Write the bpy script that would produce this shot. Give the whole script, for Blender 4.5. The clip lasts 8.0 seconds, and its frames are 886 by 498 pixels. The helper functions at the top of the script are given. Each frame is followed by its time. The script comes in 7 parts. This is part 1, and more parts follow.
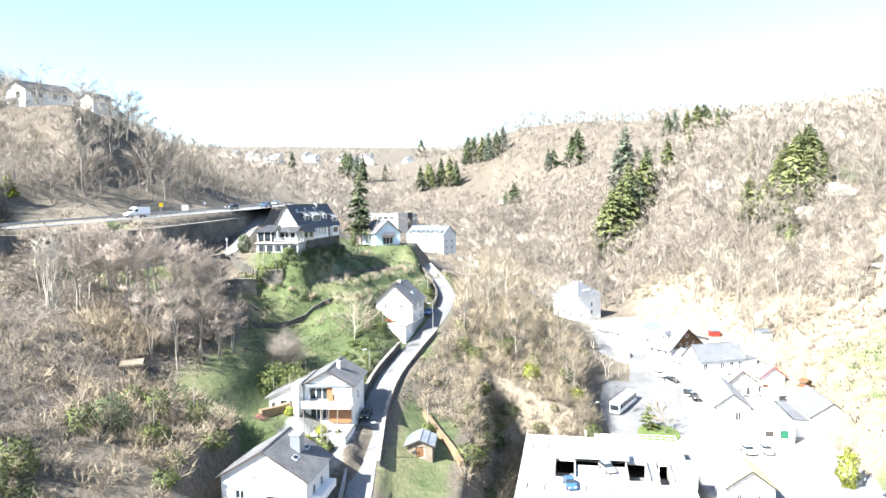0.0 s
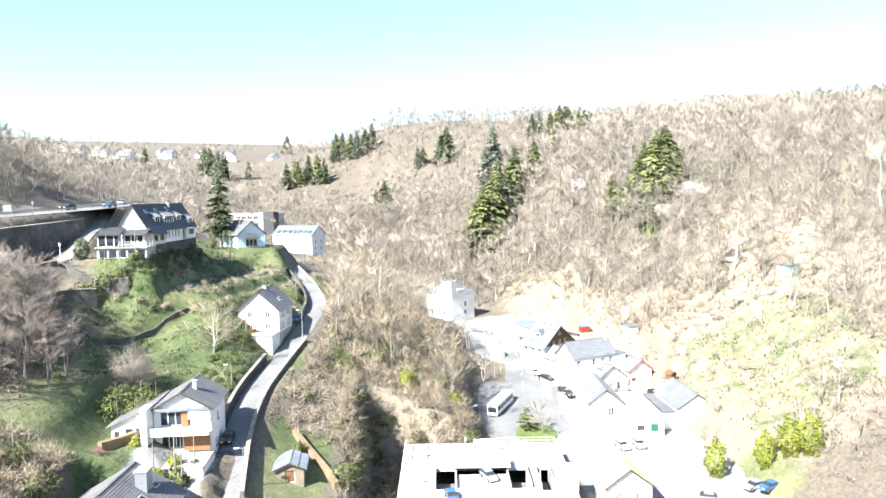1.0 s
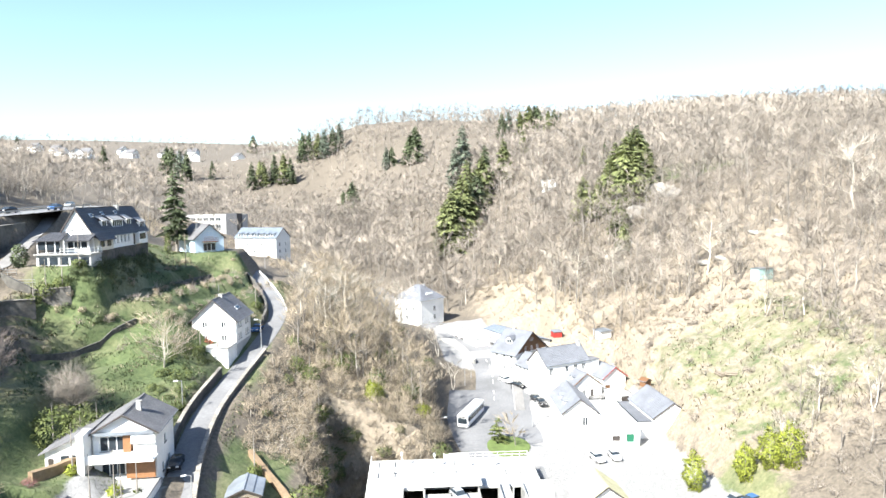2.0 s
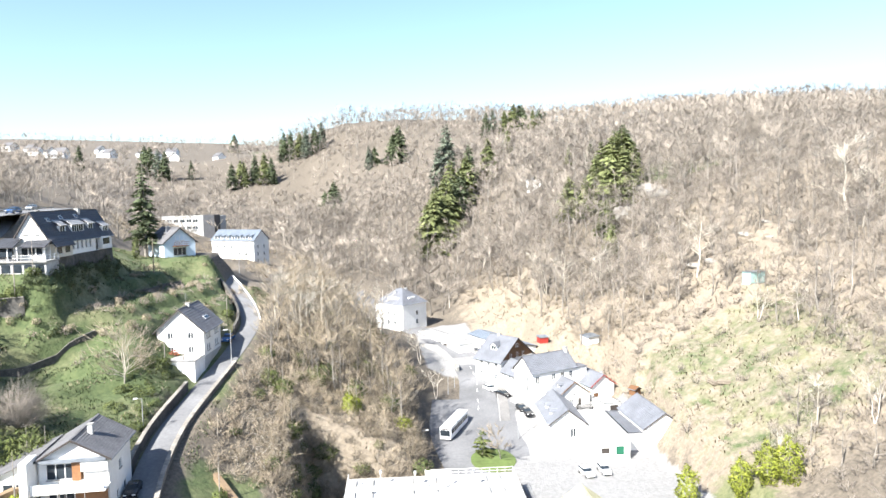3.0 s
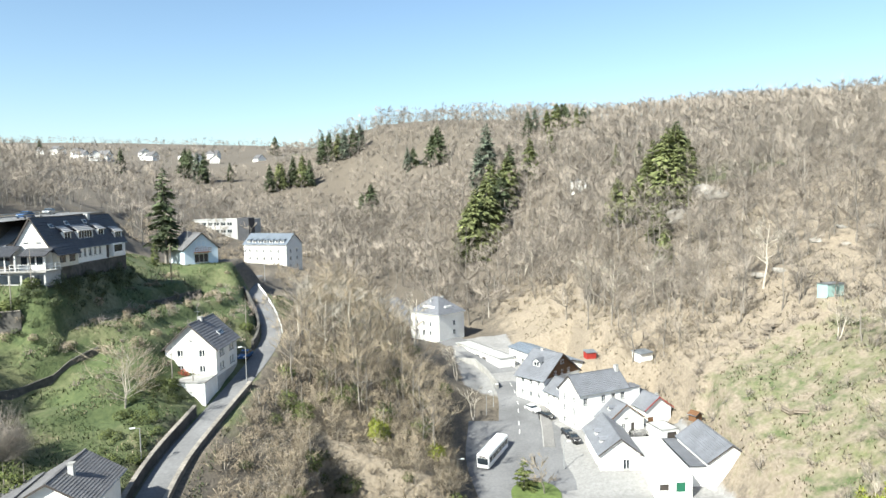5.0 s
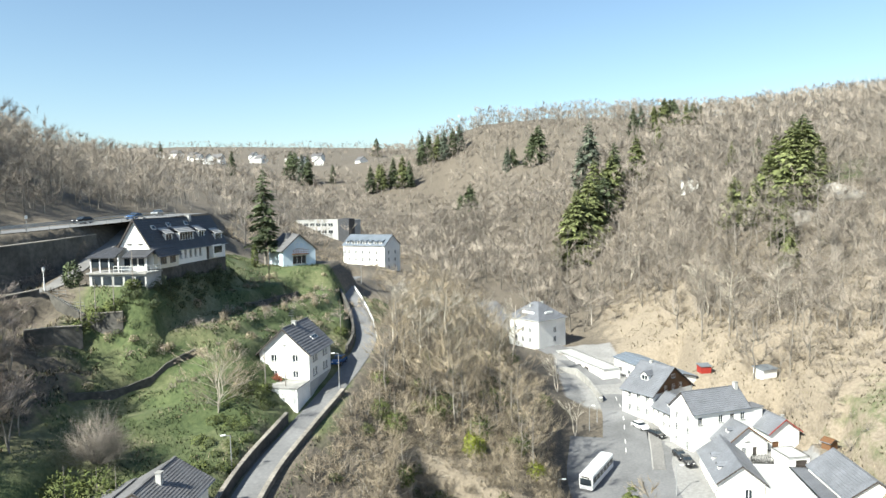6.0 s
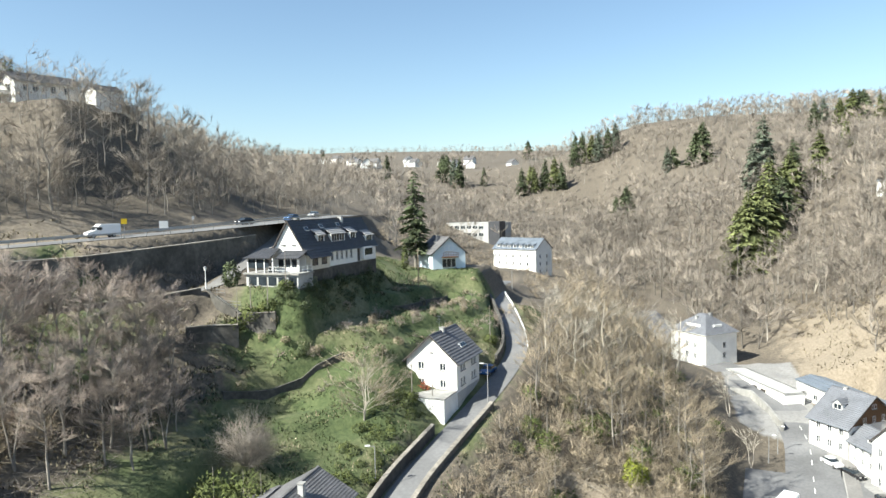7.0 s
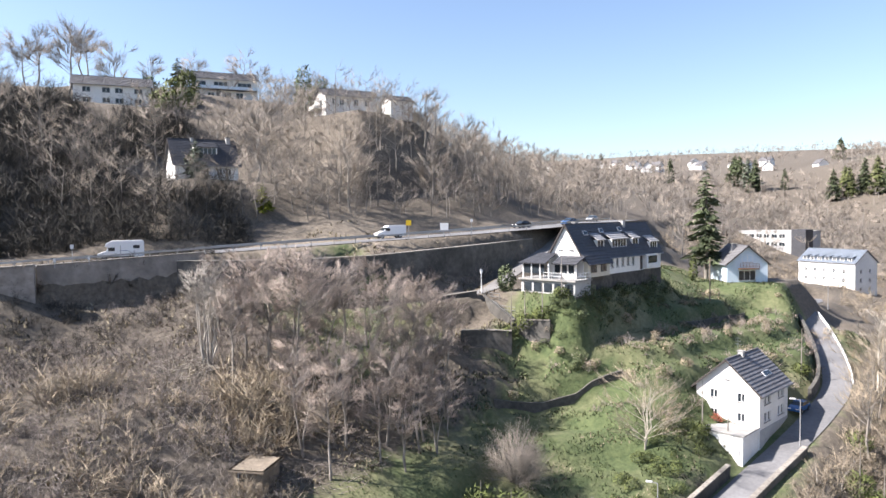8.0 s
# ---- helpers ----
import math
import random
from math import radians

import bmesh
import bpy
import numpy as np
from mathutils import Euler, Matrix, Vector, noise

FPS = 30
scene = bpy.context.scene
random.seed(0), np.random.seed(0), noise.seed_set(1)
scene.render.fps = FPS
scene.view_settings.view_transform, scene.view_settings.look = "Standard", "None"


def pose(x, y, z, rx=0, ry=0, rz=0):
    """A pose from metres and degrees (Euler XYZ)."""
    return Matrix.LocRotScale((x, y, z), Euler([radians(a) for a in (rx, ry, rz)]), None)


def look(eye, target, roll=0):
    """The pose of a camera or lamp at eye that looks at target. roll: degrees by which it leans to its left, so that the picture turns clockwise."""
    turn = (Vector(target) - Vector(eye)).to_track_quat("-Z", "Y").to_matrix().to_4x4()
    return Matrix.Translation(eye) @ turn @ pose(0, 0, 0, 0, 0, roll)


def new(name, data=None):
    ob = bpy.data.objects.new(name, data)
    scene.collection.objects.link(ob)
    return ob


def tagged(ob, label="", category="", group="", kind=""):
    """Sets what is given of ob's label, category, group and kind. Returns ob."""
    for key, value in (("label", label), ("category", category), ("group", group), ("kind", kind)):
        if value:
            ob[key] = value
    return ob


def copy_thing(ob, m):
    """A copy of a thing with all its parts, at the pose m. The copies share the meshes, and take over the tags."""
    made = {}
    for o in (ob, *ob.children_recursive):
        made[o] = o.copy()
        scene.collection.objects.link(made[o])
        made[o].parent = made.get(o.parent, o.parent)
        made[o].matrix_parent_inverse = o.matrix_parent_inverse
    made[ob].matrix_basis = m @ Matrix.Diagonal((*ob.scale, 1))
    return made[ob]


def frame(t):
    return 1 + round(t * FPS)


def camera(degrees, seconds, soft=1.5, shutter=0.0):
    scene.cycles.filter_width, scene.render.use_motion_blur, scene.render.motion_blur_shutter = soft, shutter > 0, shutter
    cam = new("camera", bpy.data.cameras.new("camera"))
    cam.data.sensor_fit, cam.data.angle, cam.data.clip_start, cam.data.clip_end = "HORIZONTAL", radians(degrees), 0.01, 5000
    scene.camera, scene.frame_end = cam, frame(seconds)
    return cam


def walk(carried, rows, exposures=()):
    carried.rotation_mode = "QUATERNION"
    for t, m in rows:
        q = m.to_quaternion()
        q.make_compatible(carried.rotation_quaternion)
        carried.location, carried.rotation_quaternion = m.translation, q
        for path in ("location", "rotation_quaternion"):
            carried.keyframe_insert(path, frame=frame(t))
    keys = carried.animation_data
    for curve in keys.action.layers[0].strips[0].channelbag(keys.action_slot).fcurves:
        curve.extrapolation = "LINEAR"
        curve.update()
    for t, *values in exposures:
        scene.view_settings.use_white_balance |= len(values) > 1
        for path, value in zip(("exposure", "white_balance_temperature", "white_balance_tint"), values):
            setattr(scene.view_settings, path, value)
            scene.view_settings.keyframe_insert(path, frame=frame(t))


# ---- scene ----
cam = camera(65.5, 8.0)
EXPOSURES = ((0, 2.3, 6350, 6), (1.5, 2.06, 6350, 6), (3.5, 1.74, 6350, 9), (5.5, 1.32, 6500, 1), (7.0, 1.3, 6550, 2), (7.5, 1.45, 6500, 9), (8.0, 1.55, 6500, 15))
PATH = [
    (0, (0.009, -0.496, 29.835), (-0.261, 1.48, 29.693), -0.8),
    (0.5, (-1.226, 3.443, 29.729), (-1.207, 5.438, 29.579), -0.9),
    (1, (-1.143, 7.42, 29.874), (-1.037, 9.411, 29.722), -0.9),
    (1.5, (-0.836, 10.851, 30.1), (-0.68, 12.839, 29.947), -0.9),
    (3, (1.219, 21.236, 30.933), (1.456, 23.216, 30.777), -1.0),
    (3.5, (1.949, 24.444, 31.044), (2.2, 26.422, 30.887), -1.1),
    (4, (2.673, 28.072, 31.202), (2.921, 30.05, 31.046), -1.1),
    (4.2, (2.967, 29.419, 31.164), (3.204, 31.399, 31.009), -1.1),
    (5.5, (3.529, 38.732, 31.309), (3.521, 40.727, 31.162), -1.1),
    (6, (3.526, 42.148, 31.354), (3.359, 44.136, 31.212), -1.2),
    (6.5, (2.911, 45.865, 31.311), (2.573, 47.832, 31.175), -1.2),
    (6.9, (1.938, 48.804, 31.087), (1.408, 50.728, 30.958), -1.0),
    (7, (1.627, 49.528, 31.058), (1.036, 51.435, 30.934), -1.2),
    (7.5, (-0.109, 53.111, 30.883), (-1.056, 54.869, 30.774), -1.0),
    (8, (-2.478, 56.156, 30.575), (-3.758, 57.69, 30.482), -0.8),
]
walk(cam, [(t, look(eye, target, roll)) for t, eye, target, roll in PATH], EXPOSURES)

# ---- light ----
SUN_AZ, SUN_EL = radians(-136), radians(41)   # where the sun stands: clockwise from +y, and its height
world = bpy.data.worlds.new("sky")
scene.world = world
world.use_nodes = True
wn = world.node_tree
wn.nodes.clear()
w_sky = wn.nodes.new("ShaderNodeTexSky")
w_sky.sky_type = "NISHITA"
w_sky.sun_disc = False
w_sky.sun_elevation, w_sky.sun_rotation = SUN_EL, SUN_AZ
w_sky.altitude, w_sky.air_density, w_sky.dust_density, w_sky.ozone_density = 150, 1.0, 1.0, 2.0
w_bg = wn.nodes.new("ShaderNodeBackground")
w_bg.inputs["Strength"].default_value = 0.08
w_out = wn.nodes.new("ShaderNodeOutputWorld")
wn.links.new(w_sky.outputs["Color"], w_bg.inputs["Color"])
wn.links.new(w_bg.outputs["Background"], w_out.inputs["Surface"])
sun = new("sun", bpy.data.lights.new("sun", "SUN"))
sun.data.energy, sun.data.angle, sun.data.color = 5.0, radians(0.6), (1.0, 0.955, 0.89)
sun_from = Vector((math.sin(SUN_AZ) * math.cos(SUN_EL), math.cos(SUN_AZ) * math.cos(SUN_EL), math.sin(SUN_EL)))
sun.matrix_world = look(sun_from * 300, (0, 0, 0))

# ---- materials ----
MATS = {}


def mat(name, col, col2=None, scale=1.0, rough=0.85, metal=0.0, bump=0.0, spots=0.0, spot_scale=0.1, rnd=0.0, detail=4.0, stretch=(1, 1, 1), island=0.0, alpha=1.0):
    """A surface with grain between two colours, large stains, a bump and a shift from piece to piece."""
    if name in MATS:
        return MATS[name]
    m = bpy.data.materials.new(name)
    MATS[name] = m
    m.use_nodes = True
    nt = m.node_tree
    nd, ln = nt.nodes, nt.links
    b = nd["Principled BSDF"]
    b.inputs["Roughness"].default_value, b.inputs["Metallic"].default_value = rough, metal
    col2 = col2 or tuple(c * 0.72 for c in col)
    tc = nd.new("ShaderNodeTexCoord")
    mp = nd.new("ShaderNodeMapping")
    mp.inputs["Scale"].default_value = stretch
    geo = nd.new("ShaderNodeNewGeometry")
    ln.new(geo.outputs["Position"], mp.inputs["Vector"])
    n1 = nd.new("ShaderNodeTexNoise")
    n1.inputs["Scale"].default_value, n1.inputs["Detail"].default_value, n1.inputs["Roughness"].default_value = scale, detail, 0.65
    ln.new(mp.outputs["Vector"], n1.inputs["Vector"])
    rp = nd.new("ShaderNodeValToRGB")
    rp.color_ramp.elements[0].position, rp.color_ramp.elements[1].position = 0.3, 0.7
    rp.color_ramp.elements[0].color, rp.color_ramp.elements[1].color = (*col2, 1), (*col, 1)
    ln.new(n1.outputs["Fac"], rp.inputs["Fac"])
    out = rp.outputs["Color"]
    if spots:
        n2 = nd.new("ShaderNodeTexNoise")
        n2.inputs["Scale"].default_value, n2.inputs["Detail"].default_value = spot_scale, 5
        ln.new(geo.outputs["Position"], n2.inputs["Vector"])
        mr = nd.new("ShaderNodeMapRange")
        mr.inputs["From Min"].default_value, mr.inputs["From Max"].default_value = 0.3, 0.7
        mr.inputs["To Min"].default_value, mr.inputs["To Max"].default_value = 1 - spots, 1 + spots * 0.6
        ln.new(n2.outputs["Fac"], mr.inputs["Value"])
        mx = nd.new("ShaderNodeVectorMath")
        mx.operation = "SCALE"
        ln.new(out, mx.inputs[0])
        ln.new(mr.outputs["Result"], mx.inputs["Scale"])
        out = mx.outputs["Vector"]
    if rnd or island:
        mr = nd.new("ShaderNodeMapRange")
        k = rnd or island
        mr.inputs["To Min"].default_value, mr.inputs["To Max"].default_value = 1 - k, 1 + k
        if rnd:
            oi = nd.new("ShaderNodeObjectInfo")
            ln.new(oi.outputs["Random"], mr.inputs["Value"])
        else:
            ln.new(geo.outputs["Random Per Island"], mr.inputs["Value"])
        mx = nd.new("ShaderNodeVectorMath")
        mx.operation = "SCALE"
        ln.new(out, mx.inputs[0])
        ln.new(mr.outputs["Result"], mx.inputs["Scale"])
        out = mx.outputs["Vector"]
    ln.new(out, b.inputs["Base Color"])
    if bump:
        bp = nd.new("ShaderNodeBump")
        bp.inputs["Strength"].default_value, bp.inputs["Distance"].default_value = bump, 0.05
        ln.new(n1.outputs["Fac"], bp.inputs["Height"])
        ln.new(bp.outputs["Normal"], b.inputs["Normal"])
    return m


WHITE = mat("white_render", (0.80, 0.79, 0.76), (0.72, 0.71, 0.68), 1.5, 0.9, spots=0.10, spot_scale=0.25, bump=0.1)
GREYW = mat("grey_render", (0.44, 0.44, 0.432), (0.36, 0.36, 0.352), 1.5, 0.9, spots=0.12, spot_scale=0.3, bump=0.1)
BLUEW = mat("pale_blue_render", (0.62, 0.72, 0.80), (0.55, 0.65, 0.74), 1.5, 0.9, spots=0.08, spot_scale=0.3)
TILE_D = mat("dark_roof_tile", (0.06, 0.0624, 0.072), (0.032, 0.0336, 0.04), 3.0, 0.6, spots=0.2, spot_scale=0.5, island=0.25, bump=0.3)
LEAD = mat("grey_lead_sheet", (0.336, 0.336, 0.344), (0.264, 0.264, 0.272), 2.0, 0.6, spots=0.15, spot_scale=0.5)
TILE_S = mat("striped_roof_tile", (0.12, 0.12, 0.128), (0.068, 0.068, 0.0736), 3.0, 0.7, spots=0.2, spot_scale=0.5, island=0.6, bump=0.3)
TILE_G = mat("grey_roof_tile", (0.152, 0.148, 0.152), (0.08, 0.08, 0.084), 3.0, 0.7, spots=0.25, spot_scale=0.5, island=0.2, bump=0.3)
SLATE = mat("slate", (0.168, 0.176, 0.196), (0.104, 0.108, 0.12), 4.0, 0.55, spots=0.2, spot_scale=0.4, island=0.22, bump=0.2)
SLATE_L = mat("pale_blue_roof", (0.16, 0.188, 0.224), (0.12, 0.14, 0.168), 2.0, 0.5, spots=0.15, spot_scale=0.3, island=0.12)
FLATROOF = mat("flat_roof_gravel", (0.46, 0.46, 0.45), (0.35, 0.35, 0.34), 2.0, 0.9, spots=0.2, spot_scale=0.15)
ASPHALT = mat("asphalt", (0.176, 0.176, 0.18), (0.128, 0.128, 0.132), 2.0, 0.9, spots=0.28, spot_scale=0.12, bump=0.2)
PAVING = mat("paving", (0.208, 0.2, 0.192), (0.136, 0.132, 0.128), 3.0, 0.9, spots=0.2, spot_scale=0.3)
KERB = mat("kerb_stone", (0.336, 0.328, 0.312), (0.24, 0.232, 0.224), 3.0, 0.9, spots=0.15, spot_scale=0.4)
MARK = mat("road_paint", (0.78, 0.78, 0.75), (0.6, 0.6, 0.58), 3.0, 0.7)
STONE = mat("old_stone", (0.12, 0.112, 0.1), (0.06, 0.0576, 0.052), 1.2, 0.95, spots=0.35, spot_scale=0.3, bump=0.6, rnd=0.3)
CONCRETE = mat("concrete", (0.336, 0.328, 0.312), (0.24, 0.236, 0.224), 1.0, 0.9, spots=0.25, spot_scale=0.25, bump=0.2)
WOOD = mat("brown_wood", (0.176, 0.088, 0.04), (0.104, 0.052, 0.024), 3.0, 0.7, spots=0.2, spot_scale=0.6, stretch=(1, 1, 8))
WOOD_O = mat("orange_wood", (0.27, 0.13, 0.055), (0.19, 0.09, 0.04), 3.0, 0.6)
WOOD_G = mat("weathered_wood", (0.24, 0.2, 0.152), (0.144, 0.12, 0.092), 3.0, 0.9, spots=0.2, spot_scale=0.6)
GLASS = mat("window_glass", (0.035, 0.045, 0.055), (0.02, 0.025, 0.03), 1.0, 0.08)
FRAMEW = mat("white_frame", (0.80, 0.80, 0.79), (0.72, 0.72, 0.71), 4.0, 0.5)
FRAMED = mat("dark_frame", (0.06, 0.05, 0.045), None, 4.0, 0.5)
CURTAIN = mat("curtain", (0.336, 0.344, 0.344), (0.2, 0.208, 0.216), 2.5, 0.9, stretch=(4, 4, 0.3))
METAL = mat("galvanised_metal", (0.384, 0.392, 0.4), (0.304, 0.312, 0.32), 4.0, 0.45, metal=0.8)
ZINC = mat("zinc_sheet", (0.288, 0.312, 0.344), (0.224, 0.248, 0.28), 1.0, 0.45, metal=0.4, spots=0.2, spot_scale=0.3)
RED = mat("red_paint", (0.336, 0.032, 0.024), (0.24, 0.024, 0.02), 3.0, 0.5)
GREEN_P = mat("green_paint", (0.016, 0.128, 0.072), (0.012, 0.088, 0.048), 3.0, 0.5)
YELLOW = mat("yellow_paint", (0.80, 0.55, 0.02), None, 3.0, 0.5)
PAINT_W = mat("white_car_paint", (0.80, 0.80, 0.80), (0.76, 0.76, 0.76), 4.0, 0.25)
PAINT_K = mat("black_car_paint", (0.02, 0.02, 0.024), (0.015, 0.015, 0.018), 4.0, 0.2)
PAINT_B = mat("blue_car_paint", (0.05, 0.12, 0.28), (0.04, 0.10, 0.24), 4.0, 0.25)
PAINT_S = mat("silver_car_paint", (0.45, 0.46, 0.47), (0.42, 0.43, 0.44), 4.0, 0.25, metal=0.5)
RUBBER = mat("tyre_rubber", (0.025, 0.025, 0.025), None, 4.0, 0.9)
BARK = mat("grey_bark", (0.264, 0.24, 0.212), (0.168, 0.152, 0.132), 1.5, 0.95, spots=0.3, spot_scale=0.05, island=0.35)
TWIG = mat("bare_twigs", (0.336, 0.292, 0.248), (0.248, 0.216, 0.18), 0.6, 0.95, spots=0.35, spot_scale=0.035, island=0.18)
TWIG_R = mat("russet_twigs", (0.432, 0.36, 0.312), (0.32, 0.264, 0.228), 0.6, 0.95, spots=0.3, spot_scale=0.06, island=0.18)
TWIG_T = mat("tan_twigs", (0.376, 0.312, 0.228), (0.272, 0.224, 0.16), 0.6, 0.95, spots=0.3, spot_scale=0.06, island=0.18)
TWIG_P = mat("pale_twigs", (0.464, 0.424, 0.36), (0.336, 0.304, 0.256), 0.6, 0.95, spots=0.2, spot_scale=0.1, island=0.3)
NEEDLE = mat("conifer_needles", (0.176, 0.192, 0.076), (0.104, 0.124, 0.044), 0.8, 0.9, spots=0.3, spot_scale=0.1, island=0.45)
NEEDLE_D = mat("dark_needles", (0.112, 0.136, 0.068), (0.064, 0.084, 0.04), 0.8, 0.9, spots=0.3, spot_scale=0.1, island=0.4)
NEEDLE_B = mat("blue_needles", (0.16, 0.184, 0.136), (0.096, 0.12, 0.084), 0.8, 0.9, spots=0.2, spot_scale=0.1, island=0.4)
LEAF = mat("evergreen_leaf", (0.12, 0.14, 0.036), (0.056, 0.076, 0.0176), 0.8, 0.8, spots=0.3, spot_scale=0.15, island=0.4)
LEAF_Y = mat("yellow_green_leaf", (0.24, 0.264, 0.028), (0.128, 0.152, 0.016), 1.2, 0.8, spots=0.2, spot_scale=0.3, island=0.4)
BRUSHM = mat("cut_brush_stems", (0.264, 0.228, 0.208), (0.152, 0.132, 0.12), 0.6, 0.95, spots=0.35, spot_scale=0.08, island=0.3)
STRAW = mat("dry_grass_blades", (0.288, 0.248, 0.168), (0.176, 0.152, 0.1), 0.5, 0.95, spots=0.3, spot_scale=0.1, island=0.35)
GBLADE = mat("green_grass_blades", (0.084, 0.112, 0.0384), (0.04, 0.064, 0.0208), 0.5, 0.9, spots=0.3, spot_scale=0.08, island=0.35)

# ---- the lie of the land: cross-sections of the valley, from the left height to the right one ----
SECTIONS = {
    60: [(-260, 84), (-200, 72), (-165, 58), (-142, 42), (-128, 27), (-119, 23.2), (-110, 22.8), (-107, 19.4), (-97, 12), (-70, 6), (-50, -4), (-30, -14), (-10, -22), (15, -26), (52, -26), (68, -19), (90, -5), (130, 14), (200, 42), (320, 72)],
    96: [(-260, 84), (-200, 70), (-165, 55), (-145, 41), (-126, 26), (-117, 24.4), (-111, 24.2), (-108.4, 21.2), (-100, 15), (-88, 12.6), (-76, 11.6), (-62, 3.8), (-48, -2.5), (-38, -7), (-27, -12.3), (-18, -16.5), (-5, -20), (15, -24.5), (55, -24.5), (68, -18), (90, -3), (130, 16), (200, 45), (320, 74)],
    125: [(-300, 80), (-190, 63), (-150, 46), (-125, 34), (-108, 26.4), (-97, 25.8), (-89, 24), (-86.5, 17.5), (-80, 15.2), (-68, 9.5), (-60, 4.4), (-50, 1.4), (-40, -1.4), (-33, -3.4), (-31, -4.9), (-25, -5.2), (-20, -9.5), (-8, -14), (5, -19), (15, -24), (45, -24.4), (58, -20), (70, -15), (90, -2), (130, 17), (200, 46), (320, 76)],
    137: [(-300, 80), (-198, 67), (-155, 51), (-130, 39), (-109, 29), (-98, 26.6), (-92, 26.3), (-82, 24.4), (-79.6, 18), (-74, 16.6), (-66, 13), (-58, 8), (-52, 4.6), (-45, 2.8), (-37, 1.2), (-32, -0.6), (-30, -2.6), (-23.5, -2.7), (-19, -6.5), (-8, -11.5), (5, -17), (14.5, -22.6), (18, -24), (45.5, -24), (58, -19.5), (71, -14), (90, -1), (125, 16.5), (200, 40), (330, 56)],
    150: [(-300, 80), (-205, 70), (-160, 56), (-135, 44), (-110, 32), (-98, 27.2), (-86, 26.8), (-78.6, 25), (-76.4, 18.8), (-68, 18.0), (-55, 17.8), (-53.2, 17.0), (-51.4, 13.6), (-48.5, 11.6), (-45, 10.6), (-40, 9.2), (-37.6, 8), (-36, 4.6), (-29, 1.6), (-27.5, 0), (-21, 0), (-17, -3.5), (-8, -9), (5, -14.5), (14, -21), (20, -23.6), (46, -23.6), (58, -19), (72, -12.5), (90, 0), (120, 16), (160, 31), (250, 46), (350, 54)],
    175: [(-320, 82), (-212, 72), (-165, 60), (-138, 48), (-111, 35.5), (-95, 28.4), (-84, 28), (-77.5, 26), (-75, 20.2), (-66, 19.2), (-55, 18), (-53, 17.2), (-51.4, 14.2), (-48, 12.9), (-40, 11.5), (-32, 9.5), (-27, 8.2), (-25.2, 4.6), (-18.5, 4.2), (-14, 0.5), (-6, -5), (5, -11.5), (16, -18), (22, -21.2), (44, -21.2), (56, -16.8), (69, -8.6), (90, 1.5), (100, 7), (121, 16.5), (160, 32), (245, 48), (345, 56)],
    200: [(-320, 84), (-220, 73), (-170, 64), (-140, 49), (-112, 38), (-93, 29.5), (-78, 28.6), (-71, 26), (-66, 20), (-60, 18), (-52, 16.2), (-44, 14.6), (-36, 12.4), (-34, 11.4), (-32.4, 8.8), (-26, 8.4), (-20, 4), (-10, -1), (5, -9), (18, -15), (25, -18.2), (42, -18.2), (53, -12.6), (59, -6.6), (70, -2), (88, 5), (98, 11), (122, 20), (160, 35), (240, 50), (340, 58)],
    260: [(-320, 84), (-200, 66), (-160, 54), (-138, 46), (-120, 36), (-104, 29), (-92, 28.4), (-78, 20), (-55, 11), (-40, 7), (-25, 2), (-10, -4), (5, -9.5), (15, -12.3), (32, -12.5), (44, -7), (57, 1.5), (80, 18), (103, 32), (140, 42), (180, 50), (220, 52), (320, 57)],
    340: [(-320, 80), (-200, 55), (-150, 38), (-120, 28), (-90, 14), (-60, 4), (-45, 2), (-20, -3), (0, -5), (20, -3), (45, 9), (84, 32), (120, 47), (150, 55), (180, 60), (230, 63), (350, 67)],
    550: [(-400, 72), (-250, 52), (-150, 36), (-80, 24), (-40, 22), (0, 42), (60, 68), (136, 82), (175, 83), (216, 87), (260, 92), (330, 93), (450, 97)],
    700: [(-500, 88), (-300, 73), (-170, 65), (-97, 72), (-42, 95), (-9, 104), (38, 107), (66, 107), (119, 106), (172, 105), (226, 104), (279, 113), (332, 115), (400, 118)],
    800: [(-500, 88), (-300, 78), (-150, 71), (-60, 84), (20, 100), (100, 102), (200, 102), (350, 112), (600, 116)],
    1200: [(-900, 138), (-500, 132), (-200, 123), (-80, 116), (100, 106), (300, 118), (600, 126)],
}
SEC_Y = sorted(SECTIONS)


def smooth_line(pts, xs):
    """Heights along one cross-section, with its corners slightly rounded."""
    px, pz = zip(*pts)
    return sum(np.interp(xs + d, px, pz) * w for d, w in ((-2.0, 0.2), (0, 0.6), (2.0, 0.2)))


def poly_near(xs, ys, line):
    """For each place: the distance to a centre line of (x, y, z) nodes and the line's height there."""
    best, hz = np.full(xs.shape, 1e9), np.zeros(xs.shape)
    for (x0, y0, z0), (x1, y1, z1) in zip(line, line[1:]):
        dx, dy = x1 - x0, y1 - y0
        k = np.clip(((xs - x0) * dx + (ys - y0) * dy) / (dx * dx + dy * dy), 0, 1)
        d = np.hypot(xs - x0 - k * dx, ys - y0 - k * dy)
        near = d < best
        best, hz = np.where(near, d, best), np.where(near, z0 + k * (z1 - z0), hz)
    return best, hz


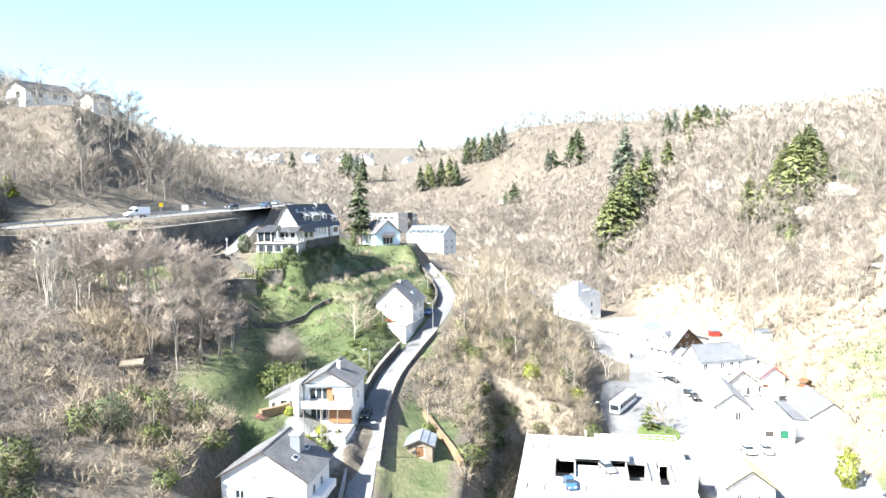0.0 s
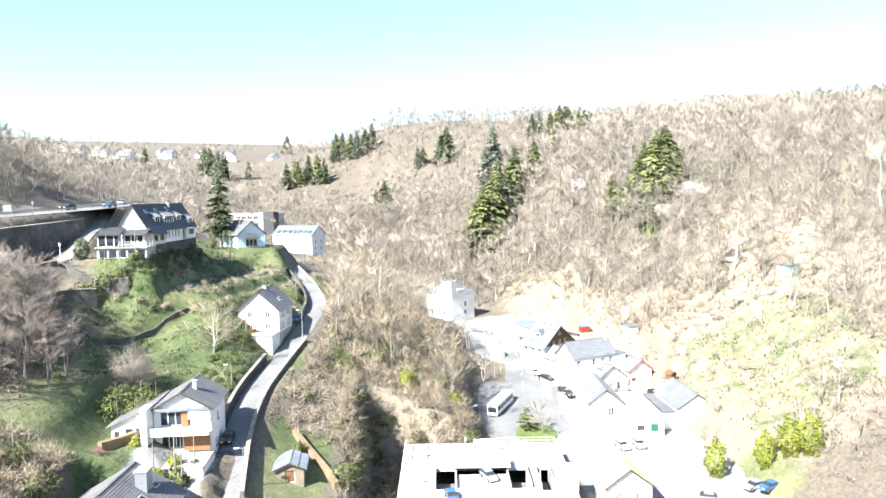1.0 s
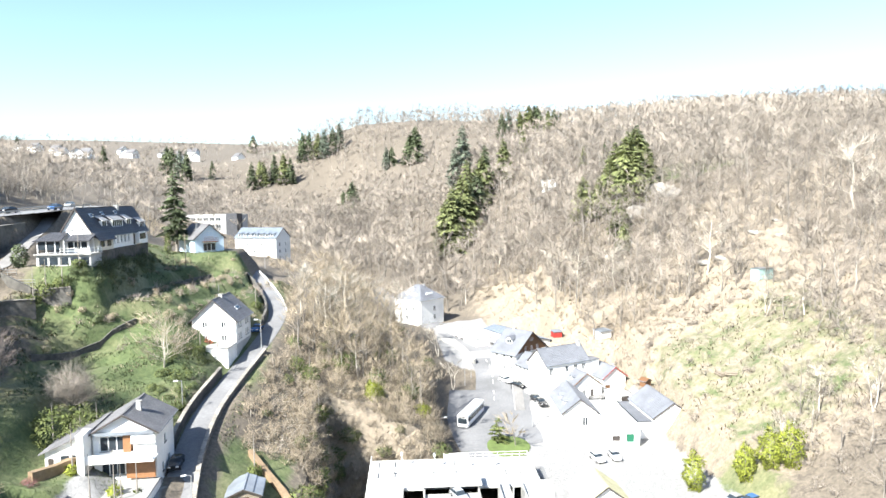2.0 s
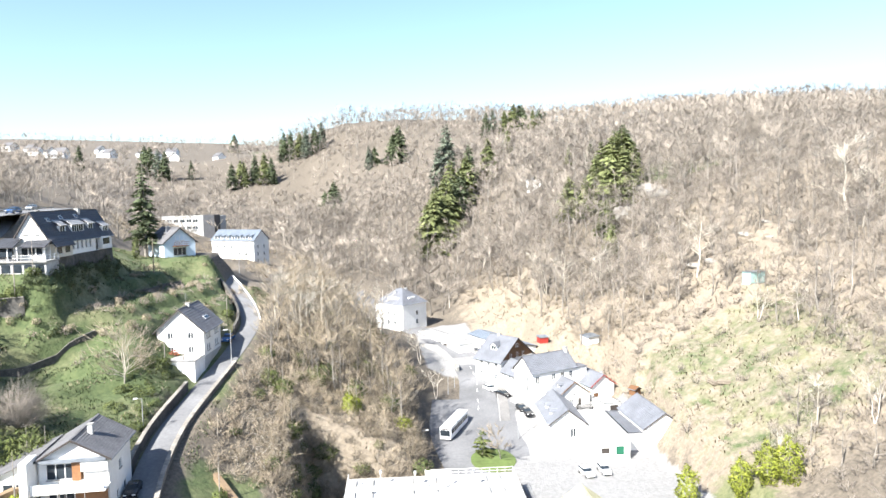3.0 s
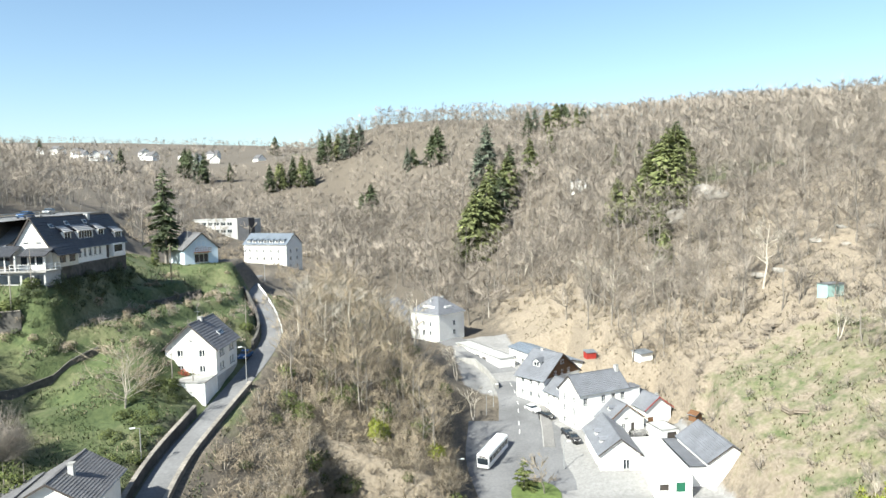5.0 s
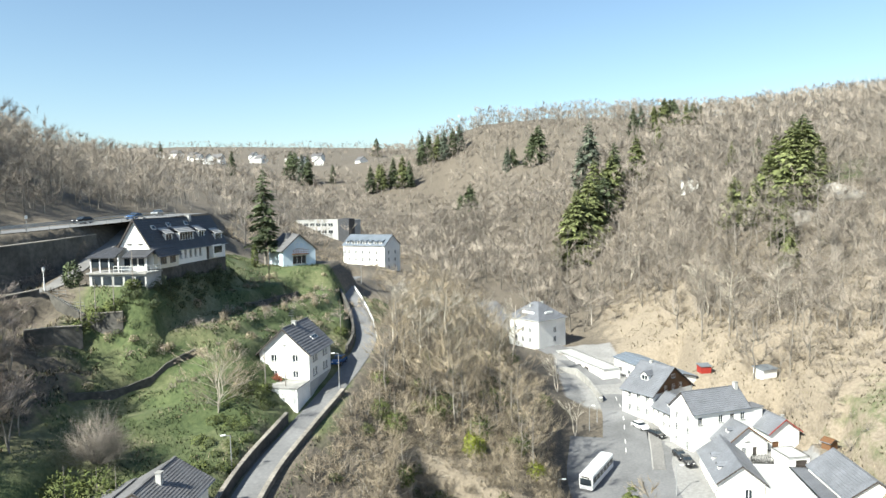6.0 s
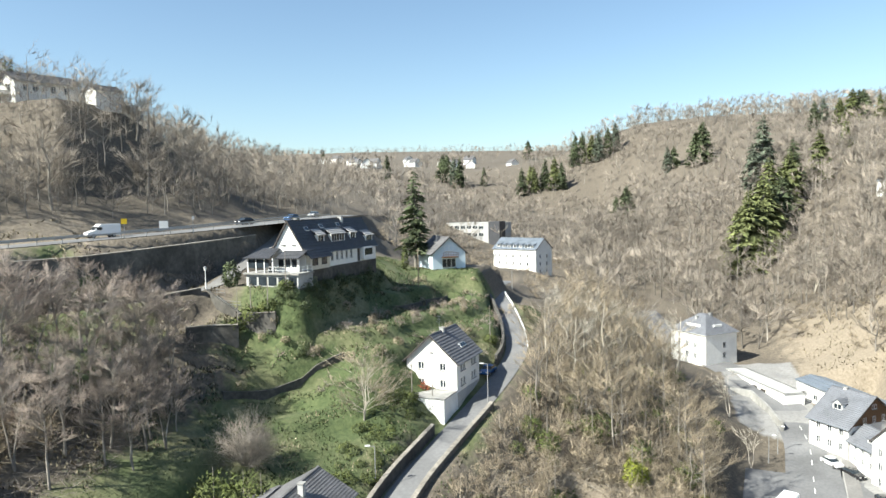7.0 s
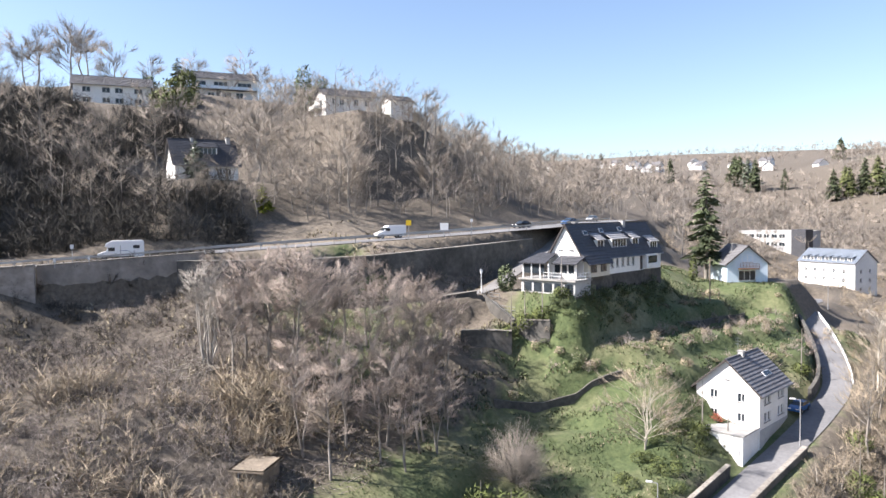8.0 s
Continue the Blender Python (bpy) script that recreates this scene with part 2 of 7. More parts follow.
def curve_through(nodes, step=2.0):
    """A smooth line through nodes (Catmull-Rom), as a list of (x, y, z)."""
    p = [Vector(n) for n in nodes]
    p = [p[0] * 2 - p[1], *p, p[-1] * 2 - p[-2]]
    out = []
    for a, b, c, d in zip(p, p[1:], p[2:], p[3:]):
        n = max(2, int((c - b).length / step))
        for i in range(n):
            t = i / n
            out.append(tuple(0.5 * (2 * b + (c - a) * t + (2 * a - 5 * b + 4 * c - d) * t * t + (3 * b - a - 3 * c + d) * t ** 3)))
    return out + [tuple(p[-2])]


UPPER = curve_through([(-23.5, 60, -20), (-25.4, 90, -13.5), (-27.2, 104, -10.2), (-28.6, 116, -7), (-28.7, 128, -4.6), (-27.0, 140, -2.3), (-24.9, 152, 0), (-23.3, 163, 2.2), (-23.0, 173, 4.0), (-25.6, 184, 6.0), (-31, 200, 8.4), (-35.2, 211, 9.9), (-38, 222, 10.2), (-40, 240, 9.0), (-44, 262, 6.6), (-50, 290, 4)])
HIGHWAY = curve_through([(-165, 0, 19.5), (-135, 60, 22.3), (-115, 92, 24.0), (-103, 116, 25.4), (-93, 138, 26.4), (-85, 156, 27.2), (-80, 172, 27.9), (-77.5, 190, 28.6), (-79, 210, 29), (-86, 236, 29), (-96, 262, 28.5), (-104, 300, 28)])
STREET = curve_through([(31, 40, -28), (30, 100, -26), (29.5, 130, -24.8), (28.5, 150, -23.8), (27, 170, -22.4), (29, 186, -20.4), (31, 203, -18), (29, 220, -15.8), (23.5, 236, -14.2), (15, 252, -12.6), (5, 275, -10), (-6, 310, -6)])
PLAZA = [p for p in STREET if 136 < p[1] < 190]
DRIVE = curve_through([(-77, 186, 26.8), (-74.5, 176, 24.4), (-73, 168, 22.8), (-71.2, 159, 20.8), (-69.8, 151, 19.2), (-69.4, 145.6, 18.3), (-74, 137, 17.5), (-82, 128, 16.8)])


STEPS = [(-58.5, 132.8, -45.5, 148.2, 2.4), (-66.4, 136.6, -60.9, 142.2, 2.2), (-60.9, 142.2, -55.2, 144.4, 2.2), (-47.8, 172, -42.6, 194, 2.4), (-83.4, 125.6, -68.4, 143.3, 1.6)]  # terrace edges: from, to, drop


def ground(xs, ys, rough=True):
    """Height of the land, with roads and terraces cut into it."""
    xs, ys = np.asarray(xs, float), np.asarray(ys, float)
    cols = [smooth_line(SECTIONS[y], xs) for y in SEC_Y]
    yy = np.clip(ys, SEC_Y[0], SEC_Y[-1])
    z = np.zeros(xs.shape)
    for i in range(len(SEC_Y) - 1):
        y0, y1 = SEC_Y[i], SEC_Y[i + 1]
        k = np.clip((yy - y0) / (y1 - y0), 0, 1)
        inside = (yy >= y0) & (yy <= y1)
        z = np.where(inside, cols[i] * (1 - k) + cols[i + 1] * k, z)
    z = z + np.clip(ys - 1200, 0, 4000) * 0.012
    if rough:
        w = np.clip((np.hypot(xs, ys - 40) - 40) / 100, 0, 1)
        z = z + w * (0.9 * np.sin(xs * 0.11 + 1.3 * np.sin(ys * 0.05)) * np.sin(ys * 0.083 + 0.7) + 0.5 * np.sin(xs * 0.31 + ys * 0.17) * np.sin(ys * 0.27 - xs * 0.09))
    near = np.clip(np.minimum.reduce([xs + 66 + 0 * ys, -24 - xs, ys - 112, 204 - ys]) / 4, 0, 1)
    for level, lift in ((1.0, 1.2), (4.0, 1.3), (7.2, 1.5), (10.2, 1.5), (13.2, 1.4)):
        z = z + near * lift * ((1 + np.tanh((z - level) / 0.16)) / 2 - np.clip((z - level + 1.5) / 3.0, 0, 1))
    for x0, y0, x1, y1, drop in STEPS:
        n = math.hypot(x1 - x0, y1 - y0)
        u, v = ((xs - x0) * (x1 - x0) + (ys - y0) * (y1 - y0)) / n, ((xs - x0) * (y1 - y0) - (ys - y0) * (x1 - x0)) / n
        z = z - drop * np.clip(v / 0.9, 0, 1) * np.clip(1 - (v - 0.9) / 8, 0, 1) * np.clip(np.minimum(u, n - u) / 1.5 + 0.5, 0, 1)
    for line, half, soft in ((UPPER, 2.6, 1.5), (HIGHWAY, 5.0, 1.4), (STREET, 6.0, 4.0), (PLAZA, 13.0, 5.0), (DRIVE, 1.9, 1.6)):
        d, hz = poly_near(xs, ys, line)
        k = np.clip((d - half) / soft, 0, 1)
        k = k * k * (3 - 2 * k)
        z = (hz - 0.12) * (1 - k) + z * k
    for x0, x1, y0, y1, h, soft in PADS:
        d = np.maximum.reduce([x0 - xs, xs - x1, y0 - ys, ys - y1, np.zeros(xs.shape)])
        k = np.clip(d / soft, 0, 1)
        z = h * (1 - k) + z * k
    return z


PADS = [(-66, -52.6, 146.2, 180, 18.6, 2.2), (-8, 27, 104, 144, -24.4, 4), (31, 60, 108, 160, -23.4, 6), (40, 62, 160, 180, -21.6, 5), (42, 62, 180, 198, -19.8, 6), (34, 48, 196, 206, -18.6, 5), (6, 24, 238, 262, -13.6, 4), (-53, -38, 201, 216, 16.4, 4), (-38.6, -29, 98, 118, -8.2, 2), (-46, -38.6, 104, 117, -5.0, 5), (-43, -29, 80, 97, -12.5, 2.5), (-198, -178, 130, 148, 60, 12), (-208, -185, 166, 190, 67.5, 12), (-149, -127, 174, 190, 57.3, 16), (-138, -124, 126, 140, 38.6, 12), (26, 42, 214, 234, -16.2, 4), (36, 50, 206, 232, -16, 4)]
PADS += [(x - 2.4, x + 2.4, y - 1.6, y + 3.2, float(ground(np.array([x]), np.array([y + 1.0]))[0]), 3) for x, y in ((52.6, 210.8), (63.7, 200.6), (64.5, 172.3), (99.2, 181.0))]


def gz(x, y):
    return float(ground(np.array([x]), np.array([y]))[0])


def part(name, bm, material, parent=None, label="", smooth=False):
    """Links a bmesh as one mesh object, under a thing or a part."""
    me = bpy.data.meshes.new(name)
    bm.to_mesh(me)
    bm.free()
    if smooth:
        me.polygons.foreach_set("use_smooth", [True] * len(me.polygons))
    for m in (material if isinstance(material, (list, tuple)) else [material]):
        me.materials.append(m)
    ob = new(name, me)
    if parent:
        ob.parent = parent
    if label:
        ob["label"] = label
    return ob


def raw(name, verts, faces, material, parent=None, mats=None, normals=None):
    """One mesh object from arrays; normals, if given, round the shading of countless flat blades."""
    me = bpy.data.meshes.new(name)
    verts = np.asarray(verts, np.float32).reshape(-1, 3)
    faces = np.asarray(faces, np.int32)
    n, w = faces.shape
    me.vertices.add(len(verts))
    me.vertices.foreach_set("co", verts.ravel())
    me.loops.add(n * w)
    me.loops.foreach_set("vertex_index", faces.ravel())
    me.polygons.add(n)
    me.polygons.foreach_set("loop_start", np.arange(n, dtype=np.int32) * w)
    for m in (material if isinstance(material, (list, tuple)) else [material]):
        me.materials.append(m)
    if mats is not None:
        me.polygons.foreach_set("material_index", np.asarray(mats, np.int32))
    me.update(calc_edges=True)
    if normals is not None:
        at = me.attributes.new("custom_normal", "FLOAT_VECTOR", "POINT")
        at.data.foreach_set("vector", np.ascontiguousarray(normals, np.float32).ravel())
    ob = new(name, me)
    if parent:
        ob.parent = parent
    return ob


def unit(v):
    return v / (np.linalg.norm(v, axis=-1, keepdims=True) + 1e-9)


def wood_normals(v, f):
    """Vertex normals of stems, averaged from their faces."""
    fn = np.cross(v[f[:, 1]] - v[f[:, 0]], v[f[:, 2]] - v[f[:, 0]])
    out = np.zeros(v.shape)
    for k in range(3):
        np.add.at(out, f[:, k], fn)
    return unit(out)


def crown_normals(v, f, lift=0.3, loose=0.5):
    """Normals of a crown's blades: outward from its middle, a little upward, loosened from blade to blade; turns the faces to match."""
    lo, hi = v.min(0), v.max(0)
    mid, half = (lo + hi) / 2, (hi - lo) / 2 + 0.1
    fn = np.cross(v[f[:, 1]] - v[f[:, 0]], v[f[:, 2]] - v[f[:, 0]])
    out = (v[f].mean(1) - mid) / half
    out = unit(unit(out) + [0, 0, lift])
    back = (fn * out).sum(1) < 0
    f = f.copy()
    f[back] = f[back][:, ::-1]
    fn[back] *= -1
    n = unit(out + unit(fn) * loose)
    vn = np.zeros(v.shape)
    for k in range(3):
        vn[f[:, k]] = n
    return f, vn


# ---- ground ----
def in_box(xs, ys, x0, x1, y0, y1, soft):
    d = np.maximum.reduce([x0 - xs, xs - x1, y0 - ys, ys - y1])
    return np.clip(0.5 - d / soft, 0, 1)


def axis(lo, hi, step, far_lo, far_hi):
    mid = np.arange(lo, hi + 0.1, step)
    up, down, s = [], [], step
    while (up[-1] if up else hi) < far_hi:
        s *= 1.09
        up.append((up[-1] if up else hi) + s)
    s = step
    while (down[-1] if down else lo) > far_lo:
        s *= 1.09
        down.append((down[-1] if down else lo) - s)
    return np.concatenate([down[::-1], mid, up])


def make_ground():
    gx, gy = axis(-120, 100, 1.0, -3500, 3500), axis(70, 270, 1.1, -900, 4300)
    X, Y = np.meshgrid(gx, gy)
    Z = ground(X, Y)
    nx, ny = len(gx), len(gy)
    i = (np.arange(ny - 1)[:, None] * nx + np.arange(nx - 1)[None, :]).ravel()
    ob = raw("ground", np.stack([X, Y, Z], -1), np.stack([i, i + 1, i + nx + 1, i + nx], -1), ground_material())
    ob.data.polygons.foreach_set("use_smooth", [True] * len(ob.data.polygons))
    cover = np.zeros((nx * ny, 4), np.float32)
    xs, ys = X.ravel(), Y.ravel()
    grass = np.zeros(xs.shape)
    for b in ((-64, -22, 138, 206, 8), (-58, -31, 96, 150, 7), (-24, -14, 96, 124, 5), (62, 104, 122, 182, 16), (24, 34, 150, 164, 6), (100, 140, 258, 300, 18), (-130, -60, 900, 1000, 60), (48, 66, 116, 132, 5), (-90, -68, 116, 136, 6)):
        grass = np.maximum(grass, in_box(xs, ys, *b) * (0.52 if b[0] > 55 else 1))
    straw = np.zeros(xs.shape)
    for b in ((36, 70, 186, 275, 14), (60, 150, 120, 215, 25), (-14, 8, 140, 165, 8), (-104, -84, 118, 150, 34), (104, 190, 180, 240, 30)):
        straw = np.maximum(straw, in_box(xs, ys, *b))
    paved = np.zeros(xs.shape)
    for b in ((30, 61, 106, 160, 2.5), (33, 62, 156, 184, 2.5), (33, 50, 182, 206, 2.5), (18, 36, 204, 250, 2.5), (-40, -29.5, 98, 108, 2)):
        paved = np.maximum(paved, in_box(xs, ys, *b))
    cover[:, 0], cover[:, 1], cover[:, 2], cover[:, 3] = grass, straw, paved, 1
    at = ob.data.color_attributes.new("cover", "FLOAT_COLOR", "POINT")
    at.data.foreach_set("color", cover.ravel())
    tagged(ob, "steep valley sides with grass, dry brush and leaf litter", "ground", kind="structure")
    return ob


def ground_material():
    m = bpy.data.materials.new("hillside")
    m.use_nodes = True
    nd, ln = m.node_tree.nodes, m.node_tree.links
    b = nd["Principled BSDF"]
    b.inputs["Roughness"].default_value = 0.95
    geo = nd.new("ShaderNodeNewGeometry")
    at = nd.new("ShaderNodeAttribute")
    at.attribute_name = "cover"
    sp = nd.new("ShaderNodeSeparateColor")
    ln.new(at.outputs["Color"], sp.inputs["Color"])

    def noise_tex(scale, detail=6, rough=0.65):
        n = nd.new("ShaderNodeTexNoise")
        n.inputs["Scale"].default_value, n.inputs["Detail"].default_value, n.inputs["Roughness"].default_value = scale, detail, rough
        ln.new(geo.outputs["Position"], n.inputs["Vector"])
        return n.outputs["Fac"]

    def ramp(src, lo, hi, c0, c1):
        r = nd.new("ShaderNodeValToRGB")
        r.color_ramp.elements[0].position, r.color_ramp.elements[1].position = lo, hi
        r.color_ramp.elements[0].color, r.color_ramp.elements[1].color = (*c0, 1), (*c1, 1)
        ln.new(src, r.inputs["Fac"])
        return r.outputs["Color"]

    fine, mid, big = noise_tex(1.6), noise_tex(0.35), noise_tex(0.06, 4)

    def mask(channel, broken):
        a = nd.new("ShaderNodeMath")
        a.operation = "MULTIPLY_ADD"
        ln.new(broken, a.inputs[0])
        a.inputs[1].default_value = 1.3
        ln.new(sp.outputs[channel], a.inputs[2])
        r = nd.new("ShaderNodeMapRange")
        r.inputs["From Min"].default_value, r.inputs["From Max"].default_value = 1.0, 1.35
        ln.new(a.outputs[0], r.inputs["Value"])
        return r.outputs["Result"]

    def mix(f, a, c):
        x = nd.new("ShaderNodeMix")
        x.data_type = "RGBA"
        ln.new(f, x.inputs["Factor"])
        ln.new(a, x.inputs["A"])
        ln.new(c, x.inputs["B"])
        return x.outputs["Result"]

    litter = ramp(fine, 0.3, 0.7, (0.068, 0.0576, 0.0448), (0.16, 0.134, 0.104))
    straw = ramp(fine, 0.3, 0.7, (0.16, 0.132, 0.096), (0.264, 0.222, 0.172))
    grass = ramp(fine, 0.28, 0.72, (0.0336, 0.0544, 0.0192), (0.1, 0.124, 0.048))
    grass_dry = ramp(fine, 0.3, 0.7, (0.112, 0.112, 0.052), (0.2, 0.192, 0.108))
    dry = nd.new("ShaderNodeMapRange")
    dry.inputs["From Min"].default_value, dry.inputs["From Max"].default_value = 0.45, 0.65
    ln.new(big, dry.inputs["Value"])
    grass = mix(dry.outputs["Result"], grass, grass_dry)
    col = mix(mask("Green", mid), litter, straw)
    col = mix(mask("Red", mid), col, grass)
    paved = ramp(fine, 0.3, 0.7, (0.176, 0.172, 0.168), (0.264, 0.26, 0.256))
    col = mix(mask("Blue", mid), col, paved)
    ln.new(col, b.inputs["Base Color"])
    bp = nd.new("ShaderNodeBump")
    bp.inputs["Strength"].default_value, bp.inputs["Distance"].default_value = 0.7, 0.3
    ln.new(fine, bp.inputs["Height"])
    ln.new(bp.outputs["Normal"], b.inputs["Normal"])
    return m


make_ground()


def ribbon(name, line, offs, lift, material, y0=-1e9, y1=1e9, thick=0.0):
    """A strip along a line between two sideways offsets, optionally with a body of some depth below it."""
    pts = [Vector(p) for p in line if y0 <= p[1] <= y1]
    bm = bmesh.new()
    rows = []
    for i, p in enumerate(pts):
        d = (pts[min(i + 1, len(pts) - 1)] - pts[max(i - 1, 0)])
        d.z = 0
        d.normalize()
        s = Vector((d.y, -d.x, 0))
        row = [bm.verts.new(p + s * o + Vector((0, 0, lift))) for o in offs]
        if thick:
            row += [bm.verts.new(v.co - Vector((0, 0, thick))) for v in reversed(row)]
        rows.append(row)
    for a, c in zip(rows, rows[1:]):
        n = len(a)
        for j in range(n if thick else n - 1):
            k = (j + 1) % n
            bm.faces.new((a[j], a[k], c[k], c[j]))
    if thick:
        bm.faces.new(rows[0][::-1])
        bm.faces.new(rows[-1])
    bmesh.ops.recalc_face_normals(bm, faces=bm.faces)
    ob = part(name, bm, material)
    return ob


def spread(a, b, n):
    return [a + (b - a) * i / n for i in range(n + 1)]


def road(name, line, half, label, **kw):
    return tagged(ribbon(name, line, spread(-half, half, 4), 0.0, ASPHALT, **kw), label, "road", kind="structure")


road("road_upper", UPPER, 1.95, "narrow grey asphalt lane climbing the slope", y0=62, y1=300)
road("road_highway", HIGHWAY, 4.6, "grey asphalt main road along the hillside", y0=0, y1=310)
road("road_village", STREET, 4.6, "wide grey asphalt village street", y0=60, y1=300)
tagged(ribbon("forecourt", PLAZA, spread(-11.5, 11.5, 6), -0.02, ASPHALT), "broad grey asphalt turning place for buses", "road", kind="structure")
tagged(ribbon("drive", DRIVE, spread(-1.3, 1.3, 3), 0.02, PAVING), "pale paved drive up to the main road", "drive", kind="structure")


# ---- building kit ----
def box(bm, x0, x1, y0, y1, z0, z1):
    v = [bm.verts.new((x, y, z)) for z in (z0, z1) for x, y in ((x0, y0), (x1, y0), (x1, y1), (x0, y1))]
    for f in ((3, 2, 1, 0), (4, 5, 6, 7), (0, 1, 5, 4), (1, 2, 6, 5), (2, 3, 7, 6), (3, 0, 4, 7)):
        bm.faces.new([v[i] for i in f])


def boxes(*dims):
    bm = bmesh.new()
    for d in dims:
        box(bm, *d)
    return bm


def beam(bm, a, b, w, h=None):
    """A square bar from a to b."""
    a, b = Vector(a), Vector(b)
    d = (b - a).normalized()
    s = d.cross(Vector((0, 0, 1)))
    s = Vector((1, 0, 0)) if s.length < 1e-3 else s.normalized()
    u = s.cross(d)
    h = h or w
    v = [bm.verts.new(p + s * sx * w / 2 + u * sy * h / 2) for p in (a, b) for sx, sy in ((-1, -1), (1, -1), (1, 1), (-1, 1))]
    for f in ((0, 1, 2, 3), (7, 6, 5, 4), (4, 5, 1, 0), (5, 6, 2, 1), (6, 7, 3, 2), (7, 4, 0, 3)):
        bm.faces.new([v[i] for i in f])


def cyl(bm, a, b, r0, r1, n=8):
    a, b = Vector(a), Vector(b)
    d = (b - a).normalized()
    s = d.cross(Vector((0, 0, 1)))
    s = Vector((1, 0, 0)) if s.length < 1e-3 else s.normalized()
    u = s.cross(d)
    rings = [[bm.verts.new(p + (s * math.cos(k * math.tau / n) + u * math.sin(k * math.tau / n)) * r) for k in range(n)] for p, r in ((a, r0), (b, r1))]
    for k in range(n):
        bm.faces.new((rings[0][k], rings[0][(k + 1) % n], rings[1][(k + 1) % n], rings[1][k]))
    bm.faces.new(rings[0][::-1])
    bm.faces.new(rings[1])


def wall_face(bm, o, r, n, w, h, holes, depth=0.16):
    """One outer wall face with its openings cut through, and their reveals. o: lower left corner seen from outside."""
    o, r, n, up = Vector(o), Vector(r), Vector(n), Vector((0, 0, 1))
    us = sorted({0.0, w, *(a for hl in holes for a in (hl[0], hl[2]))})
    vs = sorted({0.0, h, *(a for hl in holes for a in (hl[1], hl[3]))})
    grid = {}

    def at(u, v):
        if (u, v) not in grid:
            grid[u, v] = bm.verts.new(o + r * u + up * v)
        return grid[u, v]

    for u0, u1 in zip(us, us[1:]):
        for v0, v1 in zip(vs, vs[1:]):
            cu, cv = (u0 + u1) / 2, (v0 + v1) / 2
            if any(a < cu < c and b < cv < d for a, b, c, d in holes):
                continue
            bm.faces.new((at(u0, v0), at(u1, v0), at(u1, v1), at(u0, v1)))
    for a, b, c, d in holes:
        q = [o + r * a + up * b, o + r * c + up * b, o + r * c + up * d, o + r * a + up * d]
        for i in range(4):
            p0, p1 = q[i], q[(i + 1) % 4]
            bm.faces.new([bm.verts.new(p) for p in (p1, p0, p0 - n * depth, p1 - n * depth)])


WIN_CACHE = {}


def window(parent, o, r, n, u0, v0, u1, v1, style="cross", depth=0.12, frame_mat=None):
    """A window set back in its opening: frame, pane, sill."""
    o, r, n, up = Vector(o), Vector(r), Vector(n), Vector((0, 0, 1))
    frame_mat = frame_mat or FRAMEW
    w, h = u1 - u0, v1 - v0
    key = (round(w, 2), round(h, 2), style, frame_mat.name)
    if key not in WIN_CACHE:
        t = 0.07
        bm = boxes((0, t, 0, 0.06, 0, h), (w - t, w, 0, 0.06, 0, h), (t, w - t, 0, 0.06, 0, t), (t, w - t, 0, 0.06, h - t, h))
        if style in ("cross", "double"):
            box(bm, w / 2 - 0.05, w / 2 + 0.05, 0, 0.055, t, h - t)
        if style == "triple":
            for k in (1, 2):
                box(bm, w * k / 3 - 0.05, w * k / 3 + 0.05, 0, 0.055, t, h - t)
        fm = bpy.data.meshes.new("frame")
        bm.to_mesh(fm)
        fm.materials.append(frame_mat)
        bm = boxes((0.05, w - 0.05, 0.03, 0.05, 0.05, h - 0.05))
        pm = bpy.data.meshes.new("pane")
        bm.to_mesh(pm)
        pm.materials.append(FRAMEW if style == "door_white" else WOOD if style == "door_wood" else GREEN_P if style == "door_green" else FRAMED if style == "door_dark" else GLASS)
        bm = boxes((-0.06, w + 0.06, -0.22, 0.0, -0.07, 0.0))
        sm = bpy.data.meshes.new("sill")
        bm.to_mesh(sm)
        sm.materials.append(KERB)
        WIN_CACHE[key] = (fm, pm, sm)
    fm, pm, sm = WIN_CACHE[key]
    win = new("door" if style.startswith("door") else "window", fm)
    win.parent = parent
    rot = Matrix((r, -n, up)).transposed().to_4x4()
    win.matrix_local = Matrix.Translation(o + r * u0 + up * v0 - n * depth) @ rot
    pane = new("pane", pm)
    pane.parent = win
    if not style.startswith("door"):
        sill = new("sill", sm)
        sill.parent = win
    return win


def courses(bm, a, b, c, d, step):
    """One roof slope from eave a-b up to ridge d-c, laid in stepped courses."""
    a, b, c, d = Vector(a), Vector(b), Vector(c), Vector(d)
    n = max(2, int(((d - a).length + (c - b).length) / 2 / step))
    nrm, thick = (b - a).cross(d - a).normalized(), 0.05 + step * 0.12
    rows = []
    for i in range(n):
        for k, t in ((i / n, thick), ((i + 1) / n, thick * 0.25)):
            rows.append([bm.verts.new(p.lerp(q, k) + nrm * t) for p, q in ((a, d), (b, c))])
    for r0, r1 in zip(rows, rows[1:]):
        bm.faces.new((r0[0], r0[1], r1[1], r1[0]))
    under = [bm.verts.new(p - nrm * 0.1) for p in (a, b, c, d)]
    bm.faces.new(under[::-1])
    bm.faces.new((under[0], under[1], rows[0][1], rows[0][0]))
    bm.faces.new((under[2], under[3], rows[-1][0], rows[-1][1]))
    bm.faces.new([under[1], under[2], *(r[1] for r in reversed(rows))])
    bm.faces.new([under[3], under[0], *(r[0] for r in rows)])


def faces_of(W, L):
    return {"front": ((-W / 2, 0, 0), (1, 0, 0), (0, -1, 0), W), "right": ((W / 2, 0, 0), (0, 1, 0), (1, 0, 0), L), "back": ((W / 2, L, 0), (-1, 0, 0), (0, 1, 0), W), "left": ((-W / 2, L, 0), (0, -1, 0), (-1, 0, 0), L)}


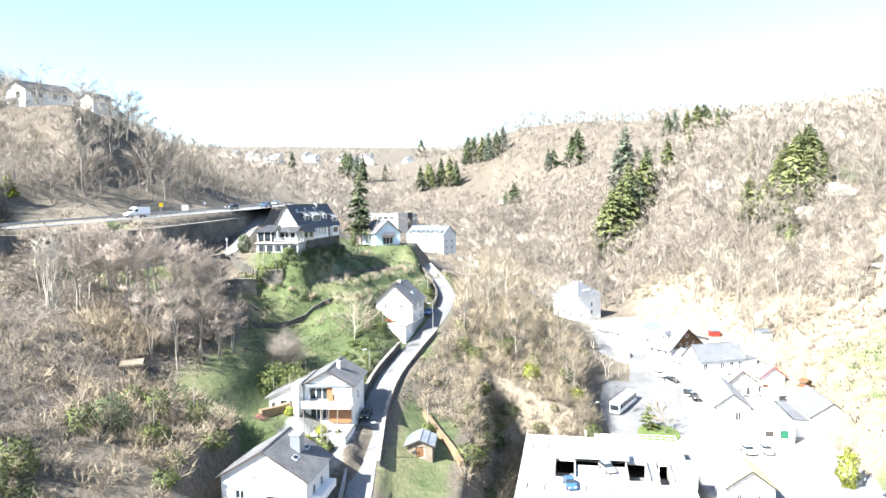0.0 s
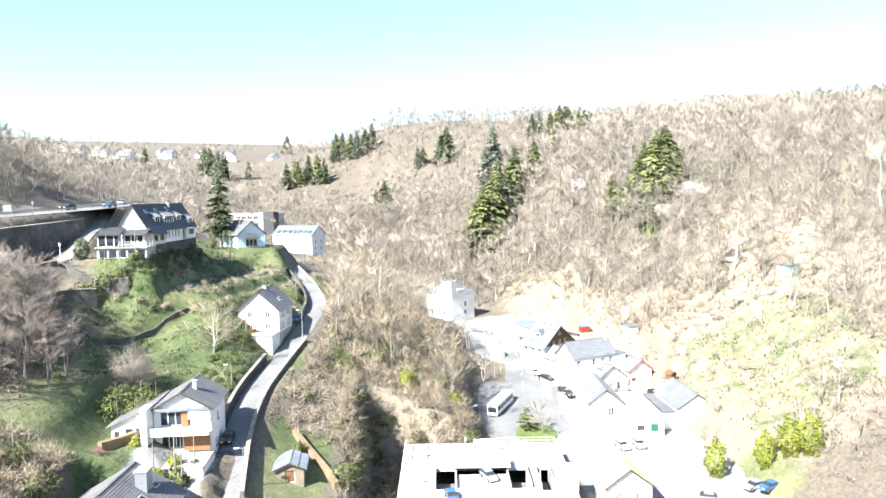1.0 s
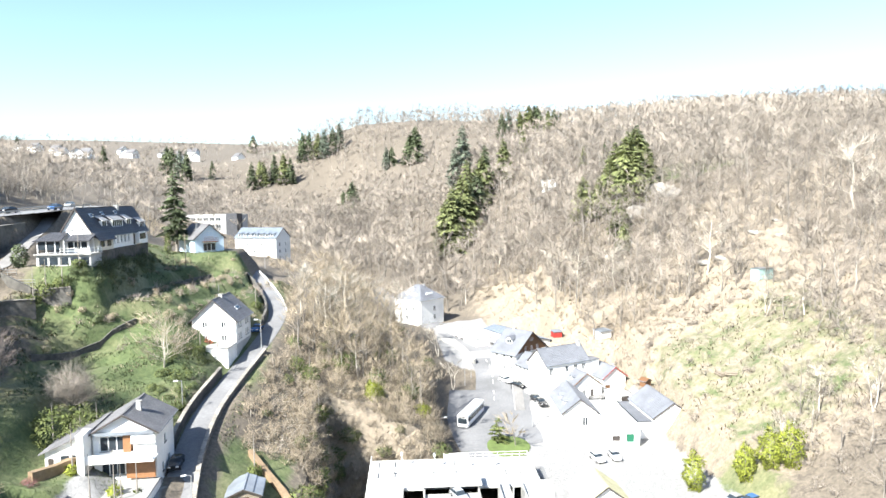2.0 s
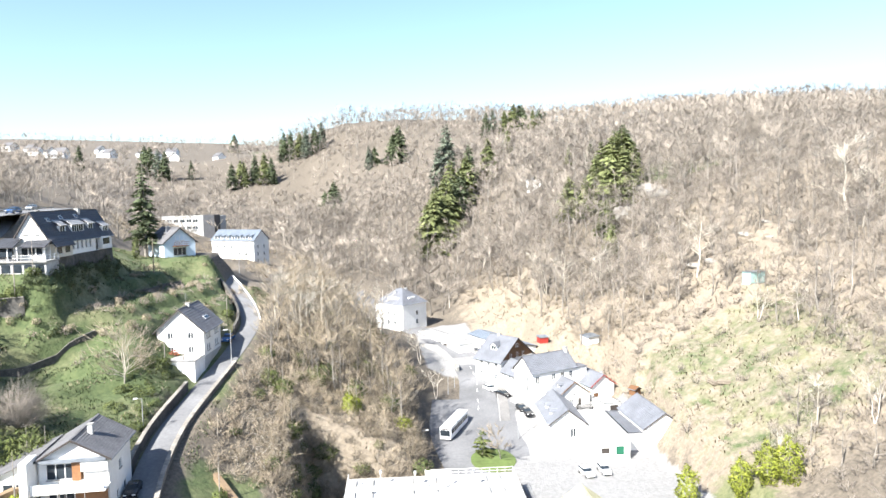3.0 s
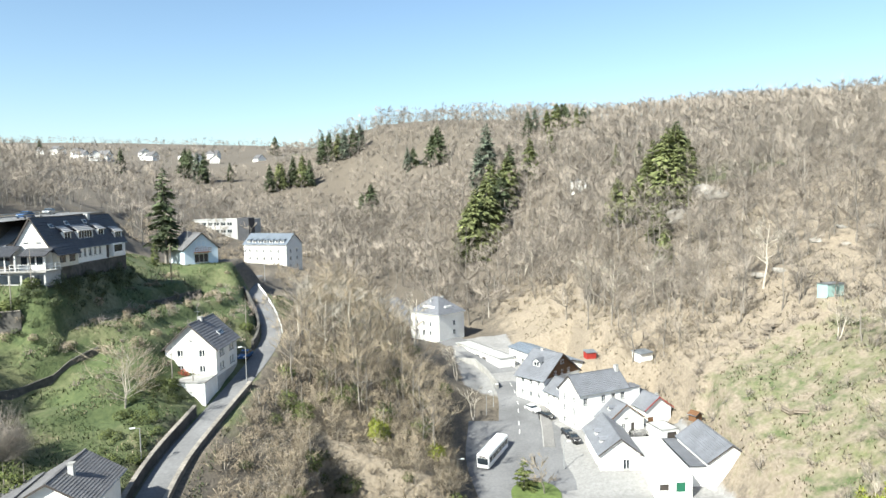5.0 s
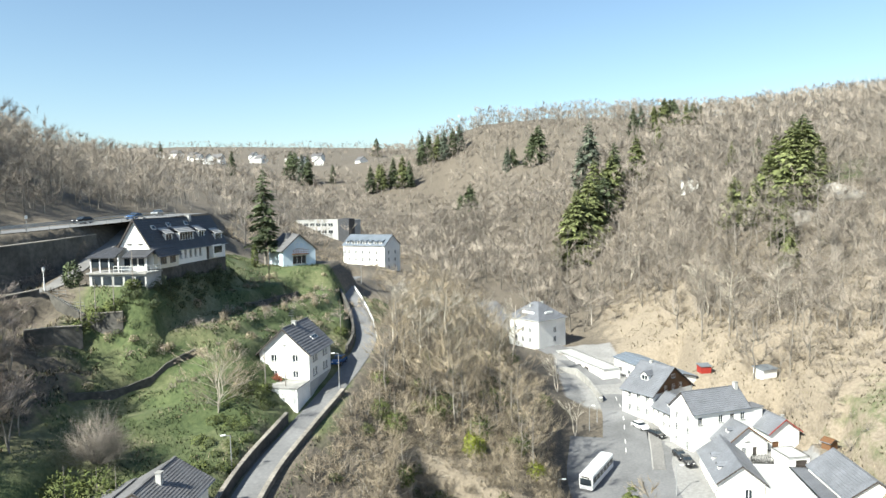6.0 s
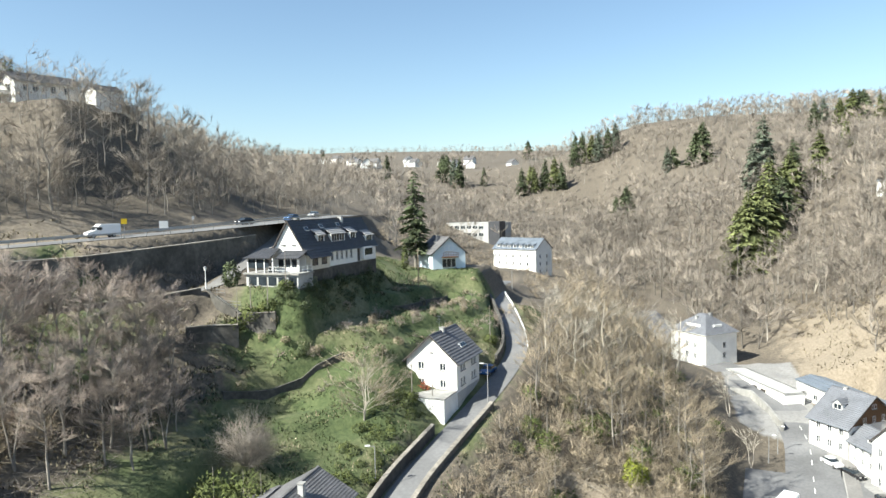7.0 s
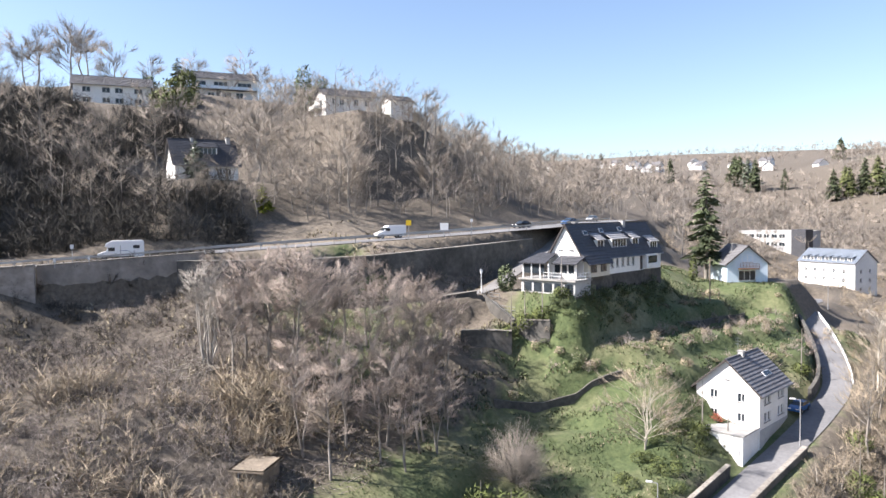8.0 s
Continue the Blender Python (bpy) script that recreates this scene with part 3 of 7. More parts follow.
def house(name, label, x, y, z, rot, W, L, h, rise, wall=None, roof_mat=None, kind="gable", over=0.5, wins=(), chimneys=(), dormers=(), skylights=(), step=0.45, gable_mat=None, trim=None, deep=1.5, ridge_x=0.0, category="house", dormer_mat=None):
    """A house with its front gable at local y = 0 and the ridge along local y. wins: (face, centre, sill, width, height, style)."""
    wall, roof_mat, trim = wall or WHITE, roof_mat or TILE_G, trim or FRAMED
    root = new(name)
    root.matrix_world = pose(x, y, z, 0, 0, rot)
    tagged(root, label, category)
    bm = bmesh.new()
    fs = faces_of(W, L)
    for side, (o, r, n, w) in fs.items():
        holes = [(c - ww / 2, s, c + ww / 2, s + hh) for f, c, s, ww, hh, st in wins if f == side and s + hh < h - 0.05]
        wall_face(bm, o, r, n, w, h, holes)
        o2 = Vector(o) - Vector((0, 0, deep))
        wall_face(bm, o2, r, n, w, deep, [])
    rx = ridge_x
    if kind == "gable":
        for yy, flip in ((0, False), (L, True)):
            tri = [(-W / 2, yy, h), (W / 2, yy, h), (rx, yy, h + rise)]
            f = bm.faces.new([bm.verts.new(p) for p in (tri[::-1] if flip else tri)])
            f.material_index = 1 if gable_mat and not flip else 0
    part("wall", bm, [wall, gable_mat or wall], root)
    bm = bmesh.new()
    e = over
    if kind == "gable":
        sl, sr = rise / (W / 2 + rx), rise / (W / 2 - rx)
        zl, zr = h - e * sl + 0.06, h - e * sr + 0.06
        top = h + rise + 0.06
        courses(bm, (-W / 2 - e, L + e, zl), (-W / 2 - e, -e, zl), (rx, -e, top), (rx, L + e, top), step)
        part("roof_slope", bm, roof_mat, root)
        bm = bmesh.new()
        courses(bm, (W / 2 + e, -e, zr), (W / 2 + e, L + e, zr), (rx, L + e, top), (rx, -e, top), step)
        part("roof_slope", bm, roof_mat, root)
        part("ridge", boxes((rx - 0.14, rx + 0.14, -e, L + e, top + 0.02, top + 0.12)), roof_mat, root)
        for yy in (-e - 0.04, L + e + 0.04):
            for sx, zz in ((-1, zl), (1, zr)):
                bm = bmesh.new()
                beam(bm, (sx * (W / 2 + e), yy, zz - 0.06), (rx, yy, top - 0.06), 0.06, 0.2)
                part("verge_board", bm, trim, root)
        for sx, zz in ((-1, zl), (1, zr)):
            bm = bmesh.new()
            cyl(bm, (sx * (W / 2 + e + 0.07), -e, zz - 0.03), (sx * (W / 2 + e + 0.07), L + e, zz - 0.03), 0.07, 0.07, 6)
            part("gutter", bm, ZINC, root)
    elif kind == "hip":
        ins = min(W, L) / 2 * 0.92
        top = h + rise
        p = [(-W / 2 - e, -e, h), (W / 2 + e, -e, h), (W / 2 + e, L + e, h), (-W / 2 - e, L + e, h)]
        q = [(-W / 2 + ins, ins, top), (W / 2 - ins, ins, top), (W / 2 - ins, L - ins, top), (-W / 2 + ins, L - ins, top)]
        for i in range(4):
            j = (i + 1) % 4
            courses(bm, p[i], p[j], q[j], q[i], step)
            part("roof_slope", bm, roof_mat, root)
            bm = bmesh.new()
        part("roof_top", boxes((-W / 2 + ins - 0.1, W / 2 - ins + 0.1, ins - 0.1, L - ins + 0.1, top - 0.1, top + 0.05)), roof_mat, root)
        part("eave_board", boxes((-W / 2 - e, W / 2 + e, -e, L + e, h - 0.12, h - 0.005)), FRAMEW, root)
    elif kind == "flat":
        part("roof", boxes((-W / 2 - e, W / 2 + e, -e, L + e, h, h + 0.2)), roof_mat, root)
        if rise > 0:
            bm = boxes((-W / 2 - e, W / 2 + e, -e, -e + 0.25, h + 0.2, h + rise), (-W / 2 - e, W / 2 + e, L + e - 0.25, L + e, h + 0.2, h + rise), (-W / 2 - e, -W / 2 - e + 0.25, -e + 0.25, L + e - 0.25, h + 0.2, h + rise), (W / 2 + e - 0.25, W / 2 + e, -e + 0.25, L + e - 0.25, h + 0.2, h + rise))
            part("parapet", bm, wall, root)
    elif kind == "shed":
        courses(bm, (-W / 2 - e, -e, h + 0.02), (W / 2 + e, -e, h + 0.02), (W / 2 + e, L + e, h + rise + 0.05), (-W / 2 - e, L + e, h + rise + 0.05), step)
        part("roof", bm, roof_mat, root)
        bm = bmesh.new()
        for sx in (-1, 1):
            tri = [(sx * W / 2, 0, h), (sx * W / 2, L, h), (sx * W / 2, L, h + rise)]
            bm.faces.new([bm.verts.new(q) for q in (tri if sx > 0 else tri[::-1])])
        bm.faces.new([bm.verts.new(q) for q in ((W / 2, L, h), (-W / 2, L, h), (-W / 2, L, h + rise), (W / 2, L, h + rise))])
        part("gable_wall", bm, wall, root)
    for f, c, s, ww, hh, st in wins:
        o, r, n, w = fs[f]
        window(root, o, r, n, c - ww / 2, s, c + ww / 2, s + hh, st, 0.12 if s + hh < h - 0.05 else -0.02)
    for cx, cy, cw, ct in chimneys:
        base = h + rise * (1 - abs(cx - rx) / (W / 2 + abs(rx))) - 0.6 if kind != "flat" else h
        ch = part("chimney", boxes((cx - cw / 2, cx + cw / 2, cy - cw / 2, cy + cw / 2, base, h + rise + ct)), SLATE if wall is not WHITE else GREYW, root)
        part("cap", boxes((cx - cw / 2 - 0.08, cx + cw / 2 + 0.08, cy - cw / 2 - 0.08, cy + cw / 2 + 0.08, h + rise + ct, h + rise + ct + 0.1)), CONCRETE, ch)
    for side, cy, dw, dz, dh, dk in dormers:
        dormer(root, side, cy, dw, dz, dh, dk, W, h, rise, dormer_mat or roof_mat, wall, step)
    for side, cy, dz in skylights:
        s = 1 if side == "right" else -1
        slope = math.atan2(rise, W / 2)
        bm = boxes((-0.4, 0.4, -0.6, 0.6, 0.1, 0.2))
        ob = part("skylight", bm, FRAMEW, root)
        ob.matrix_local = pose(s * (W / 2 - (dz - h) / math.tan(slope)), cy, dz, 0, s * math.degrees(slope), 0)
        part("pane", boxes((-0.32, 0.32, -0.52, 0.52, 0.2, 0.215)), GLASS, ob)
    return root


def dormer(root, side, cy, dw, dz, dh, dk, W, h, rise, roof_mat, wall, step):
    """A roof dormer on the left or right slope: cheeks and front, window, its own roof. dk: gable or shed."""
    s = 1 if side == "right" else -1
    tan = rise / (W / 2)
    xf = W / 2 - (dz - h) / tan
    depth = dh / tan
    d = new("dormer")
    d.parent = root
    d.matrix_local = pose(s * xf, cy, dz, 0, 0, 90 if s > 0 else -90)
    bm = bmesh.new()
    wall_face(bm, (-dw / 2, 0, 0), (1, 0, 0), (0, -1, 0), dw, dh, [(0.15, 0.2, dw - 0.15, dh - 0.12)])
    for sx in (-1, 1):
        t3 = [(sx * dw / 2, 0, 0), (sx * dw / 2, depth, dh), (sx * dw / 2, 0, dh)]
        bm.faces.new([bm.verts.new(p) for p in (t3 if sx > 0 else t3[::-1])])
    if dk == "gable":
        bm.faces.new([bm.verts.new(p) for p in ((-dw / 2, 0, dh), (dw / 2, 0, dh), (0, 0, dh + dw * 0.4))])
    part("cheek", bm, wall, d)
    bm = bmesh.new()
    if dk == "gable":
        top, dd = dh + dw * 0.4, depth + dw * 0.4 / tan
        courses(bm, (-dw / 2 - 0.2, depth, dh - 0.1), (-dw / 2 - 0.2, -0.25, dh - 0.1), (0, -0.25, top + 0.05), (0, dd, top + 0.05), step)
        courses(bm, (dw / 2 + 0.2, -0.25, dh - 0.1), (dw / 2 + 0.2, depth, dh - 0.1), (0, dd, top + 0.05), (0, -0.25, top + 0.05), step)
    else:
        up = 0.35 * min(depth, 4) if tan < 1.2 else 1.1
        dd = (dh + up) / tan
        courses(bm, (-dw / 2 - 0.2, -0.3, dh), (dw / 2 + 0.2, -0.3, dh), (dw / 2 + 0.2, dd, dh + up), (-dw / 2 - 0.2, dd, dh + up), step)
    part("dormer_roof", bm, roof_mat, d)
    bm = boxes((-dw / 2 + 0.15, dw / 2 - 0.15, 0.08, 0.14, 0.2, dh - 0.12))
    part("pane", bm, GLASS, d)
    k = max(2, int(dw / 0.9))
    for i in range(k + 1):
        u = -dw / 2 + 0.18 + (dw - 0.36) * i / k
        part("mullion", boxes((u - 0.04, u + 0.04, 0.03, 0.08, 0.2, dh - 0.12)), FRAMEW, d)


# ---- buildings above the lane ----
def rowwins(face, cs, zs, w, h, st="cross"):
    return [(face, c, z, w, h, st) for z in zs for c in cs]


def add(root, name, mat_, *dims, label=""):
    """A part made of one or more boxes, under a thing."""
    return part(name, boxes(*dims), mat_, root, label)


def railing(root, x0, y0, x1, y1, z, h=1.0, gap=1.2, mat_=None):
    """A railing of posts, a top bar and a mid bar, as separate parts."""
    a, b = Vector((x0, y0, z)), Vector((x1, y1, z))
    n = max(1, int((b - a).length / gap))
    for i in range(n + 1):
        p = a.lerp(b, i / n)
        bm = bmesh.new()
        cyl(bm, p, p + Vector((0, 0, h)), 0.035, 0.035, 6)
        part("post", bm, mat_ or METAL, root)
    for k in (0.5, 1.0):
        bm = bmesh.new()
        beam(bm, a + Vector((0, 0, h * k)), b + Vector((0, 0, h * k)), 0.06)
        part("rail", bm, mat_ or METAL, root)


wh = house("white_house", "white rendered gabled house with a dark tiled roof beside the lane", -32.1, 150.9, -0.6, -6, 8.6, 9.9, 7.6, 3.9, WHITE, TILE_S, wins=rowwins("front", (2.5, 6.2), (3.4, 6.05), 0.95, 1.15) + [("front", 4.3, 8.9, 0.5, 0.6, "plain")] + rowwins("right", (2.0, 3.2, 6.7, 7.9), (3.4, 5.75), 0.95, 1.25) + [("right", 2.2, 1.2, 0.7, 0.5, "plain"), ("right", 3.4, 1.2, 0.7, 0.5, "plain"), ("right", 7.0, 0.1, 2.3, 2.1, "door_white")], chimneys=((0.1, 4.3, 0.7, 0.5),), skylights=(("right", 5.6, 9.0), ("right", 6.7, 9.0)), step=0.52)
add(wh, "terrace_block", WHITE, (-1.6, 4.2, -5.0, -0.02, -1.5, 3.0))
add(wh, "terrace_slab", CONCRETE, (-1.8, 4.35, -5.15, -0.01, 3.0, 3.14))
add(wh, "plinth", GREYW, (4.3, 4.36, 0.1, 9.8, -0.4, 2.7))
bmx = bmesh.new()
cyl(bmx, (0.2, 3.0, 11.4), (0.2, 3.0, 14.2), 0.03, 0.02, 6)
for zz, ww in ((13.2, 0.5), (13.6, 0.4), (14.0, 0.3)):
    beam(bmx, (0.2 - ww, 3.0, zz), (0.2 + ww, 3.0, zz), 0.03)
part("aerial", bmx, METAL, wh)

ho = house("hotel", "long white hotel with a steep black tiled roof and dormers", -57.0, 151.6, 19.0, -3.4, 6.4, 26.2, 5.0, 5.1, WHITE, TILE_D, over=0.35, wins=rowwins("front", (2.2, 4.2), (6.2,), 0.8, 1.1) + rowwins("right", (8.8, 10.6, 12.4, 14.2, 16.0), (2.9,), 0.95, 1.5) + [("right", 2.4, 2.9, 2.6, 1.8, "triple"), ("right", 5.8, 2.9, 1.6, 1.8, "cross"), ("right", 19.0, 1.9, 1.3, 2.8, "door_dark"), ("right", 22.8, 2.9, 3.8, 1.8, "triple")], chimneys=((-0.3, 3.0, 0.7, 0.3), (0.2, 17.5, 0.8, 0.4)), dormers=(("right", 6.5, 2.2, 6.2, 1.3, "shed"), ("right", 12.3, 5.0, 6.0, 1.5, "shed"), ("right", 18.2, 2.2, 6.2, 1.3, "shed"), ("right", 24.0, 2.8, 5.4, 1.3, "shed")), skylights=(("right", 4.0, 8.6), ("right", 9.2, 8.9), ("right", 15.4, 9.0)), step=0.5, category="hotel", dormer_mat=LEAD)
add(ho, "stone_plinth", STONE, (3.2, 3.3, 0.02, 26.1, -3.0, 1.9))
add(ho, "terrace_base", GREYW, (-5.4, 4.5, -4.4, -0.02, -0.6, 1.6))
add(ho, "terrace_foundation", STONE, (-5.5, 4.6, -4.5, -0.01, -5.0, -0.6))
add(ho, "terrace_slab", CONCRETE, (-5.7, 4.8, -4.8, -0.01, 1.6, 1.85))
for k in range(5):
    add(ho, "basement_pane", GLASS, (-4.9 + k * 1.9, -3.4 + k * 1.9, -4.44, -4.405, -0.2, 1.2))
for px in (-5.2, -3.6, -2.0, -0.4):
    add(ho, "veranda_post", FRAMEW, (px - 0.08, px + 0.08, -4.2, -4.04, 1.85, 4.2))
add(ho, "veranda_glazing", GLASS, (-5.1, -1.2, -4.12, -4.08, 2.6, 4.1))
add(ho, "veranda_wall", WHITE, (-1.0, 3.2, -2.0, -1.85, 1.85, 4.1))
for k in range(3):
    add(ho, "veranda_pane", GLASS, (-0.7 + k * 1.25, 0.3 + k * 1.25, -2.04, -2.005, 2.5, 3.9))
bmx = bmesh.new()
courses(bmx, (-5.8, -4.7, 4.2), (-0.7, -4.7, 4.2), (-1.6, -0.1, 5.6), (-4.6, -0.1, 5.6), 0.45)
part("veranda_roof", bmx, TILE_D, ho)
bmx = bmesh.new()
courses(bmx, (-0.7, -3.0, 4.1), (3.7, -3.0, 4.1), (3.7, -0.05, 5.2), (-0.7, -0.05, 5.2), 0.45)
part("lean_to_roof", bmx, TILE_D, ho)
railing(ho, -0.9, -4.7, 4.7, -4.7, 1.85, 1.0, 1.3, FRAMEW)
railing(ho, 4.7, -4.7, 4.7, -0.4, 1.85, 1.0, 1.3, FRAMEW)
add(ho, "bay", WHITE, (3.2, 4.0, 19.6, 23.4, 2.2, 4.6))
add(ho, "bay_pane", GLASS, (4.0, 4.04, 19.9, 23.1, 3.0, 4.3))
add(ho, "front_bay", mat("cream_render", (0.62, 0.58, 0.48), (0.52, 0.48, 0.40), 1.5, 0.9, spots=0.1, spot_scale=0.3), (3.22, 4.0, 0.1, 6.6, 1.9, 4.3))
for k in range(2):
    add(ho, "bay_pane", GLASS, (4.0, 4.04, 0.8 + k * 3.0, 2.6 + k * 3.0, 2.6, 4.0))
bmx = bmesh.new()
courses(bmx, (4.5, -0.3, 3.85), (4.5, 6.9, 3.85), (3.1, 6.9, 5.5), (3.1, -0.3, 5.5), 0.45)
part("bay_roof", bmx, TILE_D, ho)

bh = house("blue_gabled_house", "pale blue gabled house with a grey roof and balcony", -44.6, 203.4, 16.6, 38, 8.2, 10, 3.7, 3.5, BLUEW, TILE_G, wins=[("front", 4.1, 0.2, 3.4, 2.0, "triple"), ("front", 4.1, 3.9, 2.2, 1.5, "double"), ("right", 3, 1, 1.2, 1.3, "cross"), ("right", 7, 1, 1.2, 1.3, "cross")], chimneys=((-1.2, 4.2, 0.8, 0.3),))
add(bh, "balcony", WOOD, (-1.9, 1.9, -1.3, -0.02, 2.5, 2.7))
railing(bh, -1.9, -1.25, 1.9, -1.25, 2.7, 0.95, 0.6, WOOD)
fb = house("flat_roofed_building", "long pale flat-roofed building with ribbon windows", -87, 386, 12.6, -14, 30, 14, 9.4, 0.4, GREYW, FLATROOF, kind="flat", over=0.2, wins=rowwins("front", (2.5, 6, 9.5, 13, 16.5, 20), (3.0, 6.6), 2.6, 1.7, "double"), deep=6, category="building")
add(fb, "dark_stairwell", TILE_D, (9.5, 15.6, -0.6, 6, -3, 10.4))
house("white_apartment_house", "tall white apartment house with a blue-grey dormered roof", -40.6, 320, 1.6, 64, 11, 21, 12.0, 4.0, WHITE, SLATE_L, over=0.4, wins=rowwins("left", (3, 6.5, 10, 13.5, 17), (2.4, 5.4, 8.4), 1.0, 1.4) + rowwins("front", (3, 7.5), (2.4, 5.4, 8.4), 1.0, 1.4), dormers=tuple(("left", c, 1.5, 12.3, 1.3, "shed") for c in (2.2, 4.8, 7.6, 10.4, 13.2, 16, 18.8)), category="building")

# ---- village street ----
vi = house("villa", "white hip-roofed villa beside the village street", 18.6, 248.6, -13.8, 42, 11.4, 12.8, 8.8, 4.6, WHITE, SLATE, kind="hip", over=0.5, wins=rowwins("front", (6.8,), (2.0, 4.9), 1.1, 1.5) + rowwins("left", (3, 6, 9), (2.0, 4.9), 1.0, 1.5), chimneys=((1, 5, 0.7, 0.2), (-2, 7, 0.6, -0.6)))
add(vi, "roof_light", FRAMEW, (-4.3, -3.8, 3.5, 8.5, 10.4, 11.0))
add(vi, "roof_light", FRAMEW, (-1.5, 1.5, 1.2, 1.7, 10.4, 11.0))
add(vi, "annexe", SLATE, (5.35, 7.6, 3.0, 8.0, -1, 4.5))
house("dark_slate_house", "white house with a timber-dark gable and one dormer", 42.0, 199.4, -18.7, 39, 14.0, 8.6, 6.0, 5.2, WHITE, SLATE, gable_mat=WOOD, wins=[("front", 7.0, 8.8, 1.3, 0.9, "double")] + rowwins("front", (4.4, 7.0, 9.6), (6.2,), 0.9, 1.2) + rowwins("left", (2, 4.5, 7), (1.2, 4.2), 0.9, 1.4), dormers=(("left", 4.5, 2.0, 8.0, 1.3, "gable"),), chimneys=((0, 6, 0.7, 0.4),))
house("low_village_house", "low white house between taller neighbours", 42.6, 189.6, -19.4, 23, 6.8, 7, 4.6, 2.6, WHITE, SLATE, wins=rowwins("left", (1.5, 3.5, 5.5), (0.9, 3.0), 0.8, 1.1), dormers=(("left", 2.5, 1.6, 5.2, 0.9, "shed"),))
th = house("tall_village_house", "tall white village house with a grey slate roof", 39.9, 183.6, -20.5, -67, 7.4, 13.5, 8.3, 3.4, WHITE, SLATE, over=0.3, wins=rowwins("front", (1.9, 5.4), (0.6, 3.4, 5.9), 0.95, 1.5) + rowwins("right", (1.6, 6.6, 9.4, 12), (5.8,), 1.1, 1.5, "double") + rowwins("right", (9.6,), (3.2,), 1.4, 1.3), chimneys=((0.4, 12.9, 0.8, 0.9),))
add(th, "side_wing", WHITE, (0.6, 3.7, 13.5, 17, -1.5, 7.8))
add(th, "wing_roof", SLATE, (0.4, 3.9, 13.4, 17.2, 7.8, 8.0))
house("dormered_village_house", "low white gabled house with three small dormers", 51.0, 178.4, -20.5, 15, 9, 12.5, 3.2, 3.2, WHITE, SLATE, trim=WOOD, wins=[("front", 2.6, 0.9, 0.9, 1.3, "cross"), ("front", 4.0, 0.9, 0.9, 1.3, "cross"), ("front", 6.3, 0.1, 1.0, 2.1, "door_dark"), ("front", 4.5, 3.5, 0.9, 1.1, "cross")], dormers=tuple(("left", c, 1.0, 4.5, 0.8, "gable") for c in (2.5, 6, 9.5)))
house("red_trimmed_house", "white gabled house with red verge boards", 59.6, 182.2, -20.6, 15, 6.6, 9.5, 4.4, 2.4, WHITE, SLATE, trim=RED, wins=[("front", 1.4, 0.1, 1.6, 2.3, "door_wood")], chimneys=((0.4, 1.2, 0.5, 0.4),))
nv = house("near_village_house", "white village house with a blue-grey slate roof", 44.3, 161.4, -22.6, -4, 7.6, 15, 4.4, 2.9, WHITE, SLATE, wins=rowwins("left", (1.6, 4, 6.4, 8.8, 11.2, 13.6), (2.2,), 0.9, 1.4) + [("front", 5.0, 1.2, 1.2, 1.9, "cross"), ("left", 12.4, 0.1, 1.0, 2.0, "door_green")], dormers=tuple(("left", c, 1.2, 5.0, 0.9, "gable") for c in (4, 8.5)))
add(nv, "porch", WHITE, (3.9, 8.6, -1.5, 3.5, -1, 2.2))
# solid dark plate standing for the shade inside the porch
add(nv, "porch_opening", FRAMED, (4.8, 7.4, -1.54, -1.505, 0.1, 1.6))
house("flat_roofed_annexe", "single-storey annexe with a pale green flat roof", 51.2, 152.4, -22.8, -3, 6.6, 19, 3.6, 0.3, WHITE, FLATROOF, kind="flat", over=0.1, wins=[("front", 1.6, 0.7, 1.8, 1.3, "door_dark"), ("front", 4.6, 0.4, 1.8, 1.9, "door_green")], category="building")
house("lean_to_store", "low grey lean-to along the barn", 57.2, 156, -22.4, -2, 3.4, 15, 3.0, 0.2, WHITE, SLATE, kind="flat", over=0.1, category="building")
house("barn", "white barn with a broad grey slate roof", 63.2, 155.2, -22.4, 0, 8.8, 14.4, 4.2, 3.0, WHITE, SLATE, over=0.3, step=0.5, category="barn")
house("white_garage", "small white flat-roofed garage", 58.6, 172.8, -20.8, 12, 4.2, 5.5, 2.6, 0.2, WHITE, FLATROOF, kind="flat", over=0.1, wins=[("front", 2.6, 0.1, 2.4, 2.1, "door_dark")], category="garage")
ls = house("workshop", "long low white workshop with a pale blue sheet roof", 46.4, 207.5, -16.2, 22, 7, 25, 4.2, 0.9, WHITE, SLATE_L, over=0.3, step=1.2, wins=rowwins("left", (3, 7, 11, 15, 20), (1.0,), 1.6, 1.2, "double"), category="building")
house("garage_row", "row of low white garages", 31.8, 221, -16.6, 24, 5.0, 25, 3.2, 0.2, WHITE, FLATROOF, kind="flat", over=0.15, wins=rowwins("left", (2.5, 6, 9.5, 13, 16.5), (0.1,), 2.4, 2.2, "door_dark"), category="garage")
house("yellow_roofed_house", "small white gabled house beside the parking deck", 35.4, 117.5, -25, 0, 7.6, 8, 6.2, 2.8, WHITE, mat("mossy_tile", (0.42, 0.40, 0.26), (0.30, 0.28, 0.17), 2.0, 0.85, spots=0.2, spot_scale=0.4), wins=rowwins("front", (2, 5.4), (1.2, 3.6), 0.8, 1.2) + [("front", 3.8, 6.5, 0.6, 0.8, "plain")])
house("red_garden_hut", "small red garden hut on the slope", 52.6, 210.8, gz(52.6, 210.8), 10, 2.6, 2.2, 1.7, 0.3, RED, ZINC, kind="shed", over=0.2, category="hut")
house("white_slope_shed", "small white shed with a flat roof on the slope", 63.7, 200.6, gz(63.7, 200.6), 25, 4.0, 3.0, 2.0, 0.3, WHITE, ZINC, kind="shed", over=0.3, category="shed")
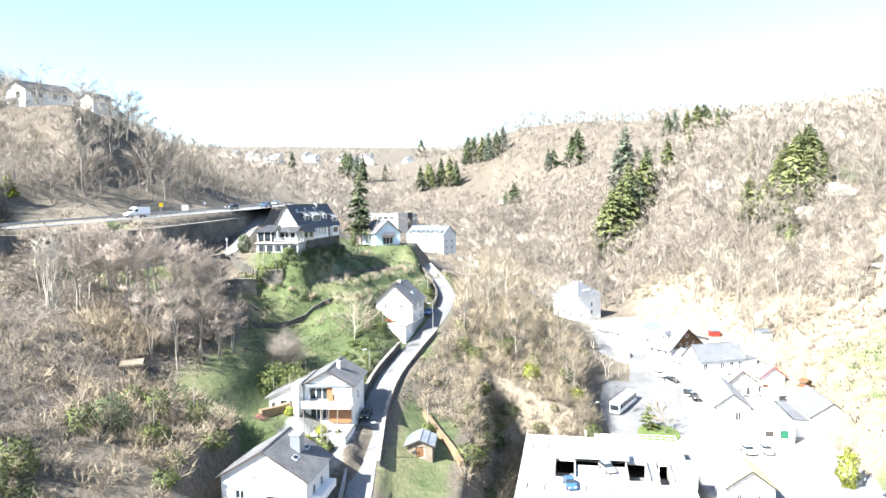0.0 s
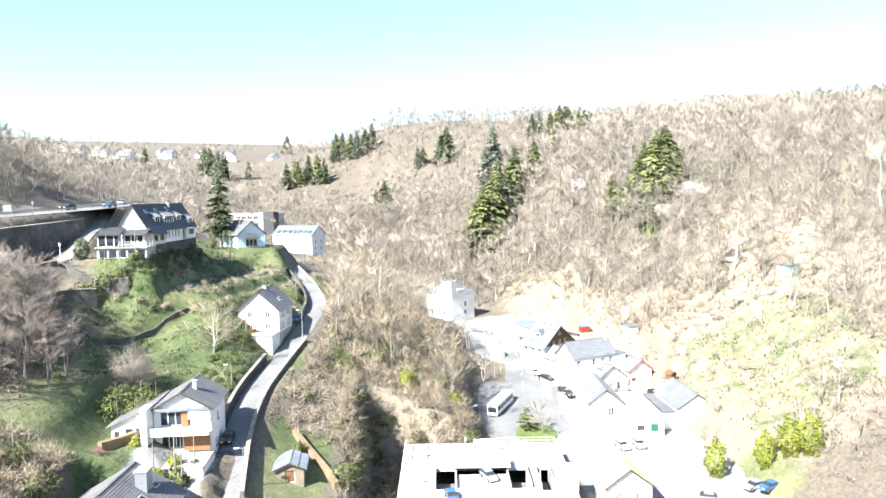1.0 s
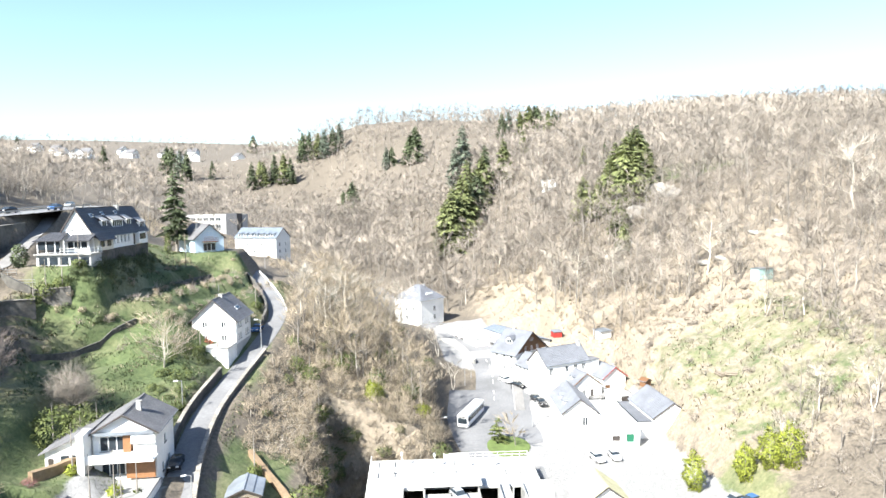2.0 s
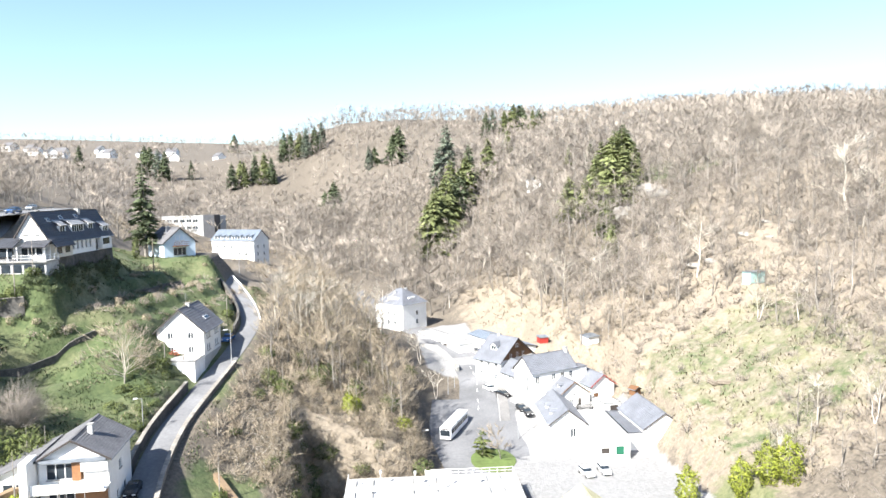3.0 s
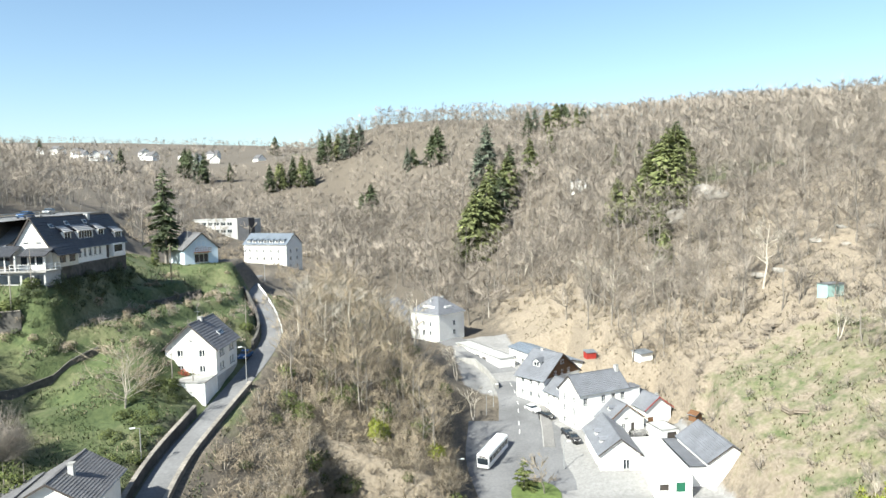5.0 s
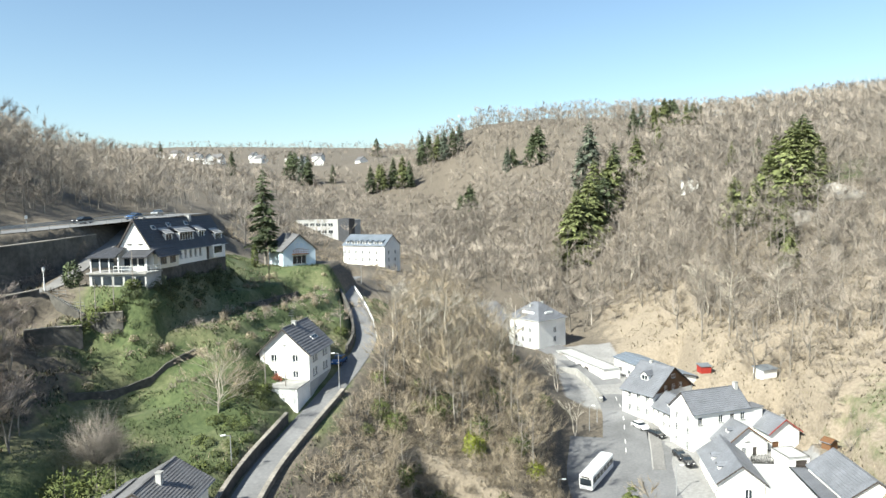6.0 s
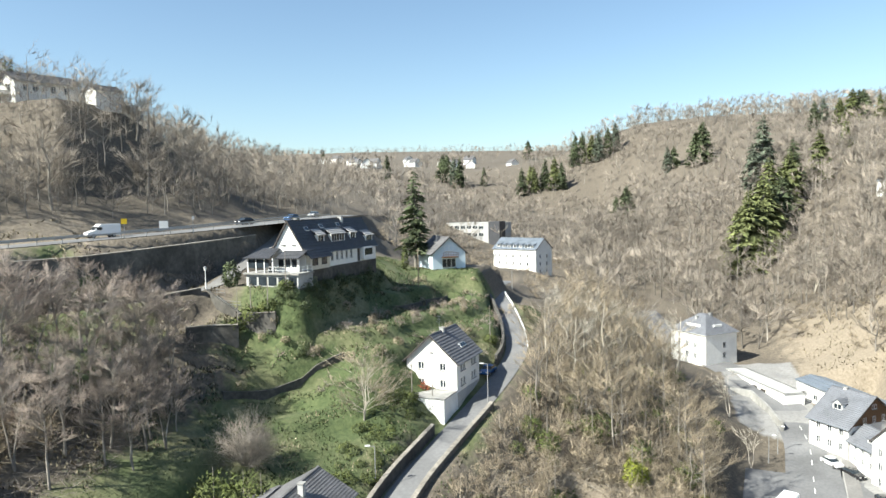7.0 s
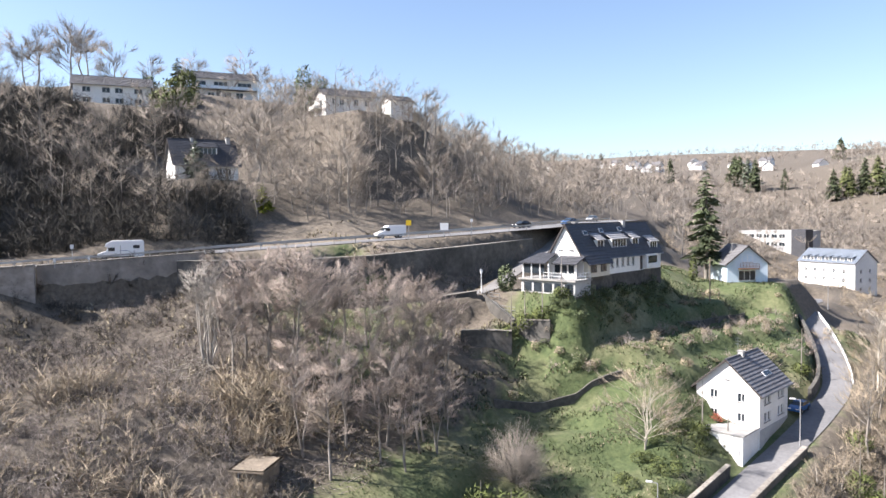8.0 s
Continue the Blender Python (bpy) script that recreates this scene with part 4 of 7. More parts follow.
house("brown_garden_hut", "small brown wooden garden hut", 64.5, 172.3, gz(64.5, 172.3), 30, 2.0, 1.8, 1.4, 0.5, WOOD, WOOD, kind="gable", over=0.2, category="hut")
house("green_container_shed", "pale green metal shed among bare bushes", 99.2, 181, gz(99.2, 181) + 0.2, 20, 5.2, 2.6, 2.5, 0.1, mat("pale_green_sheet", (0.34, 0.50, 0.47), (0.26, 0.40, 0.38), 1.0, 0.6, stretch=(6, 6, 0.4)), ZINC, kind="flat", over=0.1, category="shed")
house("white_hillside_hut", "tiny white hut high in the woods", 85.2, 345, gz(85.2, 345), 10, 6, 4, 4.6, 1.2, WHITE, ZINC, over=0.3, category="hut")

# ---- parking deck ----
pd = new("parking_deck")
pd.matrix_world = pose(11, 108, -24.4, 0, 0, -3)
tagged(pd, "white concrete parking deck with two ramp wells", "parking deck")
for d in ((-15, -8.6, 0, 33.5), (-5.2, 4.2, 0, 18), (-5.2, 4.2, 22, 33.5), (7.6, 9.4, 0, 33.5), (11.6, 15, 0, 33.5), (9.4, 11.6, 0, 11), (9.4, 11.6, 20.5, 33.5), (-8.6, -5.2, 20.5, 33.5), (4.2, 7.6, 20.5, 33.5), (-8.6, -5.2, 0, 12), (4.2, 7.6, 0, 12)):
    add(pd, "deck_slab", FLATROOF, (d[0], d[1], d[2], d[3], 4.5, 4.9))
add(pd, "raised_roof", FLATROOF, (-5.6, 4.6, 17.4, 22.4, 6.3, 6.6))
add(pd, "back_wall", CONCRETE, (-5.2, 4.2, 21.8, 22.0, 4.0, 6.3))
for px in (-5.1, -0.5, 4.1):
    add(pd, "roof_pier", CONCRETE, (px - 0.15, px + 0.15, 17.8, 21.8, -0.6, 6.3))
for px in (-13.5, -10.5, -3.5, 0.5, 9.5, 12.0):
    for py in (6.0, 25.0, 30.0):
        add(pd, "deck_beam", CONCRETE, (px, px + 0.25, py, py + 2.4, 4.9, 5.15))
for d in ((-15, -14.7, 0, 33.5), (14.7, 15, 0, 33.5), (-14.7, 14.7, 33.2, 33.5), (-14.7, 14.7, 0, 0.3)):
    add(pd, "outer_wall", CONCRETE, (*d, -2, 4.5))
for x0, x1 in ((-8.6, -5.2), (4.2, 7.6), (9.4, 11.6)):
    add(pd, "ramp_floor", ASPHALT, (x0, x1, 12, 20.5, 2.0, 2.2))
    add(pd, "ramp_wall", CONCRETE, (x0 - 0.2, x0, 12, 20.5, -0.8, 5.6))
    add(pd, "ramp_wall", CONCRETE, (x1, x1 + 0.2, 12, 20.5, -0.8, 5.6))
add(pd, "stair_tower", WHITE, (12.2, 15.6, 12, 16, -1, 7.6))
add(pd, "kiosk", WHITE, (-1.0, 3.8, 33.6, 38, -1, 4.2))
railing(pd, 3.5, 33.3, 14.8, 33.3, 4.9, 1.1, 1.4, FRAMEW)
railing(pd, -14.8, 20, -14.8, 33.3, 4.9, 1.0, 1.6, FRAMEW)
railing(pd, 14.8, 16, 14.8, 33.3, 4.9, 1.1, 1.6, FRAMEW)

# ---- houses beside the lane, lower down ----
tv = house("terraced_villa", "white split-level house with two balconies and a grey roof", -34.4, 108.2, -8.2, 2, 8.0, 9.0, 7.9, 2.3, WHITE, TILE_G, over=0.6, step=0.35, wins=[("right", 3, 1.0, 1.0, 1.3, "cross"), ("right", 6, 1.0, 1.0, 1.3, "cross"), ("right", 4.5, 4.6, 1.2, 1.2, "cross"), ("front", 2.4, 5.2, 3.2, 2.0, "triple"), ("front", 2.4, 1.9, 3.0, 2.2, "triple"), ("front", 4.7, 5.0, 0.9, 2.3, "door_wood")], chimneys=((1.0, 3.4, 0.6, 0.7),))
add(tv, "balcony_slab", WHITE, (-4.6, 4.2, -2.2, -0.02, 4.3, 4.55))
add(tv, "balcony_parapet", FRAMEW, (-4.4, 4.0, -2.2, -2.05, 4.55, 5.5))
add(tv, "wood_panel", WOOD_O, (0.2, 3.9, -0.5, -0.35, 1.5, 4.2))
add(tv, "timber_door", WOOD_O, (-0.2, 0.8, -0.12, -0.05, 5.0, 7.3))
add(tv, "awning_panel", FRAMEW, (0.9, 4.0, -0.4, -0.2, 6.2, 7.4))
add(tv, "gable_cladding", ZINC, (-3.9, 3.9, -0.6, -0.03, 7.5, 7.9))
add(tv, "pier", WHITE, (-5.2, -4.3, -2.6, 0.4, -1.0, 8.4))
add(tv, "patio", CONCRETE, (-4.6, 4.4, -6.5, -0.05, 1.0, 1.25))
add(tv, "patio_wall", WHITE, (-4.6, 4.4, -6.5, -6.3, -2.5, 1.0))
add(tv, "patio_wall", WHITE, (4.2, 4.4, -6.3, -0.1, -2.5, 1.0))
add(tv, "wing", WHITE, (-10.4, -4.02, 0.6, 8.4, -1.5, 5.4))
bmx = bmesh.new()
courses(bmx, (-11.0, 8.8, 5.2), (-11.0, 0.1, 5.2), (-4.3, 0.1, 8.1), (-4.3, 8.8, 8.1), 0.35)
part("wing_roof", bmx, TILE_G, tv)
bmx = bmesh.new()
bmx.faces.new([bmx.verts.new(q) for q in ((-10.4, 0.6, 5.4), (-4.02, 0.6, 5.4), (-4.02, 0.6, 8.0))])
part("wing_gable", bmx, WHITE, tv)
for u in (-8.4, -6.9):
    add(tv, "wing_window", GLASS, (u, u + (1.1 if u < -8 else 0.5), 0.56, 0.595, 3.6, 4.8))
add(tv, "wing_arch", FRAMED, (-10.0, -9.3, 0.56, 0.595, 2.9, 4.5))
lh = house("lower_white_house", "white gabled house with a grey roof and broad chimney", -36.2, 84.6, -12.8, -2, 12, 9.0, 6.2, 3.6, WHITE, TILE_G, over=0.5, step=0.35, wins=[("front", 5.0, 6.3, 1.5, 1.5, "cross"), ("front", 2.6, 3.0, 1.2, 1.2, "cross"), ("front", 7.6, 2.4, 2.6, 1.2, "double"), ("right", 3, 3, 1.2, 1.3, "cross"), ("right", 6, 3, 1.2, 1.3, "cross")], skylights=(("right", 3.0, 7.8), ("right", 7.0, 7.8)))
add(lh, "chimney_block", ZINC, (2.0, 3.4, 4.6, 6.4, 7.0, 10.4))
add(lh, "chimney_cap", CONCRETE, (1.85, 3.55, 4.45, 6.55, 10.4, 10.55))
add(lh, "side_balcony", FRAMEW, (6.0, 7.4, 2.0, 8.0, 2.2, 3.2))
gs = house("garden_shed", "small garden shed with a pale sheet roof", -19.4, 109.6, gz(-19.4, 109.6) - 0.1, 4, 4.2, 5.0, 2.3, 0.9, WOOD_G, ZINC, over=0.4, wins=[("front", 2.1, 0.1, 1.5, 1.9, "door_wood")], step=1.0, category="shed")
house("brush_hut", "weathered flat-roofed hut in the brush", -61.4, 95.6, gz(-61.4, 95.6), 28, 3.2, 4.0, 2.0, 0.2, WOOD_G, WOOD_G, kind="flat", over=0.35, wins=[("front", 0.9, 0.1, 0.8, 1.7, "door_dark")], category="hut")

# ---- houses on the left height ----
dh = house("dark_roofed_house", "white house with a steep blue-black roof among bare trees", -133.1, 127.8, 38.6, -17, 8.0, 12.4, 3.4, 5.0, WHITE, TILE_D, over=0.5, wins=rowwins("front", (2.4, 5.6), (0.9, 4.0), 0.9, 1.2) + rowwins("right", (2.5, 6, 8.6, 10.4), (1.0,), 1.1, 1.4), dormers=(("right", 6.3, 4.6, 5.2, 1.5, "shed"),), chimneys=((0.2, 4.2, 0.6, 0.3), (0.3, 11.4, 0.8, 0.6)))
h1 = house("broad_hilltop_house", "wide white two-storey house with a low grey roof", -188.9, 132.8, 60, -25.5, 9, 18, 5.6, 2.6, WHITE, TILE_G, over=0.6, wins=rowwins("right", (3, 7.5, 10.5, 15), (0.9, 3.5), 1.9, 1.3, "double"), chimneys=((-1, 8, 0.7, 0.4),))
h2 = house("modern_hilltop_house", "modern house with long balconies and dark glazing", -200.1, 169, 67.5, -25.5, 10, 22, 6.4, 2.6, WHITE, TILE_G, over=0.6, wins=rowwins("right", (4, 8), (0.5,), 2.0, 1.6, "double") + rowwins("right", (13, 16.5), (0.5,), 2.2, 1.8, "double") + rowwins("right", (4.5, 11, 18), (3.4,), 4.2, 2.0, "triple"), category="house")
add(h2, "balcony", FRAMED, (5.02, 6.6, 0.5, 21.5, 2.8, 3.0))
add(h2, "balcony_front", BLUEW, (6.5, 6.6, 0.5, 21.5, 3.0, 3.9))
add(h2, "lower_wall", SLATE, (5.0, 5.03, 9.6, 11.0, -1.0, 2.7))
h3 = house("hilltop_house", "white hillside house with a shallow grey roof", -142.5, 174.8, 57.2, -22, 9, 14, 5.0, 2.2, WHITE, TILE_G, over=0.7, wins=rowwins("right", (2.4, 4.4, 8.4, 11.4), (2.6,), 1.2, 1.6) + rowwins("front", (5.5,), (2.4,), 2.2, 1.9), category="house")
add(h3, "front_balcony", WHITE, (-4.4, 1.0, -1.8, -0.02, 1.9, 2.8))
house("small_hilltop_house", "small white house with a grey roof", -128.5, 185, 57, -22, 6, 6, 3.6, 1.4, WHITE, TILE_G, over=0.5)
# ---- plants ----
def tubes(rng, P0, P1, r0, r1, n=3):
    """Tapered stems as arrays: many at once."""
    P0, P1 = np.asarray(P0, float), np.asarray(P1, float)
    k = len(P0)
    d = P1 - P0
    d /= np.linalg.norm(d, axis=1, keepdims=True) + 1e-9
    s = np.cross(d, [0.3, 0.2, 1.0])
    s /= np.linalg.norm(s, axis=1, keepdims=True) + 1e-9
    u = np.cross(s, d)
    a = np.arange(n) * math.tau / n
    ring = s[:, None] * np.cos(a)[None, :, None] + u[:, None] * np.sin(a)[None, :, None]
    r0, r1 = np.broadcast_to(r0, (k,)), np.broadcast_to(r1, (k,))
    V = np.concatenate([P0[:, None] + ring * r0[:, None, None], P1[:, None] + ring * r1[:, None, None]], 1).reshape(-1, 3)
    F = []
    for i in range(n):
        j = (i + 1) % n
        F += [(i, j, n + j), (i, n + j, n + i)]
    F = (np.array(F)[None] + (np.arange(k) * 2 * n)[:, None, None]).reshape(-1, 3)
    return V, F


def blades(rng, P, D, width):
    """Thin triangles from points P along D."""
    w = np.cross(D, rng.normal(size=P.shape))
    w /= np.linalg.norm(w, axis=1, keepdims=True) + 1e-9
    w = w * np.broadcast_to(width, (len(P),))[:, None] / 2
    V = np.stack([P - w, P + w, P + D], 1).reshape(-1, 3)
    return V, np.arange(len(V)).reshape(-1, 3)


def join(parts):
    V, F, off = [], [], 0
    for v, f in parts:
        V.append(v)
        F.append(f + off)
        off += len(v)
    return np.concatenate(V), np.concatenate(F)


def bare_tree(rng, h, wide, stems=1, limbs=12, brs=45, twigs=260, tw=0.05, low=0.25, thick=0.016, n=5, sides=5, spread=0.22, light=False, rise=0.5, reach_of=(0.12, 0.32)):
    """Wood (trunk, limbs, branches) and twigs of a leafless tree, as arrays."""
    wood, tips, tipd = [], [], []
    for s in range(stems):
        lean = rng.normal(size=2) * (0.05 if stems == 1 else spread) * h
        pts = [np.zeros(3)]
        for i in range(1, n + 1):
            k = i / n
            pts.append(np.array([lean[0] * k + rng.normal() * 0.015 * h, lean[1] * k + rng.normal() * 0.015 * h, 0.88 * h * k]))
        pts = np.array(pts)
        R = h * thick / (stems ** 0.4)
        rr = R * np.linspace(1.15, 0.18, n + 1)
        wood.append(tubes(rng, pts[:-1], pts[1:], rr[:-1], rr[1:], sides))
        m = max(3, limbs // stems)
        k = rng.uniform(low, 0.98, m)
        base = np.stack([np.interp(k, np.linspace(0, 1, n + 1), pts[:, i]) for i in range(3)], 1)
        ang = rng.uniform(0, math.tau, m)
        reach = wide * 0.5 * np.sqrt(np.clip(1.05 - ((k - 0.5) / 0.62) ** 2, 0.05, 1)) * rng.uniform(0.6, 1.05, m)
        d = np.stack([np.cos(ang), np.sin(ang), rng.uniform(0.3, 0.85, m)], 1)
        end = base + d * reach[:, None] * np.array([1, 1, 0.9])
        mid = (base + end) / 2 + np.stack([np.zeros(m), np.zeros(m), reach * 0.08], 1)
        r = R * 0.42 * (1.1 - k * 0.7)
        wood += [tubes(rng, base, end, r, r * 0.2, 3)] if light else [tubes(rng, base, mid, r, r * 0.6, 3), tubes(rng, mid, end, r * 0.6, r * 0.2, 3)]
        q = max(4, brs // stems)
        j, kk = rng.integers(0, m, q), rng.uniform(0.25, 1, q)
        b0 = np.where(kk[:, None] < 0.5, base[j] + (mid[j] - base[j]) * (kk[:, None] * 2), mid[j] + (end[j] - mid[j]) * (kk[:, None] * 2 - 1))
        bd = d[j] + rng.normal(size=(q, 3)) * 0.5
        bd[:, 2] = np.abs(bd[:, 2]) * 0.9 + 0.25
        bd /= np.linalg.norm(bd, axis=1, keepdims=True)
        b1 = b0 + bd * (wide * rng.uniform(0.12, 0.3, q))[:, None]
        wood.append(blades(rng, b0, b1 - b0, R * 0.3) if light else tubes(rng, b0, b1, R * 0.14, R * 0.05, 3))
        t = twigs // stems
        j, kk = rng.integers(0, q, t), rng.uniform(0.1, 1, t)
        p = b0[j] + (b1[j] - b0[j]) * kk[:, None]
        td = bd[j] + rng.normal(size=(t, 3)) * 0.36
        td[:, 2] += rise * 0.8
        td /= np.linalg.norm(td, axis=1, keepdims=True)
        tips.append(p)
        tipd.append(td * (wide * rng.uniform(*reach_of, t))[:, None])
    tw_ = blades(rng, np.concatenate(tips), np.concatenate(tipd), tw)
    return join(wood), tw_


def coppice(rng, n, h):
    """Many slim stems fanning out from one old stump, as arrays."""
    wood, twigs = [], []
    for i in range(n):
        a, lean = i * 2.4, 0.2 + 2.6 * math.sqrt((i + 0.5) / n)
        (wv, wf), (tv_, tf) = bare_tree(rng, h * rng.uniform(0.78, 1.0), 3.6, 1, 9, 26, 330, 0.024, 0.4, 0.0075, light=True, reach_of=(0.15, 0.4))
        for v in (wv, tv_):
            k = v[:, 2:3] / h
            v[:, :2] += np.array([math.cos(a), math.sin(a)]) * lean * (0.25 + 0.75 * k)
        wood.append((wv, wf)), twigs.append((tv_, tf))
    return join(wood), join(twigs)


def conifer(rng, h, wide, layers=20, per=9, ragged=0.25, bare=0.08):
    """Trunk and drooping branch fans of a spruce, as arrays."""
    trunk = tubes(rng, [(0, 0, 0)], [(0, 0, h)], h * 0.018, h * 0.003, 6)
    P, D, Wd = [], [], []
    for i in range(layers):
        k = bare + (1 - bare) * i / layers
        r = wide / 2 * (1 - k) ** 0.65 + 0.1
        for j in range(per):
            a = rng.uniform(0, math.tau)
            rr = r * rng.uniform(1 - ragged * 1.6, 1 + ragged)
            z = h * k + rng.normal() * h / layers * 0.4
            out = np.array([math.cos(a), math.sin(a), 0])
            for f in (0.15, 0.4, 0.62, 0.85):
                for sgn in (-1, 0, 1):
                    p = out * rr * f + np.array([0, 0, z - 0.22 * rr * f])
                    side = np.array([-out[1], out[0], 0]) * sgn * 0.8
                    dv = (out * 0.9 + side + np.array([0, 0, -0.35 + rng.normal() * 0.2])) * rr * rng.uniform(0.28, 0.5)
                    P.append(p), D.append(dv), Wd.append(rr * rng.uniform(0.16, 0.34))
    P.append(np.array([0, 0, h * 0.93])), D.append(np.array([0, 0, h * 0.09])), Wd.append(0.25)
    return trunk, blades(rng, np.array(P), np.array(D), np.array(Wd))


def leafy(rng, rx, ry, rz, n, size):
    """A mound of leaf clumps with an uneven outline, as arrays; it stands on z = 0."""
    d = rng.normal(size=(n, 3))
    d /= np.linalg.norm(d, axis=1, keepdims=True)
    lump = 1 + 0.22 * np.sin(d[:, 0] * 5 + 1) * np.sin(d[:, 1] * 6) + 0.15 * np.sin(d[:, 2] * 9 + d[:, 0] * 4)
    r = rng.uniform(0.55, 1.05, n) ** 0.5 * lump
    P = d * r[:, None] * [rx, ry, rz] + [0, 0, rz * 0.85]
    P[:, 2] = np.abs(P[:, 2])
    D = d * 0.5 + rng.normal(size=(n, 3)) * 0.7
    D *= size * rng.uniform(0.6, 1.4, n)[:, None]
    return blades(rng, P, D, size * rng.uniform(0.5, 1.1, n))


def shrub(rng, h, wide, stems=26, twigs=220, tw=0.035):
    """A rounded bush: thin stems fanning out to a dome, and their twigs, as arrays."""
    d = rng.normal(size=(stems, 3))
    d[:, 2] = np.abs(d[:, 2]) + 0.25
    d /= np.linalg.norm(d, axis=1, keepdims=True)
    P1 = d * [wide / 2, wide / 2, h] * rng.uniform(0.75, 1.0, stems)[:, None]
    P0 = P1 * [0.12, 0.12, 0]
    wood = blades(rng, P0, P1 - P0, 0.07 * (h / 3) ** 0.5)
    j, k = rng.integers(0, stems, twigs), rng.uniform(0.3, 1, twigs)
    p = P0[j] + (P1 - P0)[j] * k[:, None]
    t = d[j] * 0.7 + rng.normal(size=(twigs, 3)) * 0.6
    t[:, 2] += 0.15
    t *= (h * rng.uniform(0.16, 0.34, twigs))[:, None]
    return wood, blades(rng, p, t, tw)


def scatter(name, variants, places, mats, label, category):
    """ONE object of countless plants: each variant is (wood, twigs) arrays; places: x, y, z, scale, turn, variant."""
    Vs, Fs, Ms, Ns, off = [], [], [], [], 0
    kits = []
    for wood, twigs in variants:
        tf, tn = crown_normals(*twigs)
        wf, wn_ = crown_normals(*wood) if len(wood[1]) * 3 == len(wood[0]) else (wood[1], wood_normals(*wood))
        kits.append(((wood[0], wf, wn_), (twigs[0], tf, tn)))
    for x, y, z, s, a, k in places:
        c, sn = math.cos(a) * s, math.sin(a) * s
        ca, sa = math.cos(a), math.sin(a)
        for mi, (v, f, nv) in enumerate(kits[k]):
            w, wn_ = np.empty(v.shape, np.float32), np.empty(v.shape, np.float32)
            wn_[:, 0], wn_[:, 1], wn_[:, 2] = nv[:, 0] * ca - nv[:, 1] * sa, nv[:, 0] * sa + nv[:, 1] * ca, nv[:, 2]
            Ns.append(wn_)
            w[:, 0], w[:, 1], w[:, 2] = v[:, 0] * c - v[:, 1] * sn + x, v[:, 0] * sn + v[:, 1] * c + y, v[:, 2] * s + z
            Vs.append(w), Fs.append(f + off), Ms.append(np.full(len(f), mi, np.int32))
            off += len(v)
    ob = raw(name, np.concatenate(Vs), np.concatenate(Fs), mats, mats=np.concatenate(Ms), normals=np.concatenate(Ns))
    return tagged(ob, label, category, kind="stuff")


def keep_out(xs, ys):
    """Where roads, houses or gardens take the place."""
    taken = np.zeros(xs.shape, bool)
    for line, w in ((UPPER, 5.0), (HIGHWAY, 8.0), (STREET, 9.5), (DRIVE, 4)):
        taken |= poly_near(xs, ys, line[::3])[0] < w
    for x0, x1, y0, y1 in CLEAR:
        taken |= (xs > x0) & (xs < x1) & (ys > y0) & (ys < y1)
    return taken


CLEAR = [(-74, -46, 140, 190), (-64, -22, 98, 201), (-56, -38, 198, 222), (-24, -12, 96, 122), (13, 62, 100, 184), (13, 50, 180, 210), (4, 50, 206, 262), (66, 92, 134, 178), (-64, -28, 312, 350), (-104, -68, 376, 404), (-146, -120, 120, 144), (-45, -28, 78, 98), (-194, -166, 126, 152), (-206, -176, 164, 192), (-149, -127, 174, 190), (44, 68, 108, 134), (-5, 28, 104, 145)]


def grove(rng, n, x0, x1, y0, y1, gap, smin, smax, nv, inside=None, sink=0.3, free=False):
    """Uneven places for up to n plants inside a rectangle of the plan, on the ground and off what is kept clear."""
    m = n * 5
    xs, ys = rng.uniform(x0, x1, m), rng.uniform(y0, y1, m)
    ok = np.ones(m, bool) if free else ~keep_out(xs, ys)
    zs = ground(xs, ys)
    if inside:
        ok &= inside(xs, ys, zs)
    out, cell = [], set()
    for x, y, z in zip(xs[ok], ys[ok], zs[ok]):
        key = (int(x // gap), int(y // gap))
        if key in cell:
            continue
        cell.add(key)
        out.append((x, y, z - sink, rng.uniform(smin, smax), rng.uniform(0, math.tau), int(rng.integers(nv))))
        if len(out) >= n:
            break
    return out


def plant(name, kit, mats, x, y, s, a, label, category, z=None, sink=0.15):
    """One countable plant: a trunk with its crown, from arrays."""
    (wv, wf), (tv_, tf) = kit
    trunk = raw("trunk", wv, wf, mats[0])
    tf, tn = crown_normals(tv_, tf, 0.3, 0.7)
    crown = raw("crown", tv_, tf, mats[1], normals=tn)
    root = new(name)
    root.matrix_world = pose(x, y, (gz(x, y) if z is None else z) - sink, 0, 0, a) @ Matrix.Scale(s, 4)
    trunk.parent = crown.parent = root
    return tagged(root, label, category)


def replant(thing, x, y, s, a, z=None, sink=0.15):
    """The same kind of plant again, at another place and size."""
    c = copy_thing(thing, Matrix())
    c.matrix_basis = pose(x, y, (gz(x, y) if z is None else z) - sink, 0, 0, a) @ Matrix.Scale(s, 4)
    return c


rng = np.random.default_rng(7)
WHITEB = mat("silvery_bark", (0.4, 0.368, 0.328), (0.288, 0.264, 0.232), 1.0, 0.9, spots=0.2, spot_scale=0.2, island=0.2)
# evergreen scrub colour, deepened to carry the shade of the left slope
DARKT = mat("shade_dark_scrub", (0.06, 0.056, 0.048), (0.032, 0.0304, 0.0272), 0.6, 0.95, spots=0.3, spot_scale=0.06, island=0.4)
NEAR = [bare_tree(rng, hh, hh * ww, st, 12, 30, 520, 0.034, n=4, sides=4, light=True, thick=0.013) for hh, ww, st in ((14, 0.7, 1), (12, 0.75, 1), (15, 0.6, 1), (11, 0.85, 2), (13, 0.7, 1), (8, 1.0, 3), (10, 0.8, 1))]
